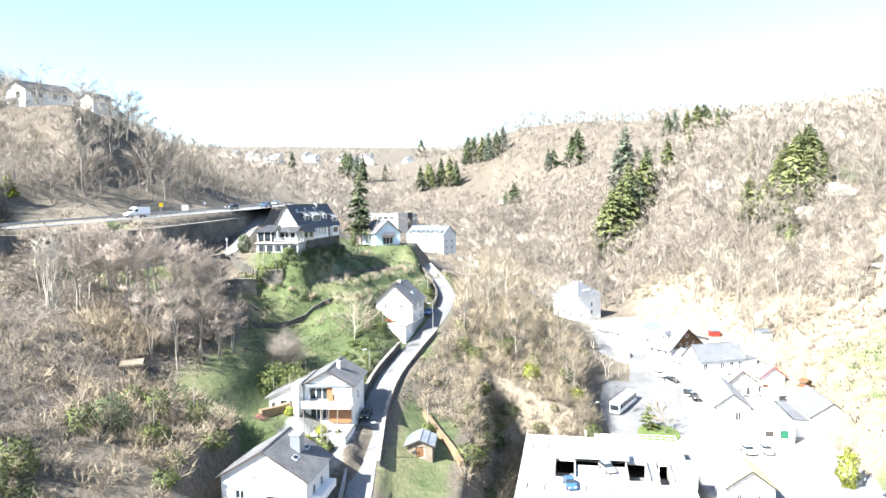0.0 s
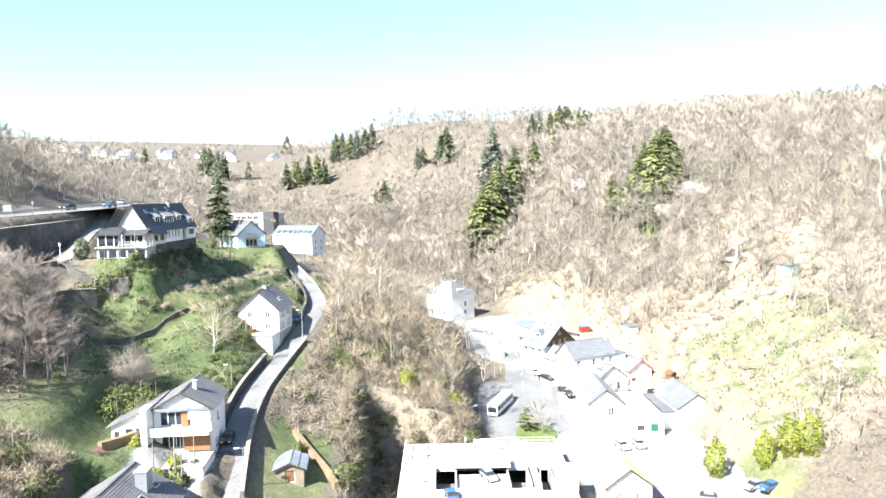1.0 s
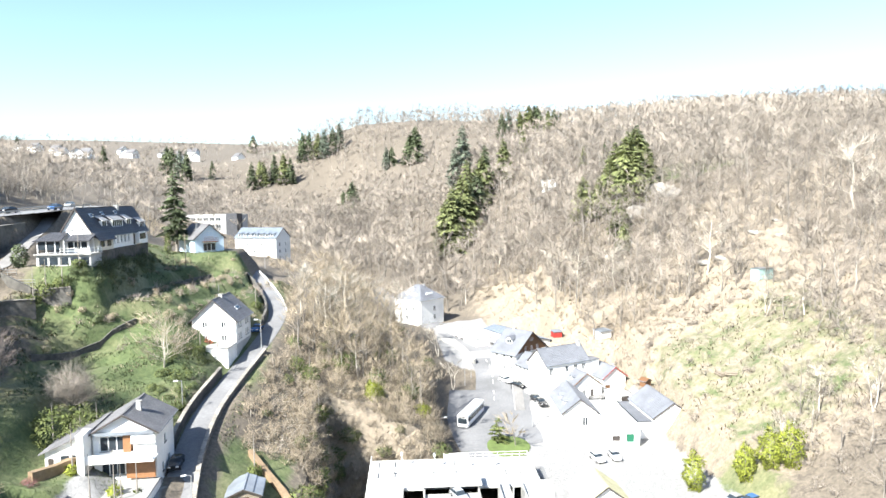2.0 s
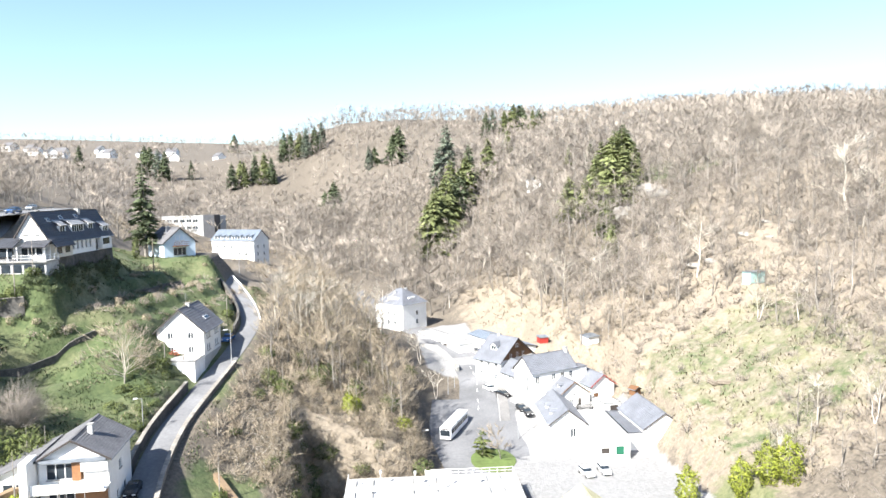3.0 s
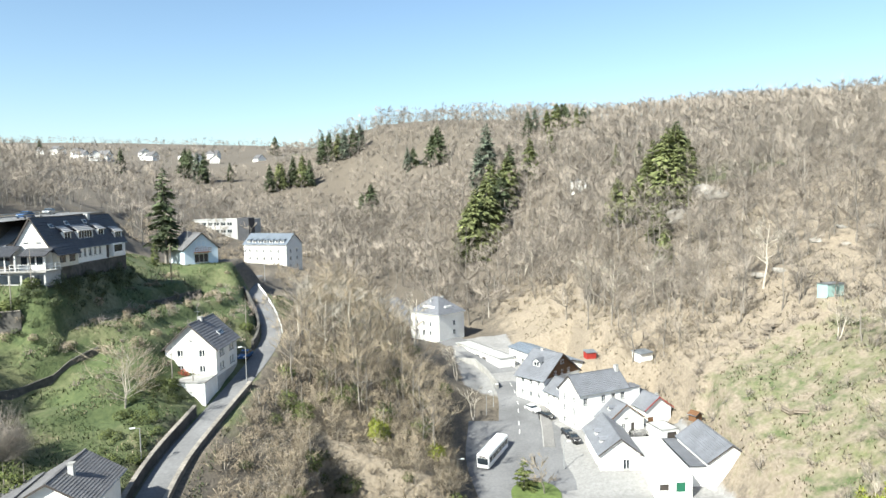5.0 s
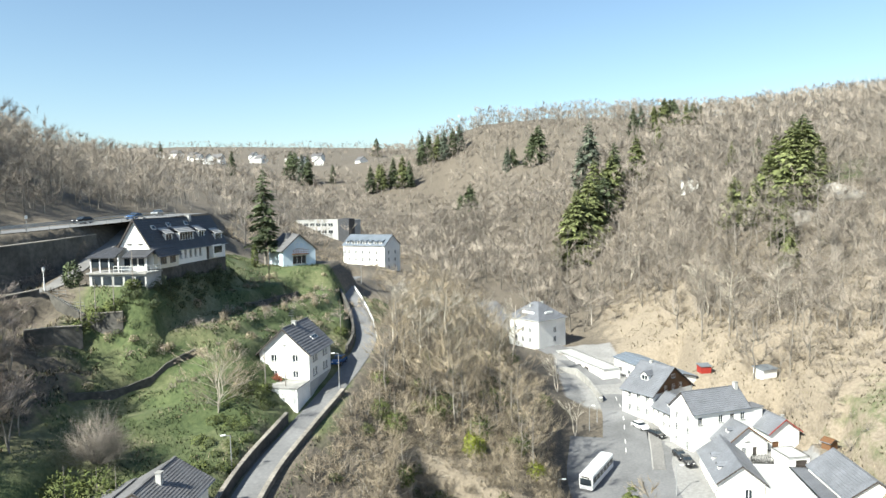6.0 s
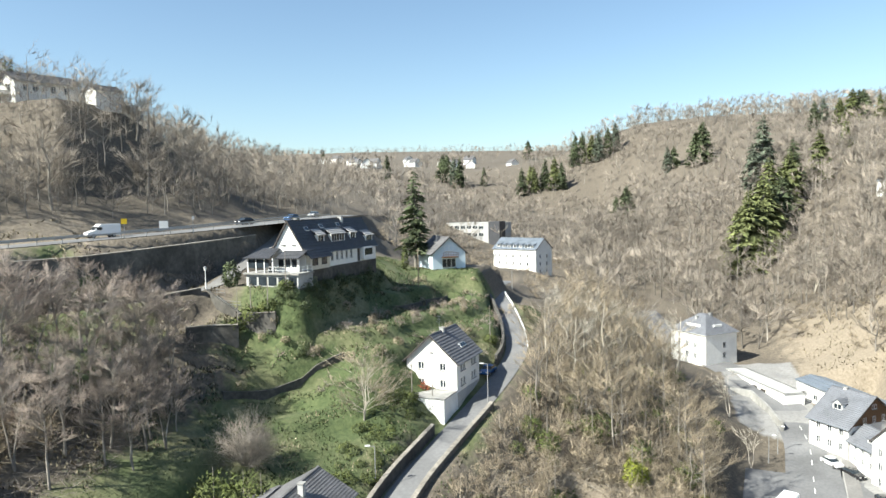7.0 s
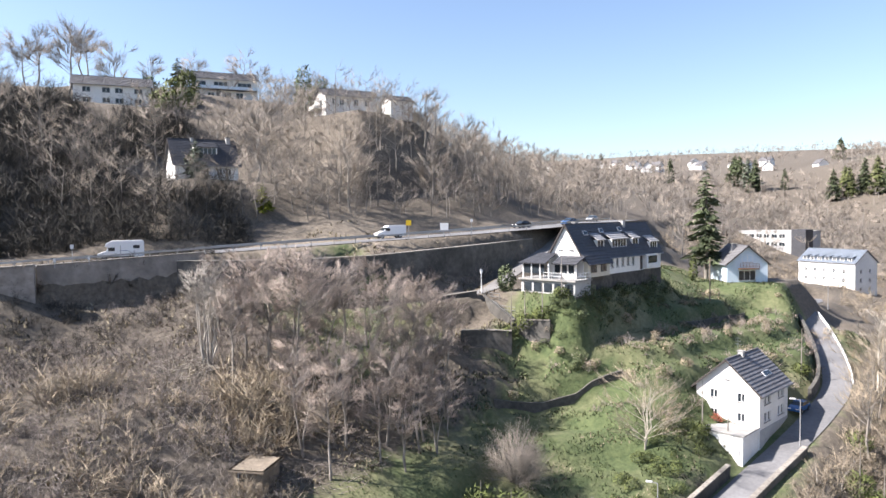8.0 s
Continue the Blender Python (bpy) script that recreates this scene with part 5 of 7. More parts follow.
MIDT = [bare_tree(rng, hh, hh * ww, st, 7, 14, 300, 0.062, thick=0.014, n=2, sides=3, light=True, rise=0.7) for hh, ww, st in ((14, 0.75, 1), (12, 0.8, 1), (15, 0.65, 1), (11, 0.85, 2), (9, 0.95, 2))]
FART = [bare_tree(rng, hh, hh * ww, st, 4, 12, 170, 0.12, thick=0.017, n=2, sides=3, light=True, rise=0.9) for hh, ww, st in ((14, 0.85, 1), (12, 0.9, 1), (13, 0.8, 1), (10, 1.0, 1))]
BRUSH = [shrub(rng, hh, ww, 12, 76, 0.042) for hh, ww in ((3, 3.6), (2.2, 3.4), (3.2, 3.0))]
EVER = [tuple(leafy(rng, a * k, b * k, c * k, int(n * k), 0.24) for k, n in ((1.0, 460), (0.75, 140))) for a, b, c in ((1.5, 1.4, 1.3), (1.2, 1.6, 1.7), (1.7, 1.3, 0.9))]
THICK = [shrub(rng, hh, ww, 20, 230, 0.04) for hh, ww in ((3, 4.0), (2.4, 3.6), (3.6, 4.2), (1.8, 3.2))]

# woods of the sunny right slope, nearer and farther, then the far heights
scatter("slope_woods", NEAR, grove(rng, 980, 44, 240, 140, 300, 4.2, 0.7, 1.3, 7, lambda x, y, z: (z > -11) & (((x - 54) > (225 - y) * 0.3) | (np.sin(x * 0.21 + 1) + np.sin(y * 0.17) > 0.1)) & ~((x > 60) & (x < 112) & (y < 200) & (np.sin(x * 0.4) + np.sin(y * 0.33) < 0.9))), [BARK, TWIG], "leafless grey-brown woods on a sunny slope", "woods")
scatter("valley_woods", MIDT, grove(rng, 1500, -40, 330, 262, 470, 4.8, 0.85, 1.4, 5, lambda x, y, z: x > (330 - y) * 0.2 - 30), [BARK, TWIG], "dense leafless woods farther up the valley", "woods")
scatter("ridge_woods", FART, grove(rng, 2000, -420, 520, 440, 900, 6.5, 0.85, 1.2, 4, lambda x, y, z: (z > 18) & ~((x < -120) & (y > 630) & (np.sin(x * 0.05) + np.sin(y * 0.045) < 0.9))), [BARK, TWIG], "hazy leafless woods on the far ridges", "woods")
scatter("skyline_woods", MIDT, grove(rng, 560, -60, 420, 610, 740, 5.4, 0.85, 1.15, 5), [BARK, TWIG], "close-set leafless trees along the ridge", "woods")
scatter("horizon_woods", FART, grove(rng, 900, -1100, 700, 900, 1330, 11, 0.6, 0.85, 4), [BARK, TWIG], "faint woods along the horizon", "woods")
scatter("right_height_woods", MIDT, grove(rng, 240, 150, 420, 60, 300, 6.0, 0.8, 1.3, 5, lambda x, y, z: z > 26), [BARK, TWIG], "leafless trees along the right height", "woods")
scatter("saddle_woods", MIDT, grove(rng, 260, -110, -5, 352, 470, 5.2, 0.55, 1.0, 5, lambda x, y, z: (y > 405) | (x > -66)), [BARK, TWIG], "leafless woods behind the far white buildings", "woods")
scatter("saddle_scrub", THICK, grove(rng, 190, -100, -14, 232, 376, 3.2, 0.7, 1.6, 4), [BARK, TWIG_T], "tan leafless bushes round the far white buildings", "scrub")
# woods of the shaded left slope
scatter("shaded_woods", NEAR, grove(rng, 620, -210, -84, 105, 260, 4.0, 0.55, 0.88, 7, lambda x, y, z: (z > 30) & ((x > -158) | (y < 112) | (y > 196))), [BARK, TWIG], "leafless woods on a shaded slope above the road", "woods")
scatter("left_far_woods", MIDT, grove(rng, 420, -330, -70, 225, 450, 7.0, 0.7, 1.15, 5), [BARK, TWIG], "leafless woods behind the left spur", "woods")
# the slope's shade is put into this scrub's dark colour
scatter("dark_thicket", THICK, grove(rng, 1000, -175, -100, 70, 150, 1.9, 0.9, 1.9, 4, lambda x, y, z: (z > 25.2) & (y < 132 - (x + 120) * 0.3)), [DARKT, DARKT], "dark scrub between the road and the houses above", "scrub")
# the wall's shadow is carried by this brush's dark colour
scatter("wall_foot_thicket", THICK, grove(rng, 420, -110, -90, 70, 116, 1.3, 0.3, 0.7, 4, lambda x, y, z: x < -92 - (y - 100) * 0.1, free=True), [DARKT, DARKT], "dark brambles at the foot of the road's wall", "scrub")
# brush between the lane and the village
scatter("bank_thicket", THICK, grove(rng, 1000, -22, 20, 108, 245, 1.9, 0.5, 1.35, 4, lambda x, y, z: (z < 5) & (x < 17 - np.clip(y - 180, 0, 60) * 0.2)), [BARK, TWIG_T], "tan leafless thicket on the bank", "scrub")
scatter("bank_trees", NEAR, grove(rng, 170, -18, 22, 158, 250, 3.4, 0.6, 1.05, 7, lambda x, y, z: (z < 4) & (x < 10 - np.clip(y - 172, 0, 60) * 0.22)), [BARK, TWIG_T], "slim leafless trees on the bank", "woods")
scatter("bank_evergreens", EVER, grove(rng, 90, -20, 16, 112, 230, 3.0, 0.6, 1.5, 3, lambda x, y, z: (z < 3) & (np.sin(x * 0.5) + np.sin(y * 0.4) > 0.2)), [LEAF, NEEDLE_D], "dark evergreen bushes among the thicket", "bushes")
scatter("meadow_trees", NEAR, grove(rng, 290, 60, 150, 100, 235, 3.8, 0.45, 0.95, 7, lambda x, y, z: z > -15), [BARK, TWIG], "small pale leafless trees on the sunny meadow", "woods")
scatter("terrace_brambles", EVER, grove(rng, 80, -60, -26, 128, 200, 2.2, 0.25, 0.6, 3,  lambda x, y, z: (np.abs(z - 8.2) < 0.8) | (np.abs(z - 11.2) < 0.8) | (np.abs(z - 14.0) < 0.7) | (np.abs(z - 4.8) < 0.7), free=True), [TWIG_T, LEAF], "brown and green brambles along the terrace edges", "scrub")
scatter("hotel_bank_shrubs", EVER, grove(rng, 60, -57, -50.5, 143, 184, 1.3, 0.35, 0.8, 3, lambda x, y, z: z < 18.2, free=True), [NEEDLE_D, LEAF], "dark evergreen shrubs on the bank below the hotel", "bushes")
scatter("wall_foot_scrub", THICK, grove(rng, 34, -86, -72, 124, 166, 2.6, 0.5, 1.1, 4, lambda x, y, z: (z > 15) & (z < 20.5)), [BARK, TWIG_R], "russet shrubs at the foot of the stone wall", "scrub")
scatter("deck_bank_thicket", THICK, grove(rng, 150, -10, 12, 143.5, 162, 1.6, 0.6, 1.2, 4, free=True), [BARK, TWIG_T], "tan leafless thicket above the parking deck", "scrub")
scatter("deck_side_thicket", THICK, grove(rng, 170, -14, -4.6, 110, 147, 1.5, 0.5, 1.15, 4, lambda x, y, z: y > 118 - (x + 4.6) * 0.5, free=True), [BARK, TWIG_T], "tan leafless thicket beside the parking deck", "scrub")
# brush on the left slope
scatter("lawn_edge_thicket", THICK, grove(rng, 80, -74, -60, 98.5, 109, 1.4, 0.9, 1.6, 4), [BARK, TWIG_T], "tall tan leafless bushes at the lawn's edge", "scrub")
# stems take the scrub colour that has shade painted in, for contrast
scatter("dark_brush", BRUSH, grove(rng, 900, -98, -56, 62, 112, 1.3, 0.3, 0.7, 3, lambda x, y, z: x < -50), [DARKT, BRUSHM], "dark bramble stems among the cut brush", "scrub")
scatter("cut_brush", BRUSH, grove(rng, 1600, -100, -56, 62, 118, 0.9, 0.3, 0.75, 3, lambda x, y, z: x < -50), [BRUSHM, BRUSHM], "grey-brown cut brush on the slope", "scrub")
scatter("russet_scrub", THICK, grove(rng, 330, -84, -58, 98, 138, 1.7, 0.3, 0.75, 4, lambda x, y, z: ((x < -61) | (y < 112)) & (x - y * 0.9 < -184)), [BARK, TWIG_R], "russet leafless scrub below the drive", "scrub")
scatter("near_scrub", THICK, grove(rng, 170, -84, -44, 58, 96, 2.2, 0.6, 1.4, 4), [BARK, TWIG_T], "tan leafless bushes above the lower house", "scrub")
scatter("near_evergreens", EVER, grove(rng, 14, -60, -45, 60, 94, 3.0, 0.7, 1.4, 3), [LEAF, NEEDLE_D], "dark evergreen bushes above the lower house", "bushes")
scatter("lane_shrubs", EVER, grove(rng, 34, -38, -31.8, 124, 145, 1.5, 0.3, 0.7, 3, None, free=True), [LEAF, NEEDLE_D], "dark shrubs on the bank above the lane", "bushes")
scatter("garden_scrub", THICK, grove(rng, 150, -62, -46, 78, 104, 1.9, 0.6, 1.2, 4), [BARK, TWIG_T], "tan shrubs at the garden's edge", "scrub")
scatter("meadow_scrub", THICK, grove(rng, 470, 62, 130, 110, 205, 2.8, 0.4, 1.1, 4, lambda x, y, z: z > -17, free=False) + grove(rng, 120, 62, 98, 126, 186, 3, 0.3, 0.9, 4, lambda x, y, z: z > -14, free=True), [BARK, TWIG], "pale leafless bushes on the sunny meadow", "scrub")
scatter("slope_scrub", THICK, grove(rng, 380, 36, 80, 185, 290, 2.8, 0.4, 1.0, 4, lambda x, y, z: z > -9), [BARK, TWIG_T], "tan scrub at the foot of the woods", "scrub")
scatter("terrace_scrub", THICK, grove(rng, 130, -54, -26, 128, 200, 2.0, 0.25, 0.75, 4, lambda x, y, z: (np.abs(z - 7.8) < 1.0) | (np.abs(z - 10.8) < 1.0) | (np.abs(z - 4.6) < 0.8), free=True), [BARK, TWIG_R], "low scrub along the terrace edges", "scrub")


def tufts(name, n, x0, x1, y0, y1, material, label, h=0.35, free=True, inside=None):
    """Countless grass blades over a stretch of ground."""
    xs, ys = rng.uniform(x0, x1, n), rng.uniform(y0, y1, n)
    zs = ground(xs, ys)
    ok = ~keep_roads(xs, ys)
    if inside:
        ok &= inside(xs, ys, zs)
    P = np.stack([xs, ys, zs - 0.05], 1)[ok]
    k = len(P)
    D = rng.normal(size=(k, 3)) * 0.35
    D[:, 2] = 1
    D *= (h * rng.uniform(0.5, 1.5, k))[:, None]
    v, f = blades(rng, P, D, h * 0.55)
    f = np.where((np.cross(v[f[:, 1]] - v[f[:, 0]], v[f[:, 2]] - v[f[:, 0]])[:, 2] < 0)[:, None], f[:, ::-1], f)
    up = unit(np.repeat(rng.normal(size=(k, 3)) * 0.3 + [0, 0, 1], 3, axis=0))
    return tagged(raw(name, v, f, material, normals=up), label, "grass", kind="stuff")


def keep_roads(xs, ys):
    taken = np.zeros(xs.shape, bool)
    for line, w in ((UPPER, 3.6), (HIGHWAY, 5.4), (STREET, 6), (PLAZA, 12.5), (DRIVE, 2.2)):
        taken |= poly_near(xs, ys, line[::2])[0] < w
    return taken


clump = lambda x, y: np.sin(x * 0.7 + np.sin(y * 0.9)) + np.sin(y * 0.6 + 1.7 * np.sin(x * 0.33))
tufts("meadow_grass", 34000, -62, -23, 120, 206, GBLADE, "uneven green meadow grass on the terraces", 0.3, inside=lambda x, y, z: clump(x, y) > -0.5)
tufts("dry_meadow_grass", 14000, -62, -23, 120, 206, STRAW, "dry tufts among the meadow grass", 0.32, inside=lambda x, y, z: clump(x + 9, y) > 0.6)
tufts("garden_grass", 12000, -60, -31, 94, 122, GBLADE, "green garden grass", 0.2, inside=lambda x, y, z: clump(x, y) > -0.7)
tufts("straw_grass", 26000, 40, 110, 120, 275, STRAW, "dry yellow grass on the sunny slope", 0.5, inside=lambda x, y, z: (clump(x, y) > -0.2) & (z > -17))
tufts("slope_straw", 22000, -104, -56, 62, 150, STRAW, "dry grass among the brush", 0.45, inside=lambda x, y, z: clump(x, y) > 0.0)
tufts("bank_straw", 9000, -20, 14, 120, 190, STRAW, "dry grass on the bank", 0.45, inside=lambda x, y, z: clump(x, y) > 0.3)

def sticks(name, n, x0, x1, y0, y1, material, label):
    """Countless cut branches lying about on the slope."""
    xs, ys = rng.uniform(x0, x1, n), rng.uniform(y0, y1, n)
    zs = ground(xs, ys)
    ok = ~keep_roads(xs, ys) & (clump(xs, ys) > -1.2)
    P0 = np.stack([xs, ys, zs + rng.uniform(0.05, 0.5, n)], 1)[ok]
    k = len(P0)
    d = rng.normal(size=(k, 3))
    d[:, 2] = rng.uniform(-0.15, 0.6, k)
    d /= np.linalg.norm(d, axis=1, keepdims=True)
    v, f = tubes(rng, P0, P0 + d * rng.uniform(0.8, 3.2, k)[:, None], 0.028, 0.01, 3)
    return tagged(raw(name, v, f, material), label, "brushwood", kind="stuff")


sticks("cut_branches", 4600, -99, -56, 62, 116, BRUSHM, "grey-brown cut branches strewn over the slope")
sticks("stump_branches", 260, -84, -77, 97, 103, TWIG_P, "pale cut branches round an old stump")
sticks("bank_branches", 500, -20, -6, 124, 150, TWIG_P, "pale cut branches on the bank")

# ---- conifers on the right slope and the heights ----
SPRUCE = [conifer(rng, 20, 9.5, 22, 15), conifer(rng, 20, 8.0, 24, 13, 0.3), conifer(rng, 20, 11, 20, 16, 0.35)]
SPR_L = "tall green spruce standing among bare trees"
spruces = [plant("spruce", SPRUCE[k], [BARK, m], 0, 0, 1, 0, SPR_L, "tree", z=-400) for k, m in ((0, NEEDLE), (1, NEEDLE_D), (2, NEEDLE), (1, NEEDLE_B), (2, NEEDLE_D))]
spots = ((35, 333, 30, 0), (34, 350, 25, 2), (42, 345, 30, 2), (47, 367, 32, 0), (51, 362, 24, 4), (60, 390, 27, 1), (54, 438, 36, 3), (48, 430, 27, 3), (73, 403, 24, 0), (92.8, 262, 27, 0), (97, 266, 24, 2), (92, 273, 24, 0), (103, 276, 20, 2), (99, 270, 25, 4), (88, 268, 20, 0), (108, 332, 15, 1), (80, 275, 17, 2), (83, 266, 15, 0), (81, 234, 9, 2), (84, 246, 12, 2), (32, 554, 27, 4), (28, 556, 24, 4), (100, 554, 21, 1), (106, 556, 19, 3), (140, 611, 14, 4), (133, 537, 15, 0), (145, 545, 14, 1), (139, 541, 16, 4), (96, 455, 16, 0), (105, 356, 10, 0), (-99, 588, 18, 1), (-91, 596, 18, 0), (-83, 603, 19, 1), (-75, 600, 20, 0), (-69, 597, 19, 1), (-95, 604, 17, 0), (-64, 647, 22, 1), (-58, 650, 20, 1), (-44, 643, 22, 3), (-37, 647, 21, 1), (-31, 650, 20, 3), (-50, 646, 19, 0), (9.4, 567, 19, 3), (14, 570, 16, 4), (-15, 471, 21, 4), (-21, 474, 15, 4), (-423, 888, 15, 1), (-223, 614, 18, 1), (-171, 623, 19, 4), (-152, 597, 22, 1), (-160, 606, 20, 3), (-180, 640, 18, 4), (-135, 610, 14, 1), (-160, 960, 26, 4), (-100, 1050, 24, 4), (40, 338, 27, 2), (38, 357, 25, 0), (45, 353, 27, 4), (52, 373, 24, 0), (57, 381, 25, 2), (95, 258, 20, 0), (90, 260, 18, 2), (100, 262, 20, 0), (94, 269, 24, 2), (112, 540, 18, 0), (120, 545, 20, 2), (127, 548, 19, 4), (116, 560, 17, 0))
for x, y, h, k in spots:
    replant(spruces[k], x, y, h / 20 * (1.2 if 580 < y < 700 else 1.0) * rng.uniform(0.95, 1.08), rng.uniform(0, 360), sink=0.5)
for s in spruces:
    for o in (*s.children, s):
        bpy.data.objects.remove(o)
sp = plant("tall_spruce", conifer(rng, 23, 6.6, 30, 9, 0.6, 0.2), [BARK, NEEDLE_D], -53.6, 205.5, 1.04, 30, "tall ragged dark spruce behind the hotel", "tree")
plant("columnar_cypress", ((np.zeros((3, 3)) + [[0, 0, 0], [0.1, 0, 0], [0, 0.1, 3]], np.array([[0, 1, 2]])), leafy(rng, 0.75, 0.75, 2.9, 700, 0.3)), [BARK, LEAF], -54.2, 199.5, 1.0, 0, "slim green columnar cypress tree", "tree")
plant("clipped_yew", ((np.zeros((3, 3)) + [[0, 0, 0], [0.1, 0, 0], [0, 0.1, 2]], np.array([[0, 1, 2]])), leafy(rng, 1.35, 1.35, 2.1, 1300, 0.28)), [BARK, NEEDLE_D], -65.6, 147.6, 1.0, 0, "dark clipped yew beside the drive", "tree")
hy = conifer(rng, 7.0, 4.6, 14, 10, 0.3, 0.0)
for x, y, h, w in ((56, 130.5, 7.5, 1), (63.5, 126.5, 6.8, 1), (66.5, 124, 7.2, 1.1), (69, 122, 7.8, 1.2)):
    plant("golden_cypress", (hy[0], leafy(rng, 1.7 * w, 1.7 * w, h / 2.0, 2600, 0.26)), [BARK, LEAF_Y], x, y, 1.0, 0, "bright yellow-green cypress beside the car park", "tree")
plant("hill_spruce", conifer(rng, 11, 6, 15, 9, 0.3), [BARK, NEEDLE_D], -197, 166, 1.1, 0, "dark spruce beside the hilltop houses", "tree")
for x, y, h in ((-173, 155, 5), (-169, 151, 5), (-176, 149, 5), (-167, 147, 4.5), (-189, 153, 9.2), (-170, 192, 14), (-165, 194, 13), (-177, 153, 8), (-181, 160, 7)):
    plant("hilltop_evergreen", (hy[0], leafy(rng, 2.8, 2.8, h / 2, 900, 0.6)), [BARK, NEEDLE_D if h > 9 else LEAF], x, y, 1.0, 0, "dark evergreen beside the hilltop houses", "tree")
plant("blue_spruce", conifer(rng, 8, 5, 14, 9, 0.3), [BARK, NEEDLE_B], -127.5, 130, 1.0, 0, "blue-green spruce in front of a white house", "tree")
plant("young_spruce", conifer(rng, 5.5, 3.2, 12, 8, 0.3), [BARK, LEAF_Y], -114, 136, 1.0, 0, "bright green young spruce above the road", "tree")
for x, y, w, h in ((-46.4, 114.6, 2.7, 6.2), (-43.0, 115.4, 2.5, 6.6), (-40.6, 115.2, 2.0, 5.0)):
    plant("evergreen_bush", (hy[0], leafy(rng, w, w, h / 2, 1500, 0.3)), [BARK, LEAF], x, y, 1.0, 0, "rounded olive-green evergreen bush", "bush")
for x, y, w, h, m, lab in ((-40.2, 105.8, 0.8, 1.6, LEAF_Y, "clipped bright green garden bush"), (-34.2, 103.4, 0.9, 2.4, LEAF_Y, "clipped bright green garden bush"), (-33.4, 101.2, 1.0, 1.8, LEAF, "rounded garden bush below the balcony"), (-31.6, 103.9, 0.9, 1.6, LEAF, "rounded garden bush below the balcony"), (-36.0, 100.4, 1.2, 1.0, LEAF_Y, "low bright green garden bush"), (-32.0, 99.6, 0.9, 1.2, LEAF, "rounded garden bush below the balcony"), (-19.2, 117.4, 0.9, 1.7, LEAF, "clipped round bush on the lawn"), (-30.6, 146.6, 0.9, 1.5, LEAF, "green shrub beside the terrace"), (-33.5, 145.6, 1.0, 1.2, LEAF, "green shrub beside the terrace"), (-1.8, 152.6, 1.3, 4.4, LEAF_Y, "ivy-covered bright green stump"), (-0.4, 154.0, 1.0, 3.4, LEAF_Y, "ivy-covered bright green stump"), (8.5, 156.5, 1.8, 2.4, LEAF_Y, "yellow-green bush above the deck"), (-16.5, 151.0, 1.6, 3.4, LEAF, "dark evergreen bush below the lane"), (-13.8, 149.5, 1.8, 3.8, LEAF, "dark evergreen bush below the lane"), (-11.5, 141, 1.5, 3.0, LEAF, "dark evergreen bush below the lane"), (-8, 158, 1.6, 3.2, LEAF, "dark evergreen bush below the lane"), (-59.4, 143.5, 1.6, 2.2, LEAF, "green shrub below the hotel terrace"), (-57.0, 144.6, 1.4, 1.8, LEAF, "green shrub below the hotel terrace"), (-61, 142.2, 1.3, 1.5, LEAF, "green shrub below the hotel terrace"), (-54.6, 146.2, 1.2, 1.4, LEAF, "green shrub below the hotel terrace"), (-50, 93, 1.6, 2.4, LEAF, "dark evergreen beside the garden"), (-56, 82, 2.4, 5.0, NEEDLE_D, "dark evergreen beside the garden"), (-51, 84, 1.8, 3.0, LEAF, "dark evergreen beside the garden"), (-27.6, 172, 1.2, 1.6, LEAF, "green shrub beside the lane")):
    plant("bush", (hy[0], leafy(rng, w, w, h / 2, int(420 + 260 * w * h / 2), 0.24)), [BARK, m], x, y, 1.0, 0, lab, "bush")

# ---- single bare trees ----
for x, y, h, ww, st, lab in ((-37.6, 137.0, 8.6, 1.15, 3, "spreading pale fruit tree on the terrace"),):
    plant("fruit_tree", bare_tree(rng, h, h * ww, st, 34, 240, 3600, 0.022, 0.12, reach_of=(0.05, 0.15), rise=0.2), [TWIG_P, TWIG_T], x, y, 1.0, 0, lab, "tree")
plant("purple_shrub", shrub(rng, 6.2, 8.2, 120, 5200, 0.024), [BARK, TWIG], -47, 122.0, 1.0, 0, "dense grey leafless shrub on the lawn", "bush")
plant("coppiced_tree", coppice(rng, 15, 15.5), [WHITEB, WHITEB], -79.4, 102.4, 1.0, 0, "many-stemmed pale tree on an old stump", "tree")
big = [bare_tree(rng, hh, hh * ww, st, 28, 220, 3800, 0.024, 0.4, 0.014, reach_of=(0.07, 0.2)) for hh, ww, st in ((13.5, 0.52, 1), (14.5, 0.46, 1), (12.5, 0.56, 1), (13.5, 0.5, 2))]
first = [plant("bare_tree", k, [BARK, TWIG_R], 0, 0, 1, 0, "slim leafless tree with russet twigs", "tree", z=-400) for k in big]
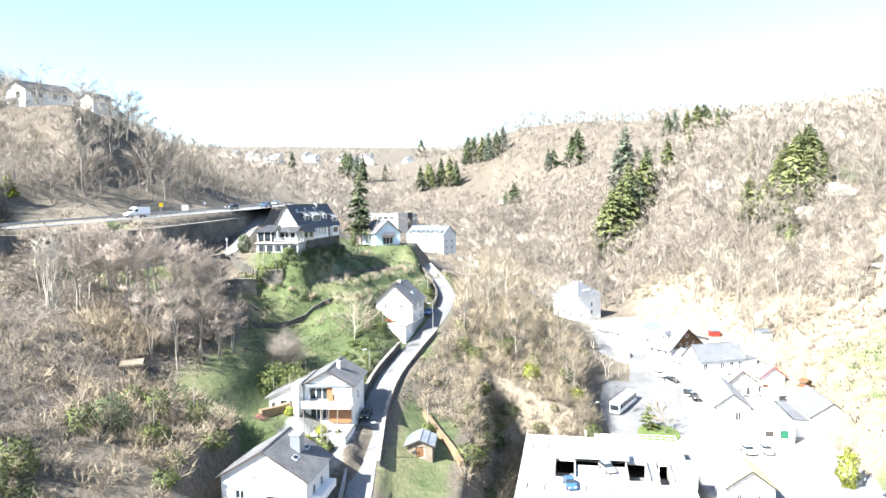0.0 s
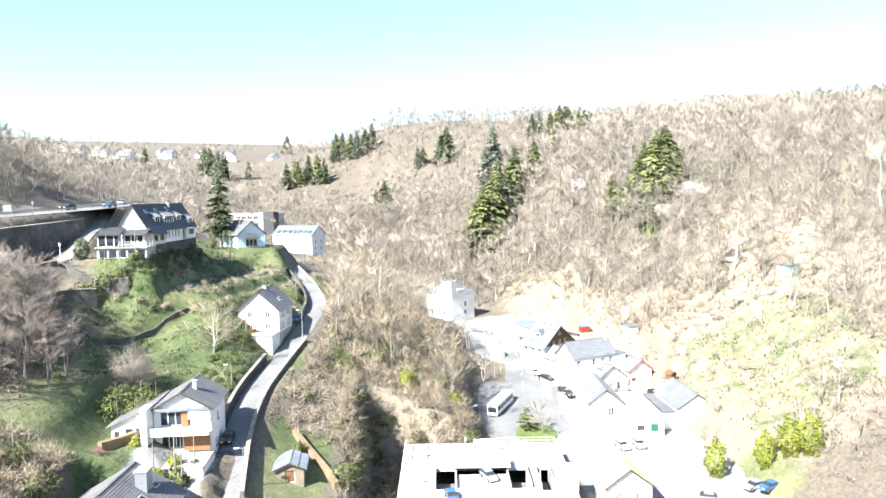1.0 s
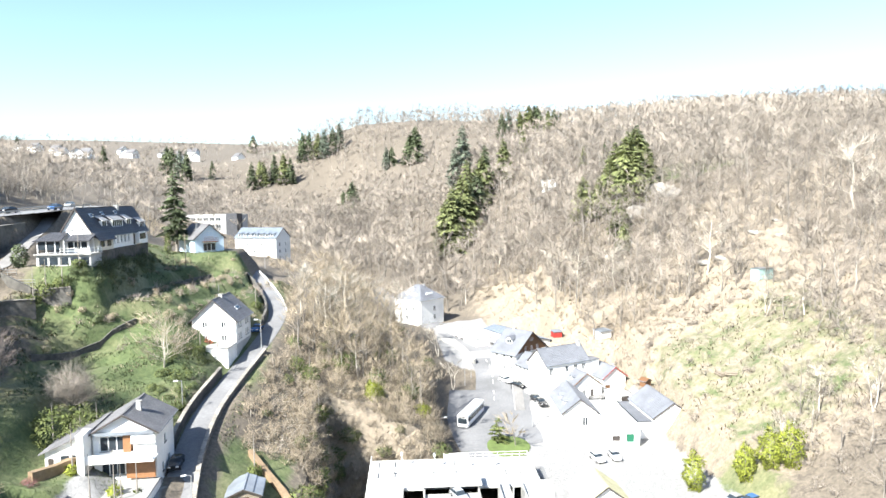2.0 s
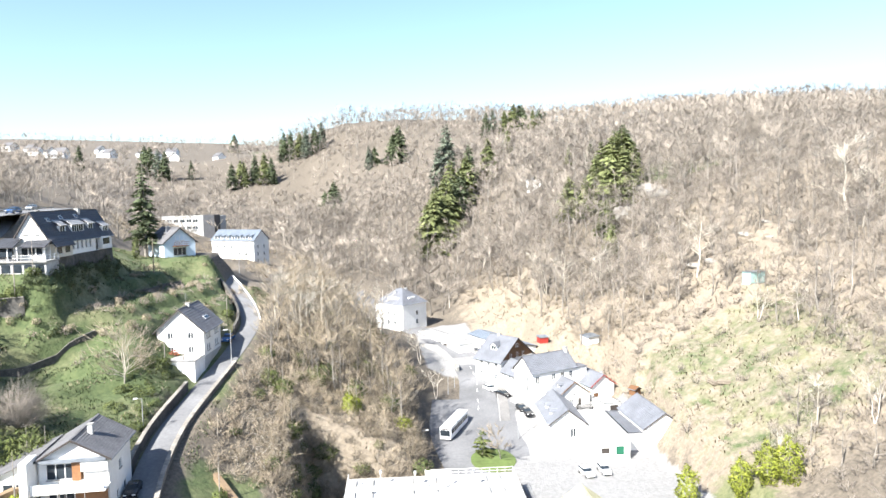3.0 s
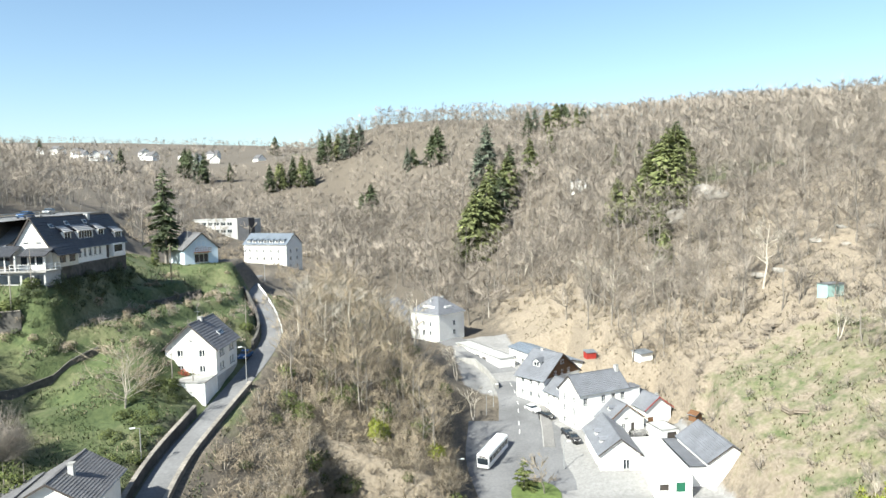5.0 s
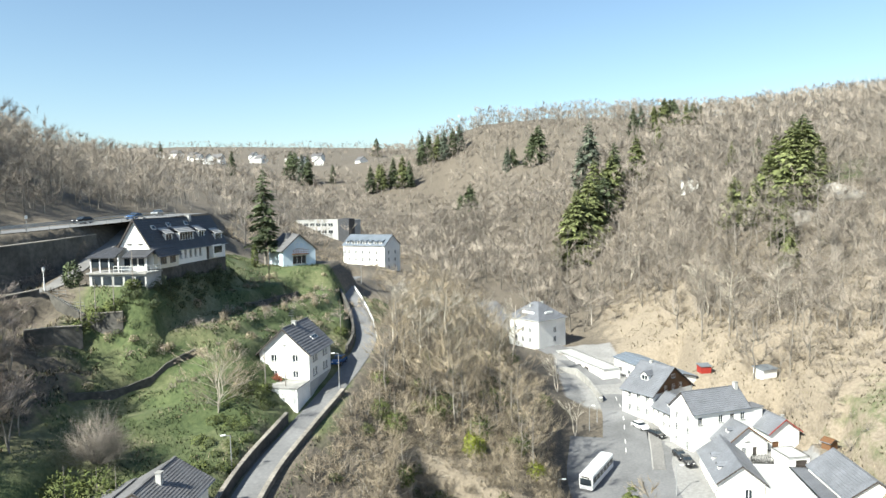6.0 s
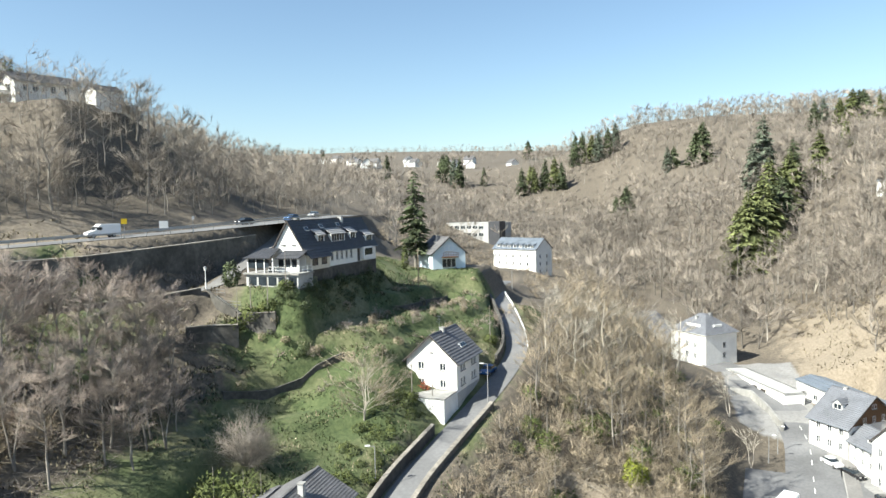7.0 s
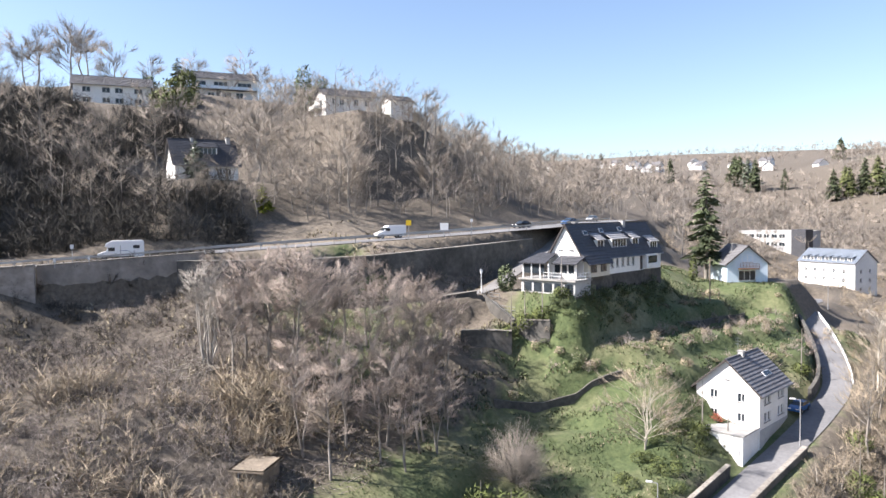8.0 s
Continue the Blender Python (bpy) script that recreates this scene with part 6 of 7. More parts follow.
for x, y, s in ((-70.4, 113, 1.0), (-70.4, 109, 1.05), (-74.5, 108, 1.0), (-66, 117.8, 1.0), (-67, 122.4, 0.95), (-66.4, 127.4, 0.85), (-72, 118, 1.0), (-76, 113, 1.05), (-69, 131, 0.8), (-73.5, 124, 0.95), (-63.5, 113.5, 0.85), (-78, 107, 1.0), (-62.4, 121.6, 0.8), (-75.5, 103.5, 0.8), (-67.2, 106.5, 0.75), (-79.5, 118, 0.9), (-86, 108.5, 0.8), (-84, 112, 0.9), (-73.5, 115, 1.05), (-64.5, 110, 0.8), (-78.5, 111, 1.0), (-60.5, 117, 0.75), (-61, 108.5, 0.8), (-58.5, 104, 0.8), (-57.5, 110.5, 0.75), (-62.5, 103.5, 0.85), (-56.5, 116, 0.7), (-59.5, 113.5, 0.8), (-55, 112, 0.65), (-62.5, 125.5, 0.8), (-60, 121, 0.75), (-58, 118.5, 0.7), (-63.5, 129.5, 0.75), (-57, 122, 0.65), (-61.5, 116, 0.8), (-55, 117.5, 0.65), (-64.5, 122.5, 0.85), (-66.5, 133, 0.7), (-72, 128, 0.85)):
    replant(first[int(rng.integers(4))], x, y, s, rng.uniform(0, 360))
sky = [plant("ridge_tree", bare_tree(rng, hh, hh * 0.62, 1, 20, 80, 1500, 0.055, 0.3), [BARK, TWIG], 0, 0, 1, 0, "tall leafless tree on the skyline", "tree", z=-400) for hh in (18, 16)]
for x, y, s in ((-208, 128, 1.0), (-207, 139, 1.1), (-204, 150, 0.95), (-213, 147, 1.0), (-232, 140, 1.0), (-226, 150, 1.1), (-240, 180, 0.8), (-228, 190, 0.85), (-236, 196, 0.75), (-220, 205, 1.0), (-216, 209, 0.9), (-146, 205, 0.55), (-119, 189, 0.8), (-124, 142, 1.05), (-105, 175, 0.9), (-108, 153, 0.95), (-210, 112, 1.0), (-216, 121, 0.9)):
    replant(sky[int(rng.integers(2))], x, y, s, rng.uniform(0, 360))
pale = [plant("beech", bare_tree(rng, hh, hh * 0.5, st, 18, 60, 700, 0.05, 0.35), [TWIG_P, TWIG_P], 0, 0, 1, 0, "tall pale-barked leafless beech on the slope", "tree", z=-400) for hh, st in ((20, 1), (16, 2))]
for x, y, s in ((128.5, 188, 1.3), (129.5, 184, 1.0), (59.5, 233, 0.95), (92.4, 199, 0.9), (70.4, 212.3, 0.75), (49, 289, 0.85), (95, 158.5, 0.5), (91, 167.3, 0.5), (62, 224, 0.8), (-12.8, 172, 0.7), (-9, 185, 0.85), (-12.4, 183, 0.9), (-6, 178, 0.8), (1.8, 199, 0.9), (-15, 190, 0.75), (-4, 207, 0.85), (6, 214, 0.8), (-18, 176, 0.6), (-20.5, 196, 0.6), (-17, 205, 0.7), (70, 126, 0.45), (78, 128, 0.5), (83, 121, 0.55), (16.5, 205, 0.6), (19, 190, 0.5)):
    replant(pale[int(rng.integers(2))], x, y, s, rng.uniform(0, 360))
it = plant("island_tree", bare_tree(rng, 7, 6, 2, 14, 40, 500, 0.05), [BARK, TWIG_T], 28.6, 156.2, 1.0, 0, "small bare tree on the traffic island", "tree")
plant("island_pine", conifer(rng, 6.5, 4.2, 10, 7, 0.5), [BARK, LEAF], 25.2, 158.8, 1.0, 0, "thin evergreen on the traffic island", "tree")
for group in (first, sky, pale):
    for s in group:
        for o in (*s.children, s):
            bpy.data.objects.remove(o)
plant("red_shrub", shrub(rng, 1.6, 1.6, 24, 300, 0.04), [BARK, mat("red_twigs", (0.42, 0.10, 0.06), (0.3, 0.07, 0.04), 1.0, 0.9, island=0.3)], -32.9, 149.4, 1.0, 0, "small red shrub on the terrace", "bush", z=2.55)
plant("red_dogwood", shrub(rng, 1.1, 2.8, 60, 700, 0.03), [BARK, mat("pink_twigs", (0.24, 0.10, 0.10), (0.17, 0.07, 0.07), 1.0, 0.9, island=0.3)], -43.5, 101.0, 1.0, 0, "patch of red-stemmed shrubs", "bush")


# ---- walls, rails and fixtures ----
def offset_line(line, o, y0, y1, dz=0.0):
    pts = [Vector(p) for p in line if y0 <= p[1] <= y1]
    out = []
    for i, p in enumerate(pts):
        d = pts[min(i + 1, len(pts) - 1)] - pts[max(i - 1, 0)]
        d.z = 0
        d.normalize()
        out.append(p + Vector((d.y, -d.x, 0)) * o + Vector((0, 0, dz)))
    return out


def wall_along(name, pts, w, up, down, material, label, cope=None, cope_h=0.16):
    """A thick wall along points, with coping stones as pieces of their own."""
    bm = bmesh.new()
    rows = []
    for i, p in enumerate(pts):
        d = pts[min(i + 1, len(pts) - 1)] - pts[max(i - 1, 0)]
        d.z = 0
        d.normalize()
        s = Vector((d.y, -d.x, 0)) * w / 2
        rows.append([bm.verts.new(q) for q in (p - s - Vector((0, 0, down)), p - s + Vector((0, 0, up)), p + s + Vector((0, 0, up)), p + s - Vector((0, 0, down)))])
    for a, c in zip(rows, rows[1:]):
        for j in range(4):
            k = (j + 1) % 4
            bm.faces.new((a[j], a[k], c[k], c[j]))
    bm.faces.new(rows[0])
    bm.faces.new(rows[-1][::-1])
    bmesh.ops.recalc_face_normals(bm, faces=bm.faces)
    ob = tagged(part(name, bm, material), label, "wall", kind="structure")
    if cope:
        me = None
        for a, b in zip(pts, pts[1:]):
            n = max(1, round((b - a).length / 1.0))
            for i in range(n):
                p, q = a.lerp(b, i / n), a.lerp(b, (i + 1) / n)
                if me is None:
                    bm = boxes((-0.48, 0.48, -w / 2 - 0.07, w / 2 + 0.07, 0, cope_h))
                    bmesh.ops.bevel(bm, geom=bm.edges[:], offset=0.03, segments=1, affect="EDGES")
                    me = bpy.data.meshes.new("coping_stone")
                    bm.to_mesh(me)
                    me.materials.append(cope)
                st = new("coping_stone", me)
                st.parent = ob
                m = (p + q) / 2
                d = q - p
                st.matrix_local = Matrix.Translation(m + Vector((0, 0, up - 0.02))) @ Euler((0, -math.atan2(d.z, math.hypot(d.x, d.y)), math.atan2(d.y, d.x))).to_matrix().to_4x4() @ Matrix.Diagonal((min(1.05, d.length / 0.99), 1, 1, 1))
    return ob


COPE = mat("coping", (0.272, 0.248, 0.216), (0.176, 0.16, 0.14), 2.0, 0.9, spots=0.25, spot_scale=0.5, rnd=0.15)
HEDGEW = mat("clay_wall", (0.24, 0.168, 0.104), (0.16, 0.112, 0.068), 2.0, 0.95, spots=0.25, spot_scale=0.4, bump=0.5)
wall_along("wall_lane_outer", offset_line(UPPER, 2.3, 100, 153.5), 0.55, 0.75, 4.0, STONE, "old stone parapet on the valley side of the lane", COPE)
wall_along("wall_lane_inner", offset_line(UPPER, -2.6, 118, 143.5), 0.5, 1.5, 1.5, STONE, "dark stone retaining wall beside the lane", COPE)
wall_along("wall_lane_house", offset_line(UPPER, -2.4, 86, 112), 0.35, 1.0, 1.5, CONCRETE, "pale garden wall beside the lane")
wall_along("kerb_upper_bend", offset_line(UPPER, 2.1, 174, 212), 0.2, 0.4, 1.0, FRAMEW, "white painted low wall on the outer side of the bend")
wall_along("wall_lane_top", offset_line(UPPER, -2.5, 166, 206), 0.5, 1.7, 1.0, STONE, "dark bank wall beside the lane")
wall_along("wall_highway", offset_line(HIGHWAY, 5.4, 96, 116), 0.6, 0.25, 8.5, mat("highway_wall", (0.30, 0.27, 0.24), (0.2, 0.18, 0.16), 1.0, 0.9, spots=0.3, spot_scale=0.3, bump=0.5), "stone retaining wall carrying the main road", COPE)
wall_along("wall_highway_abutment", offset_line(HIGHWAY, 6.6, 40, 98), 1.2, 0.3, 11.5, mat("abutment_stone", (0.36, 0.32, 0.28), (0.24, 0.21, 0.185), 1.0, 0.9, spots=0.3, spot_scale=0.25, bump=0.5), "massive stone abutment of the main road", COPE, 0.3)
# stone colour made darker to put the wall's shade into it
wall_along("wall_bank", [Vector(p) for p in ((-99.6, 110, 24.3), (-93, 118, 24.1), (-87.4, 126, 24.1), (-82.4, 133.5, 24.3), (-79.4, 140, 24.7), (-77.4, 149, 25.1), (-76.2, 161, 25.5), (-75.9, 171, 25.9))], 0.9, 0.15, 8.0, mat("shade_dark_stone", (0.125, 0.12, 0.11), (0.06, 0.06, 0.055), 1.2, 0.95, spots=0.4, spot_scale=0.25, bump=0.6), "dark old stone retaining wall below the main road", COPE)
wall_along("wall_drive_edge", [Vector(p) for p in ((-83.4, 125.6, 17.1), (-80, 129, 17.3), (-76, 133.4, 17.6), (-72.4, 138, 17.8), (-68.4, 143.3, 18.5))], 0.5, 0.2, 3.6, STONE, "dark stone wall holding up the drive", COPE)
wall_along("wall_steps", [Vector(p) for p in ((-68.6, 144.6, 18.3), (-66.2, 144, 17.1), (-63.8, 143.4, 15.9), (-61.6, 142.9, 14.9))], 0.4, 0.3, 2.4, STONE, "old stone wall beside the garden steps")
for nm, pts, up in (("wall_terrace_front", ((-61.4, 142.7, 14.6), (-58.5, 143.3, 14.7), (-55.4, 144.2, 14.8)), 0.2), ("wall_terrace_lower", ((-66.4, 136.6, 13.2), (-63.6, 139.2, 13.2), (-60.4, 141.4, 13.0)), 0.3)):
    wall_along(nm, [Vector(p) for p in pts], 0.5, up, 3.2, STONE, "dark dry-stone terrace wall", COPE)
for nm, (x0, y0), (x1, y1), side in (("wall_terrace_middle", (-58.1, 133.2), (-45.9, 147.8), (0.76, -0.65)), ("wall_terrace_far", (-47.6, 172.6), (-42.9, 193.4), (0.97, -0.23))):
    line = []
    for k in spread(0, 1, 8):
        x, y = x0 + (x1 - x0) * k, y0 + (y1 - y0) * k
        line.append(Vector((x + side[0] * 0.6, y + side[1] * 0.6, gz(x + side[0] * 1.6, y + side[1] * 1.6))))
    wall_along(nm, line, 0.5, 1.6, 1.2, STONE, "dark dry-stone terrace wall")
gst = new("garden_steps")
tagged(gst, "long flight of stone garden steps with a metal handrail", "steps")
for i in range(20):
    k = i / 19
    p = Vector((-68.2, 146.0, 18.2)).lerp(Vector((-61.2, 144.2, 14.7)), k)
    st = part("step", boxes((-0.24, 0.24, -0.7, 0.7, -0.5, 0.0)), CONCRETE, gst)
    st.matrix_world = pose(p.x, p.y, p.z, 0, 0, -14)
railing(gst, -68.2, 145.3, -64.7, 144.4, 17.4, 1.0, 1.6)
railing(gst, -64.7, 144.4, -61.2, 143.5, 15.6, 1.0, 1.6)
wall_along("wall_garden_clay", [Vector((x, y, gz(x, y))) for x, y in ((-44.2, 103.2), (-42.6, 106), (-40.9, 109.4), (-40.8, 111.4))], 0.9, 1.3, 1.0, HEDGEW, "thick clay-brown hedge-like garden wall")
wall_along("wall_lawn_clay", [Vector((x, y, gz(x, y))) for x, y in ((-20.5, 121.4), (-17.6, 118), (-14.6, 114.5), (-12.6, 111.5))], 0.8, 1.0, 1.5, HEDGEW, "clay-brown wall at the lawn's edge")
wall_along("wall_river", [Vector((x, y, -14.6 + (224 - y) * -0.12)) for x, y in ((17, 226), (20, 224.5), (23, 223.5), (25.2, 216), (27.0, 206))], 0.5, 0.9, 2.0, CONCRETE, "pale parapet beside the village street")


def guard_rail(name, pts, label, post=2.0, h=0.75, bars=1, mat_=None):
    root = new(name)
    tagged(root, label, "railing")
    run, acc = [pts[0]], 0.0
    for a, b in zip(pts, pts[1:]):
        acc += (b - a).length
        if acc >= post:
            run.append(b)
            acc = 0.0
    for p in run:
        bm = bmesh.new()
        beam(bm, p - Vector((0, 0, 0.2)), p + Vector((0, 0, h)), 0.09)
        part("post", bm, mat_ or METAL, root)
    for k in range(bars):
        z = h * (1 - 0.45 * k) - 0.1
        for a, b in zip(run, run[1:]):
            bm = bmesh.new()
            beam(bm, a + Vector((0, 0, z)), b + Vector((0, 0, z)), 0.07, 0.26 if bars == 1 else 0.07)
            part("rail", bm, mat_ or METAL, root)
    return root


guard_rail("guard_rail", offset_line(HIGHWAY, 5.3, 98, 200, 0.25), "grey steel guard rail along the main road", 3.0)
guard_rail("bridge_railing", offset_line(HIGHWAY, 6.4, 60, 98, 0.5), "thin steel railing on the abutment", 2.5, 1.0, 2)
guard_rail("far_guard_rail", offset_line(HIGHWAY, -4.9, 70, 210, 0.0), "steel guard rail on the hillside of the main road", 4.0)


def lamp_post(x, y, z, h, rot, kind, label):
    root = new("street_lamp")
    root.matrix_world = pose(x, y, z - 0.1, 0, 0, rot)
    tagged(root, label, "street lamp", "street lamps")
    bm = bmesh.new()
    cyl(bm, (0, 0, 0), (0, 0, 1.0), 0.11, 0.1, 10)
    cyl(bm, (0, 0, 1.0), (0, 0, h), 0.075, 0.055, 10)
    part("pole", bm, PAINT_S if kind == "lane" else FRAMEW, root)
    if kind == "lane":
        bm = bmesh.new()
        beam(bm, (0, 0, h), (-0.75, 0, h + 0.1), 0.07)
        part("arm", bm, PAINT_S, root)
        bm = boxes((-1.25, -0.55, -0.15, 0.15, h + 0.04, h + 0.2))
        bmesh.ops.bevel(bm, geom=bm.edges[:], offset=0.04, segments=2, affect="EDGES")
        part("lantern", bm, FRAMEW, root)
    else:
        bm = bmesh.new()
        cyl(bm, (0, 0, h), (0, 0, h + 0.55), 0.16, 0.26, 8)
        part("lantern", bm, FRAMEW, root)
        bm = bmesh.new()
        cyl(bm, (0, 0, h + 0.55), (0, 0, h + 0.8), 0.32, 0.05, 8)
        part("cap", bm, METAL, root)
    return root


lamp_post(-23.4, 152.3, 0.6, 6.0, 20, "lane", "pale grey lamp post on the lane's parapet")
lamp_post(-32.2, 127.9, -4.8, 6.0, 20, "lane", "pale grey lamp post beside the lane")
lamp_post(-24.9, 104.2, -10.2, 5.0, 20, "lane", "pale grey lamp post beside the lower lane")
lamp_post(-32.0, 214.5, 10.6, 6.0, 200, "lane", "pale grey lamp post at the lane's top")
lamp_post(-68.2, 144.4, 18.5, 3.0, 0, "old", "old-fashioned white lantern beside the hotel drive")
for x, y, z in ((13.0, 160.5, -23.2), (34.5, 166, -22.6), (22.4, 192.5, -19.8), (24.6, 196.5, -19.2)):
    lamp_post(x, y, z, 5.5, 180, "lane", "grey lamp post beside the village street")
for lx, ly in ((-12, 25), (-9, 30), (-3, 29), (2.2, 28), (7, 28), (-1, 23), (9.5, 15), (-12.4, 13)):
    p = pd.matrix_world @ Vector((lx, ly, 4.9))
    lamp_post(p.x, p.y, p.z + 0.1, 2.2, 90, "old", "short white lamp on the parking deck")

pole = new("utility_pole")
pole.matrix_world = pose(-46.4, 186.5, gz(-46.4, 186.5) - 0.2)
tagged(pole, "slim pale utility pole on the meadow", "utility pole")
bm = bmesh.new()
cyl(bm, (0, 0, 0), (0, 0, 8.2), 0.13, 0.09, 10)
part("pole", bm, WOOD_G, pole)
bm = bmesh.new()
beam(bm, (-0.6, 0, 7.8), (0.6, 0, 7.8), 0.1)
part("crossbar", bm, WOOD_G, pole)


def sign(x, y, z, h, w, hh, material, rot, label):
    root = new("road_sign")
    root.matrix_world = pose(x, y, z, 0, 0, rot)
    tagged(root, label, "sign")
    bm = bmesh.new()
    cyl(bm, (0, 0, -0.2), (0, 0, h), 0.05, 0.05, 8)
    part("post", bm, METAL, root)
    part("plate", boxes((-w / 2, w / 2, -0.09, -0.05, h - hh, h)), material, root)
    return root


sign(-83.0, 143.5, 26.9, 3.2, 0.9, 0.9, YELLOW, 40, "yellow road sign on a grey post")
sign(-81.5, 151.3, 27.1, 2.4, 1.5, 1.3, FRAMEW, 40, "square white road sign on grey posts")
for y, o in ((99.5, 5.6), (104.5, 5.6), (158, 5.5)):
    p = offset_line(HIGHWAY, o, y - 2, y + 3)[1]
    sign(p.x, p.y, p.z, 2.9, 0.45, 0.6, FRAMEW, 60, "small white marker sign on a post")
for y, o in ((97.8, 5.9), (100.6, 5.9)):
    p = offset_line(HIGHWAY, o, y - 2, y + 3)[1]
    sign(p.x, p.y, p.z, 1.1, 0.3, 0.5, FRAMEW, 60, "low white marker post by the main road")


# ---- vehicles ----
def wheel_parts(root, xs, ys, r, w=0.22):
    for x in xs:
        for y in ys:
            bm = bmesh.new()
            cyl(bm, (x - w / 2, y, r), (x + w / 2, y, r), r, r, 14)
            wl = part("wheel", bm, RUBBER, root)
            bm = bmesh.new()
            cyl(bm, (x - w / 2 - 0.01, y, r), (x + w / 2 + 0.01, y, r), r * 0.6, r * 0.6, 10)
            part("rim", bm, METAL, wl)


def loft(sections, w_of):
    """A body lofted from side profile points (y, z) mirrored across x, with a width for each."""
    bm = bmesh.new()
    left = [bm.verts.new((-w_of(y, z) / 2, y, z)) for y, z in sections]
    right = [bm.verts.new((w_of(y, z) / 2, y, z)) for y, z in sections]
    n = len(sections)
    for i in range(n):
        j = (i + 1) % n
        bm.faces.new((left[i], left[j], right[j], right[i]))
    bm.faces.new(left[::-1])
    bm.faces.new(right)
    bmesh.ops.recalc_face_normals(bm, faces=bm.faces)
    return bm


def car(x, y, z, rot, paint, label, L=4.3, tall=1.48):
    root = new("car")
    root.matrix_world = pose(x, y, z, 0, 0, rot)
    tagged(root, label, "car", "parked cars")
    k = L / 4.3
    body = [(-2.15 * k, 0.35), (-2.15 * k, 0.72), (-2.0 * k, 0.86), (-1.0 * k, 0.98), (1.75 * k, 1.0), (2.1 * k, 0.9), (2.15 * k, 0.4), (2.0 * k, 0.28), (-2.0 * k, 0.28)]
    bm = loft(body, lambda yy, zz: 1.76 if abs(yy) < 1.9 * k else 1.55)
    part("body", bm, paint, root)
    cab = [(-1.0 * k, 0.97), (-0.35 * k, tall - 0.06), (0.2 * k, tall), (1.2 * k, tall - 0.05), (1.85 * k, 0.99)]
    bm = loft(cab, lambda yy, zz: 1.66 if zz < 1.1 else 1.3)
    part("cabin_glass", bm, GLASS, root)
    bm = loft([(-0.35 * k, tall - 0.05), (0.2 * k, tall + 0.015), (1.2 * k, tall - 0.035), (1.2 * k, tall - 0.09), (-0.35 * k, tall - 0.1)], lambda yy, zz: 1.36)
    part("roof", bm, paint, root)
    for sx in (-0.55, 0.55):
        part("headlight", boxes((sx - 0.2, sx + 0.2, -2.17 * k, -2.12 * k, 0.62, 0.76)), FRAMEW, root)
        part("tail_light", boxes((sx - 0.16, sx + 0.16, 2.11 * k, 2.17 * k, 0.7, 0.86)), RED, root)
    wheel_parts(root, (-0.78, 0.78), (-1.35 * k, 1.3 * k), 0.31)
    return root


def van(x, y, z, rot, label, L=5.6, tall=2.4, camper=False):
    root = new("motorhome" if camper else "van")
    root.matrix_world = pose(x, y, z, 0, 0, rot)
    tagged(root, label, "motorhome" if camper else "van")
    h = L / 2
    body = [(-h, 0.4), (-h, 0.95), (-h + 0.5, 1.15), (-h + 1.1, 1.3), (-h + 1.8, tall - 0.3), (-h + 2.2, tall), (h - 0.15, tall), (h, tall - 0.15), (h, 0.4)]
    if camper:
        body = [(-h, 0.4), (-h, 0.95), (-h + 0.6, 1.2), (-h + 1.2, 1.35), (-h + 1.45, 1.9), (-h + 1.1, 2.05), (-h + 1.2, 2.5), (-h + 2.0, tall), (h - 0.2, tall), (h, tall - 0.2), (h, 0.4)]
    bm = loft(body, lambda yy, zz: 2.0 if yy > -h + 0.6 else 1.8)
    bmesh.ops.bevel(bm, geom=[e for e in bm.edges if abs(e.verts[0].co.x) > 0.8 and e.verts[0].co.x * e.verts[1].co.x > 0], offset=0.07, segments=2, affect="EDGES")
    part("body", bm, PAINT_W, root)
    part("windscreen", loft([(-h + 1.16, 1.4), (-h + 1.5 if camper else -h + 1.72, 1.9 if camper else tall - 0.42), (-h + 1.46 if camper else -h + 1.68, 1.9 if camper else tall - 0.42), (-h + 1.08, 1.4)], lambda yy, zz: 1.7), GLASS, root)
    for sx in (-1, 1):
        part("side_window", boxes((sx * 1.0 - 0.015, sx * 1.0 + 0.015, -h + 1.5, -h + 2.4, 1.35, 1.9)), GLASS, root)
        part("headlight", boxes((sx * 0.7 - 0.2, sx * 0.7 + 0.2, -h - 0.02, -h + 0.03, 0.72, 0.92)), FRAMEW, root)
        if camper:
            part("side_window", boxes((sx * 1.0 - 0.02, sx * 1.0 + 0.02, h - 1.5, h - 0.6, 1.7, 2.2)), GLASS, root)
            part("stripe", boxes((sx * 1.0 - 0.012, sx * 1.0 + 0.012, -h + 3.0, -h + 4.2, 1.35, 1.42)), PAINT_B, root)
        part("sill_trim", boxes((sx * 1.0 - 0.02, sx * 1.0 + 0.02, -h + 1.3, h - 1.4, 0.42, 0.55)), RUBBER, root)
    wheel_parts(root, (-0.85, 0.85), (-h + 0.95, h - 1.25), 0.36)
    return root


def heading(line, y):
    i = min(range(len(line)), key=lambda k: abs(line[k][1] - y))
    a, b = Vector(line[max(0, i - 1)]), Vector(line[min(len(line) - 1, i + 1)])
    d = b - a
    return Vector(line[i]), math.degrees(math.atan2(-d.x, d.y))


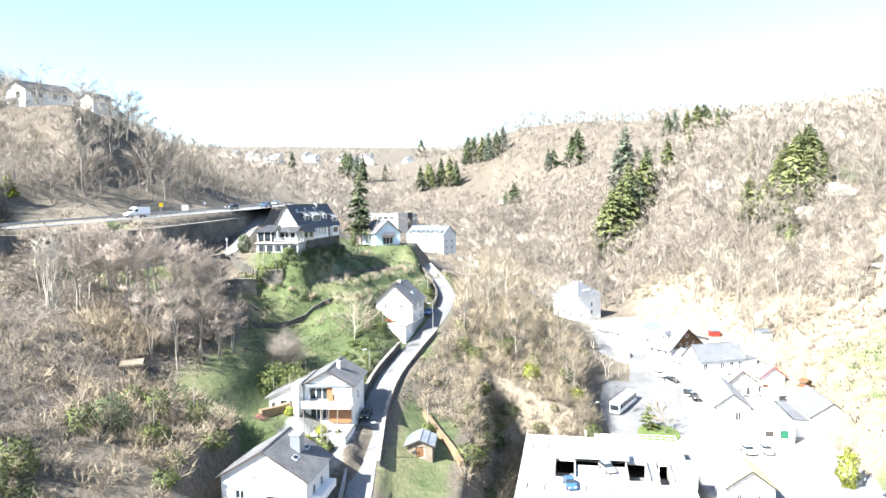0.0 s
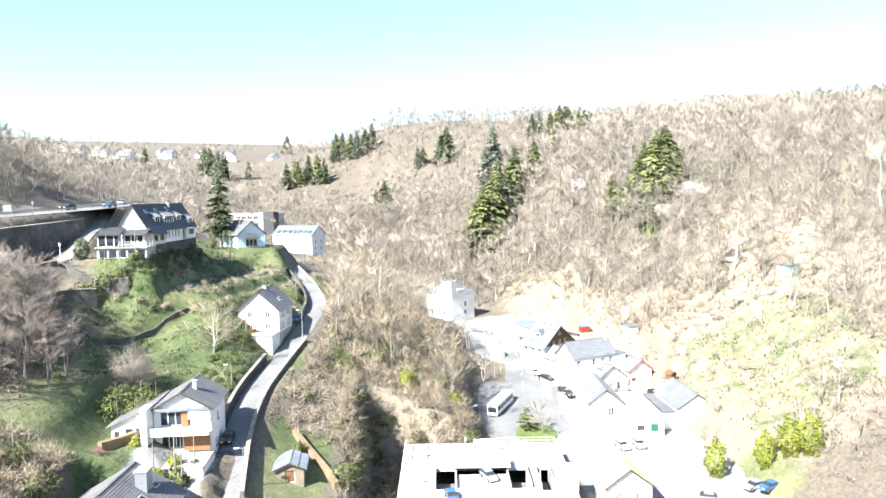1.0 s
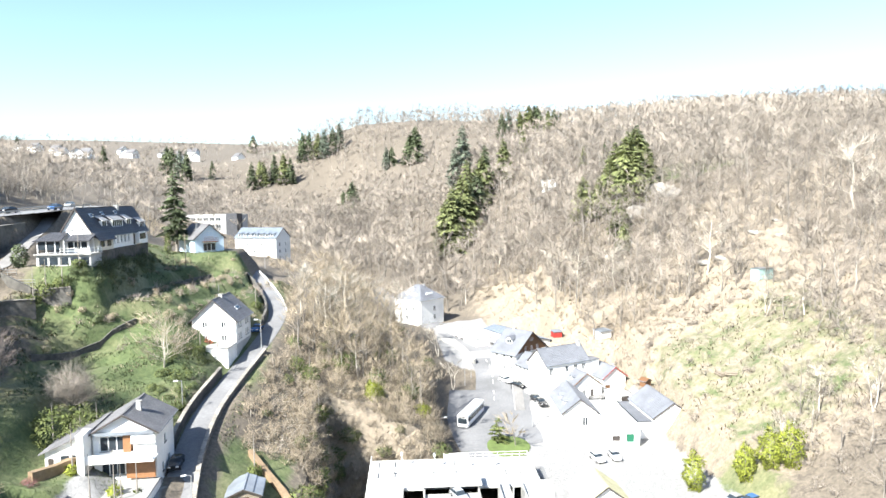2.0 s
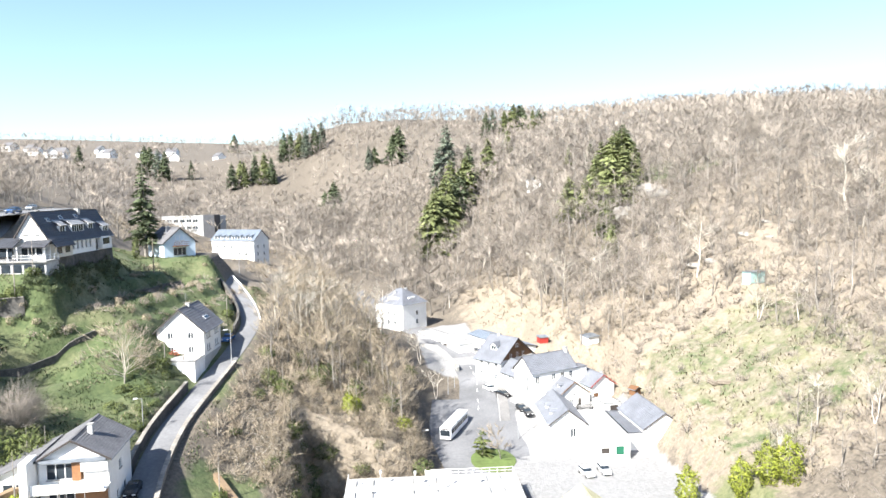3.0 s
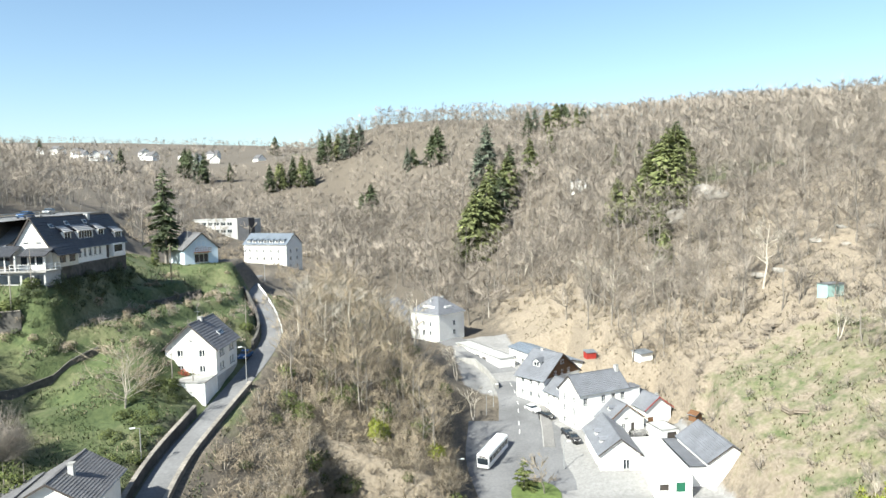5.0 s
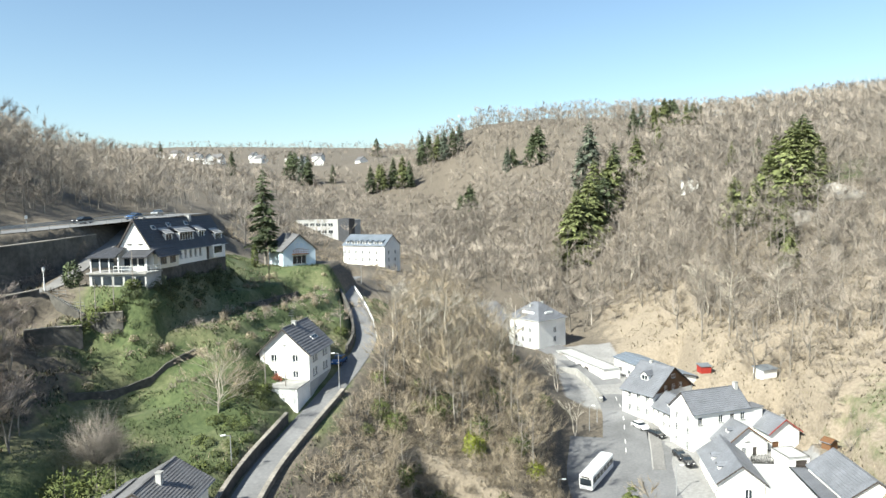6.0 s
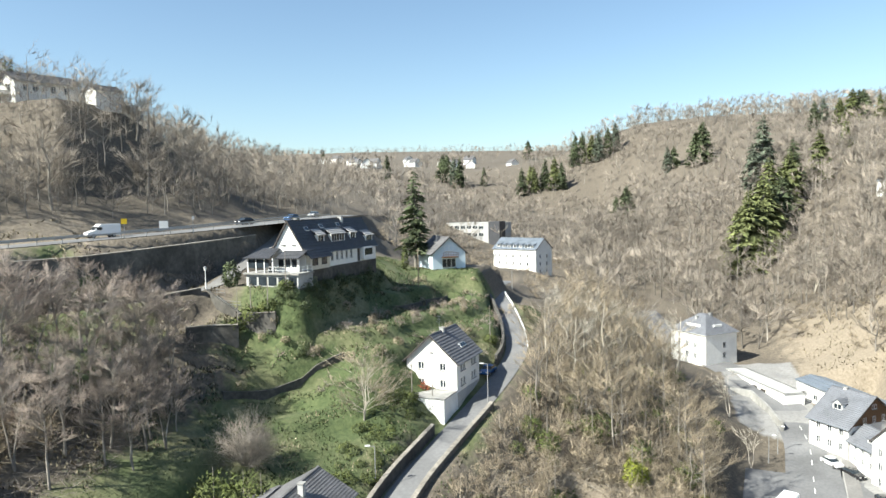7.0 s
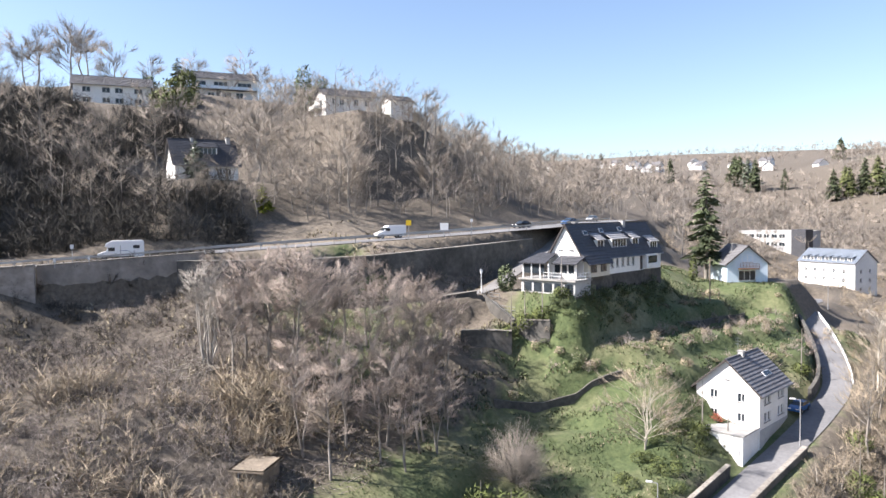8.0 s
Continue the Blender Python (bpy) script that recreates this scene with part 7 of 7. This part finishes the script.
p, a = heading(HIGHWAY, 106)
o = offset_line(HIGHWAY, 2.0, 104, 109)[0]
van(o.x, o.y, o.z + 0.02, a, "white motorhome with an overcab driving on the main road", 6.4, 2.9, True)
p, a = heading(HIGHWAY, 147)
o = offset_line(HIGHWAY, -2.2, 145.5, 151)[0]
van(o.x, o.y, o.z + 0.02, a, "white delivery van on the main road")
for y, off, pt, lb in ((176, -2.2, PAINT_K, "dark car on the main road"), (187, 2.2, PAINT_B, "blue car on the main road"), (206, -2.2, PAINT_S, "silver car on the main road")):
    p, a = heading(HIGHWAY, y)
    o = offset_line(HIGHWAY, off, y - 2, y + 3)[0]
    car(o.x, o.y, o.z + 0.02, a, pt, lb)
car(-25.9, 163.0, 2.25, -8, PAINT_B, "blue car parked beside the white house", 4.2)
car(-29.4, 113.5, -7.6, 4, PAINT_K, "black car parked in the shade beside the lane", 4.0)
for x, y, r, pt, lb in ((39.0, 176.4, 8, PAINT_K, "black car parked before the village houses"), (38.4, 179.2, 8, PAINT_K, "black car parked before the village houses"), (36.2, 189.6, 30, PAINT_K, "dark car parked at the kerb"), (33.4, 193.0, 28, PAINT_W, "white car parked at the kerb"), (61.5, 121.2, -70, PAINT_B, "dark blue car in the car park"), (60.2, 124.0, -70, PAINT_S, "silver car in the car park"), (50.6, 120.2, 70, PAINT_S, "silver car in the car park"), (43.2, 146.2, 10, PAINT_W, "white car before the annexe"), (47.0, 146.8, 0, PAINT_W, "white car before the annexe")):
    car(x, y, gz(x, y) + 0.1, r, pt, lb)
q = pd.matrix_world @ Vector((0.6, 16.0, 4.92))
car(q.x, q.y, q.z, 20, PAINT_S, "grey car on the parking deck")
q = pd.matrix_world @ Vector((-6, 8.0, 4.92))
car(q.x, q.y, q.z, 10, PAINT_B, "blue car on the parking deck")

bus = new("bus")
bus.matrix_world = pose(21.2, 172.2, -22.35, 3.0, 0, -28)
tagged(bus, "white city bus parked at the turning place", "bus")
bm = boxes((-1.27, 1.27, -5.8, 5.8, 0.35, 3.05))
bmesh.ops.bevel(bm, geom=[e for e in bm.edges if e.verts[0].co.z > 1 or e.verts[1].co.z > 1], offset=0.14, segments=2, affect="EDGES")
part("body", bm, PAINT_W, bus)
part("windscreen", boxes((-1.1, 1.1, -5.83, -5.79, 1.1, 2.4)), GLASS, bus)
part("destination_display", boxes((-0.8, 0.8, -5.84, -5.8, 2.5, 2.8)), FRAMED, bus)
for sx in (-1, 1):
    for k in range(6):
        part("side_window", boxes((sx * 1.27 - 0.02, sx * 1.27 + 0.02, -5.2 + k * 1.8, -3.6 + k * 1.8, 1.3, 2.4)), GLASS, bus)
    part("headlight", boxes((sx * 0.95 - 0.2, sx * 0.95 + 0.2, -5.83, -5.79, 0.6, 0.85)), FRAMEW, bus)
part("roof_unit", boxes((-0.8, 0.8, 0.5, 3.4, 3.05, 3.25)), FRAMEW, bus)
wheel_parts(bus, (-1.1, 1.1), (-3.3, 2.9), 0.48, 0.3)

# ---- village small things ----
isl = bmesh.new()
ring = [(4.6 * math.cos(k * math.tau / 20) + 27.0, 4.6 * 1.15 * math.sin(k * math.tau / 20) + 156.2) for k in range(20)]
zi = -23.25
top = [isl.verts.new((x, y, zi + 0.12 + (y - 156) * 0.06)) for x, y in ring]
low = [isl.verts.new((x, y, zi - 0.5 + (y - 156) * 0.06)) for x, y in ring]
isl.faces.new(top)
for k in range(20):
    isl.faces.new((low[k], low[(k + 1) % 20], top[(k + 1) % 20], top[k]))
tagged(part("traffic_island", isl, mat("island_lawn", (0.11, 0.15, 0.04), (0.07, 0.10, 0.025), 1.5, 0.95, spots=0.25, spot_scale=0.3)), "grassy traffic island on the turning place", "traffic island", kind="structure")
kb = offset_line(STREET, 5.0, 176, 214)
wall_along("kerb_village", kb, 0.2, 0.12, 0.4, KERB, "pale kerb along the village street")
tagged(ribbon("pavement_village", STREET, spread(5.1, 7.4, 2), 0.1, PAVING, 176, 206, 0.4), "pale paved pavement before the houses", "pavement", kind="structure")
wall_along("kerb_forecourt", offset_line(STREET, 11.6, 138, 172), 0.2, 0.12, 0.4, KERB, "pale kerb before the annexe")
tagged(ribbon("yard", STREET, spread(11.7, 21, 4), 0.03, PAVING, 138, 156, 0.3), "pale paved yard before the annexe", "pavement", kind="structure")
for k in range(7):
    i = min(range(len(STREET)), key=lambda j: abs(STREET[j][1] - (182 + k * 5)))
    a, b = Vector(STREET[i]), Vector(STREET[i + 1])
    d = (b - a).normalized()
    bm = bmesh.new()
    beam(bm, a + Vector((0, 0, 0.012)), a + d * 2.0 + Vector((0, 0, 0.012)), 0.14, 0.012)
    tagged(part("lane_mark", bm, MARK), "white dashed line on the village street", "road marking", "lane marks", "structure")
tr = new("trampoline")
tr.matrix_world = pose(52.6, 174.8, gz(52.6, 174.8))
tagged(tr, "round garden trampoline with a dark safety net", "trampoline")
bm = bmesh.new()
cyl(bm, (0, 0, 0.8), (0, 0, 0.86), 1.9, 1.9, 24)
part("mat", bm, RUBBER, tr)
for k in range(8):
    c, s = math.cos(k * math.tau / 8), math.sin(k * math.tau / 8)
    bm = bmesh.new()
    cyl(bm, (2.0 * c, 2.0 * s, 0), (2.0 * c, 2.0 * s, 2.6), 0.03, 0.03, 6)
    part("pole", bm, METAL, tr)
bm = bmesh.new()
for k in range(48):
    a0 = k * math.tau / 48
    beam(bm, (2.0 * math.cos(a0), 2.0 * math.sin(a0), 0.9), (2.0 * math.cos(a0 + 0.13), 2.0 * math.sin(a0 + 0.13), 2.5), 0.03)
    beam(bm, (2.0 * math.cos(a0), 2.0 * math.sin(a0), 0.9), (2.0 * math.cos(a0 - 0.13), 2.0 * math.sin(a0 - 0.13), 2.5), 0.03)
tagged(part("net", bm, RUBBER, tr), kind="stuff")


def rock(rng, x, y, z, sx, sy, sz, rot):
    bm = bmesh.new()
    bmesh.ops.create_icosphere(bm, subdivisions=2, radius=1.0)
    for v in bm.verts:
        k = 1 + 0.28 * noise.noise(v.co * 1.4 + Vector((x, y, 0))) + rng.normal() * 0.06
        v.co = Vector((v.co.x * sx * k, v.co.y * sy * k, v.co.z * sz * k))
    ob = part("rock", bm, ROCK)
    ob.matrix_world = pose(x, y, z, rng.uniform(-15, 15), rng.uniform(-15, 15), rot)
    return tagged(ob, "pale weathered rock outcrop on the slope", "rock", "rock outcrops")


ROCK = mat("pale_rock", (0.32, 0.304, 0.276), (0.176, 0.164, 0.148), 0.9, 0.95, spots=0.3, spot_scale=0.4, bump=0.8)
for x, y, a, b, c in ((101.5, 263, 5.0, 2.4, 3.0), (103, 257, 5.2, 2.2, 2.6), (105, 251.5, 4.6, 2.0, 2.2), (98, 262, 3.2, 2.4, 3.6), (91, 252, 2.8, 2.0, 3.4), (88.6, 252, 1.8, 1.4, 2.0), (93.5, 254, 2.0, 1.2, 1.6), (94, 203, 2.4, 1.0, 0.9), (97, 200, 2.0, 0.9, 0.8), (110, 206, 1.8, 1.0, 0.8), (118, 208, 1.4, 0.9, 0.7), (114, 200, 1.2, 0.8, 0.6), (124, 204, 1.5, 0.9, 0.7)):
    rock(rng, x, y, gz(x, y) + c * 0.2, a, b, c, rng.uniform(-40, -20))
for x, y in ((84.0, 181.5), (86.5, 182.6), (74, 156), (75.6, 154.2), (79, 181.5)):
    root = new("log_pile")
    root.matrix_world = pose(x, y, gz(x, y), 0, 0, rng.uniform(0, 180))
    tagged(root, "stack of grey cut logs on the meadow", "log pile", "log piles")
    for k, (u, v) in enumerate(((-0.4, 0.2), (0, 0.2), (0.4, 0.2), (-0.2, 0.55), (0.2, 0.55))):
        bm = bmesh.new()
        cyl(bm, (-1.3, u, v), (1.3, u, v), 0.2, 0.18, 8)
        part("log", bm, WOOD_G, root)

# ---- far village on the height ----
far_wall, far_roof = WHITE, TILE_G
for x, y, w, l, r in ((-470, 800, 11, 12, 20), (-452, 815, 10, 12, 70), (-430, 780, 10, 14, 40), (-345, 820, 11, 12, 60), (-330, 790, 10, 12, 10), (-318, 770, 11, 11, 80), (-275, 690, 10, 11, 30), (-268, 705, 9, 10, 75), (-270, 800, 11, 12, 15), (-255, 790, 10, 11, 60), (-236, 830, 10, 12, 35), (-203, 765, 11, 12, 50), (-190, 775, 10, 11, 15), (-205, 850, 11, 12, 80), (-290, 860, 10, 12, 40), (-380, 850, 12, 13, 65), (-400, 840, 10, 12, 25), (-150, 820, 10, 12, 40)):
    house("distant_house", "white house with a grey roof on the far height", x, y, gz(x, y), r, w, l, 5.5, 4.2, far_wall, far_roof, step=1.4, wins=rowwins("front", (2.5, w - 2.5), (1.5,), 1.2, 1.4) + rowwins("right", (3, l - 3), (1.5,), 1.2, 1.4))
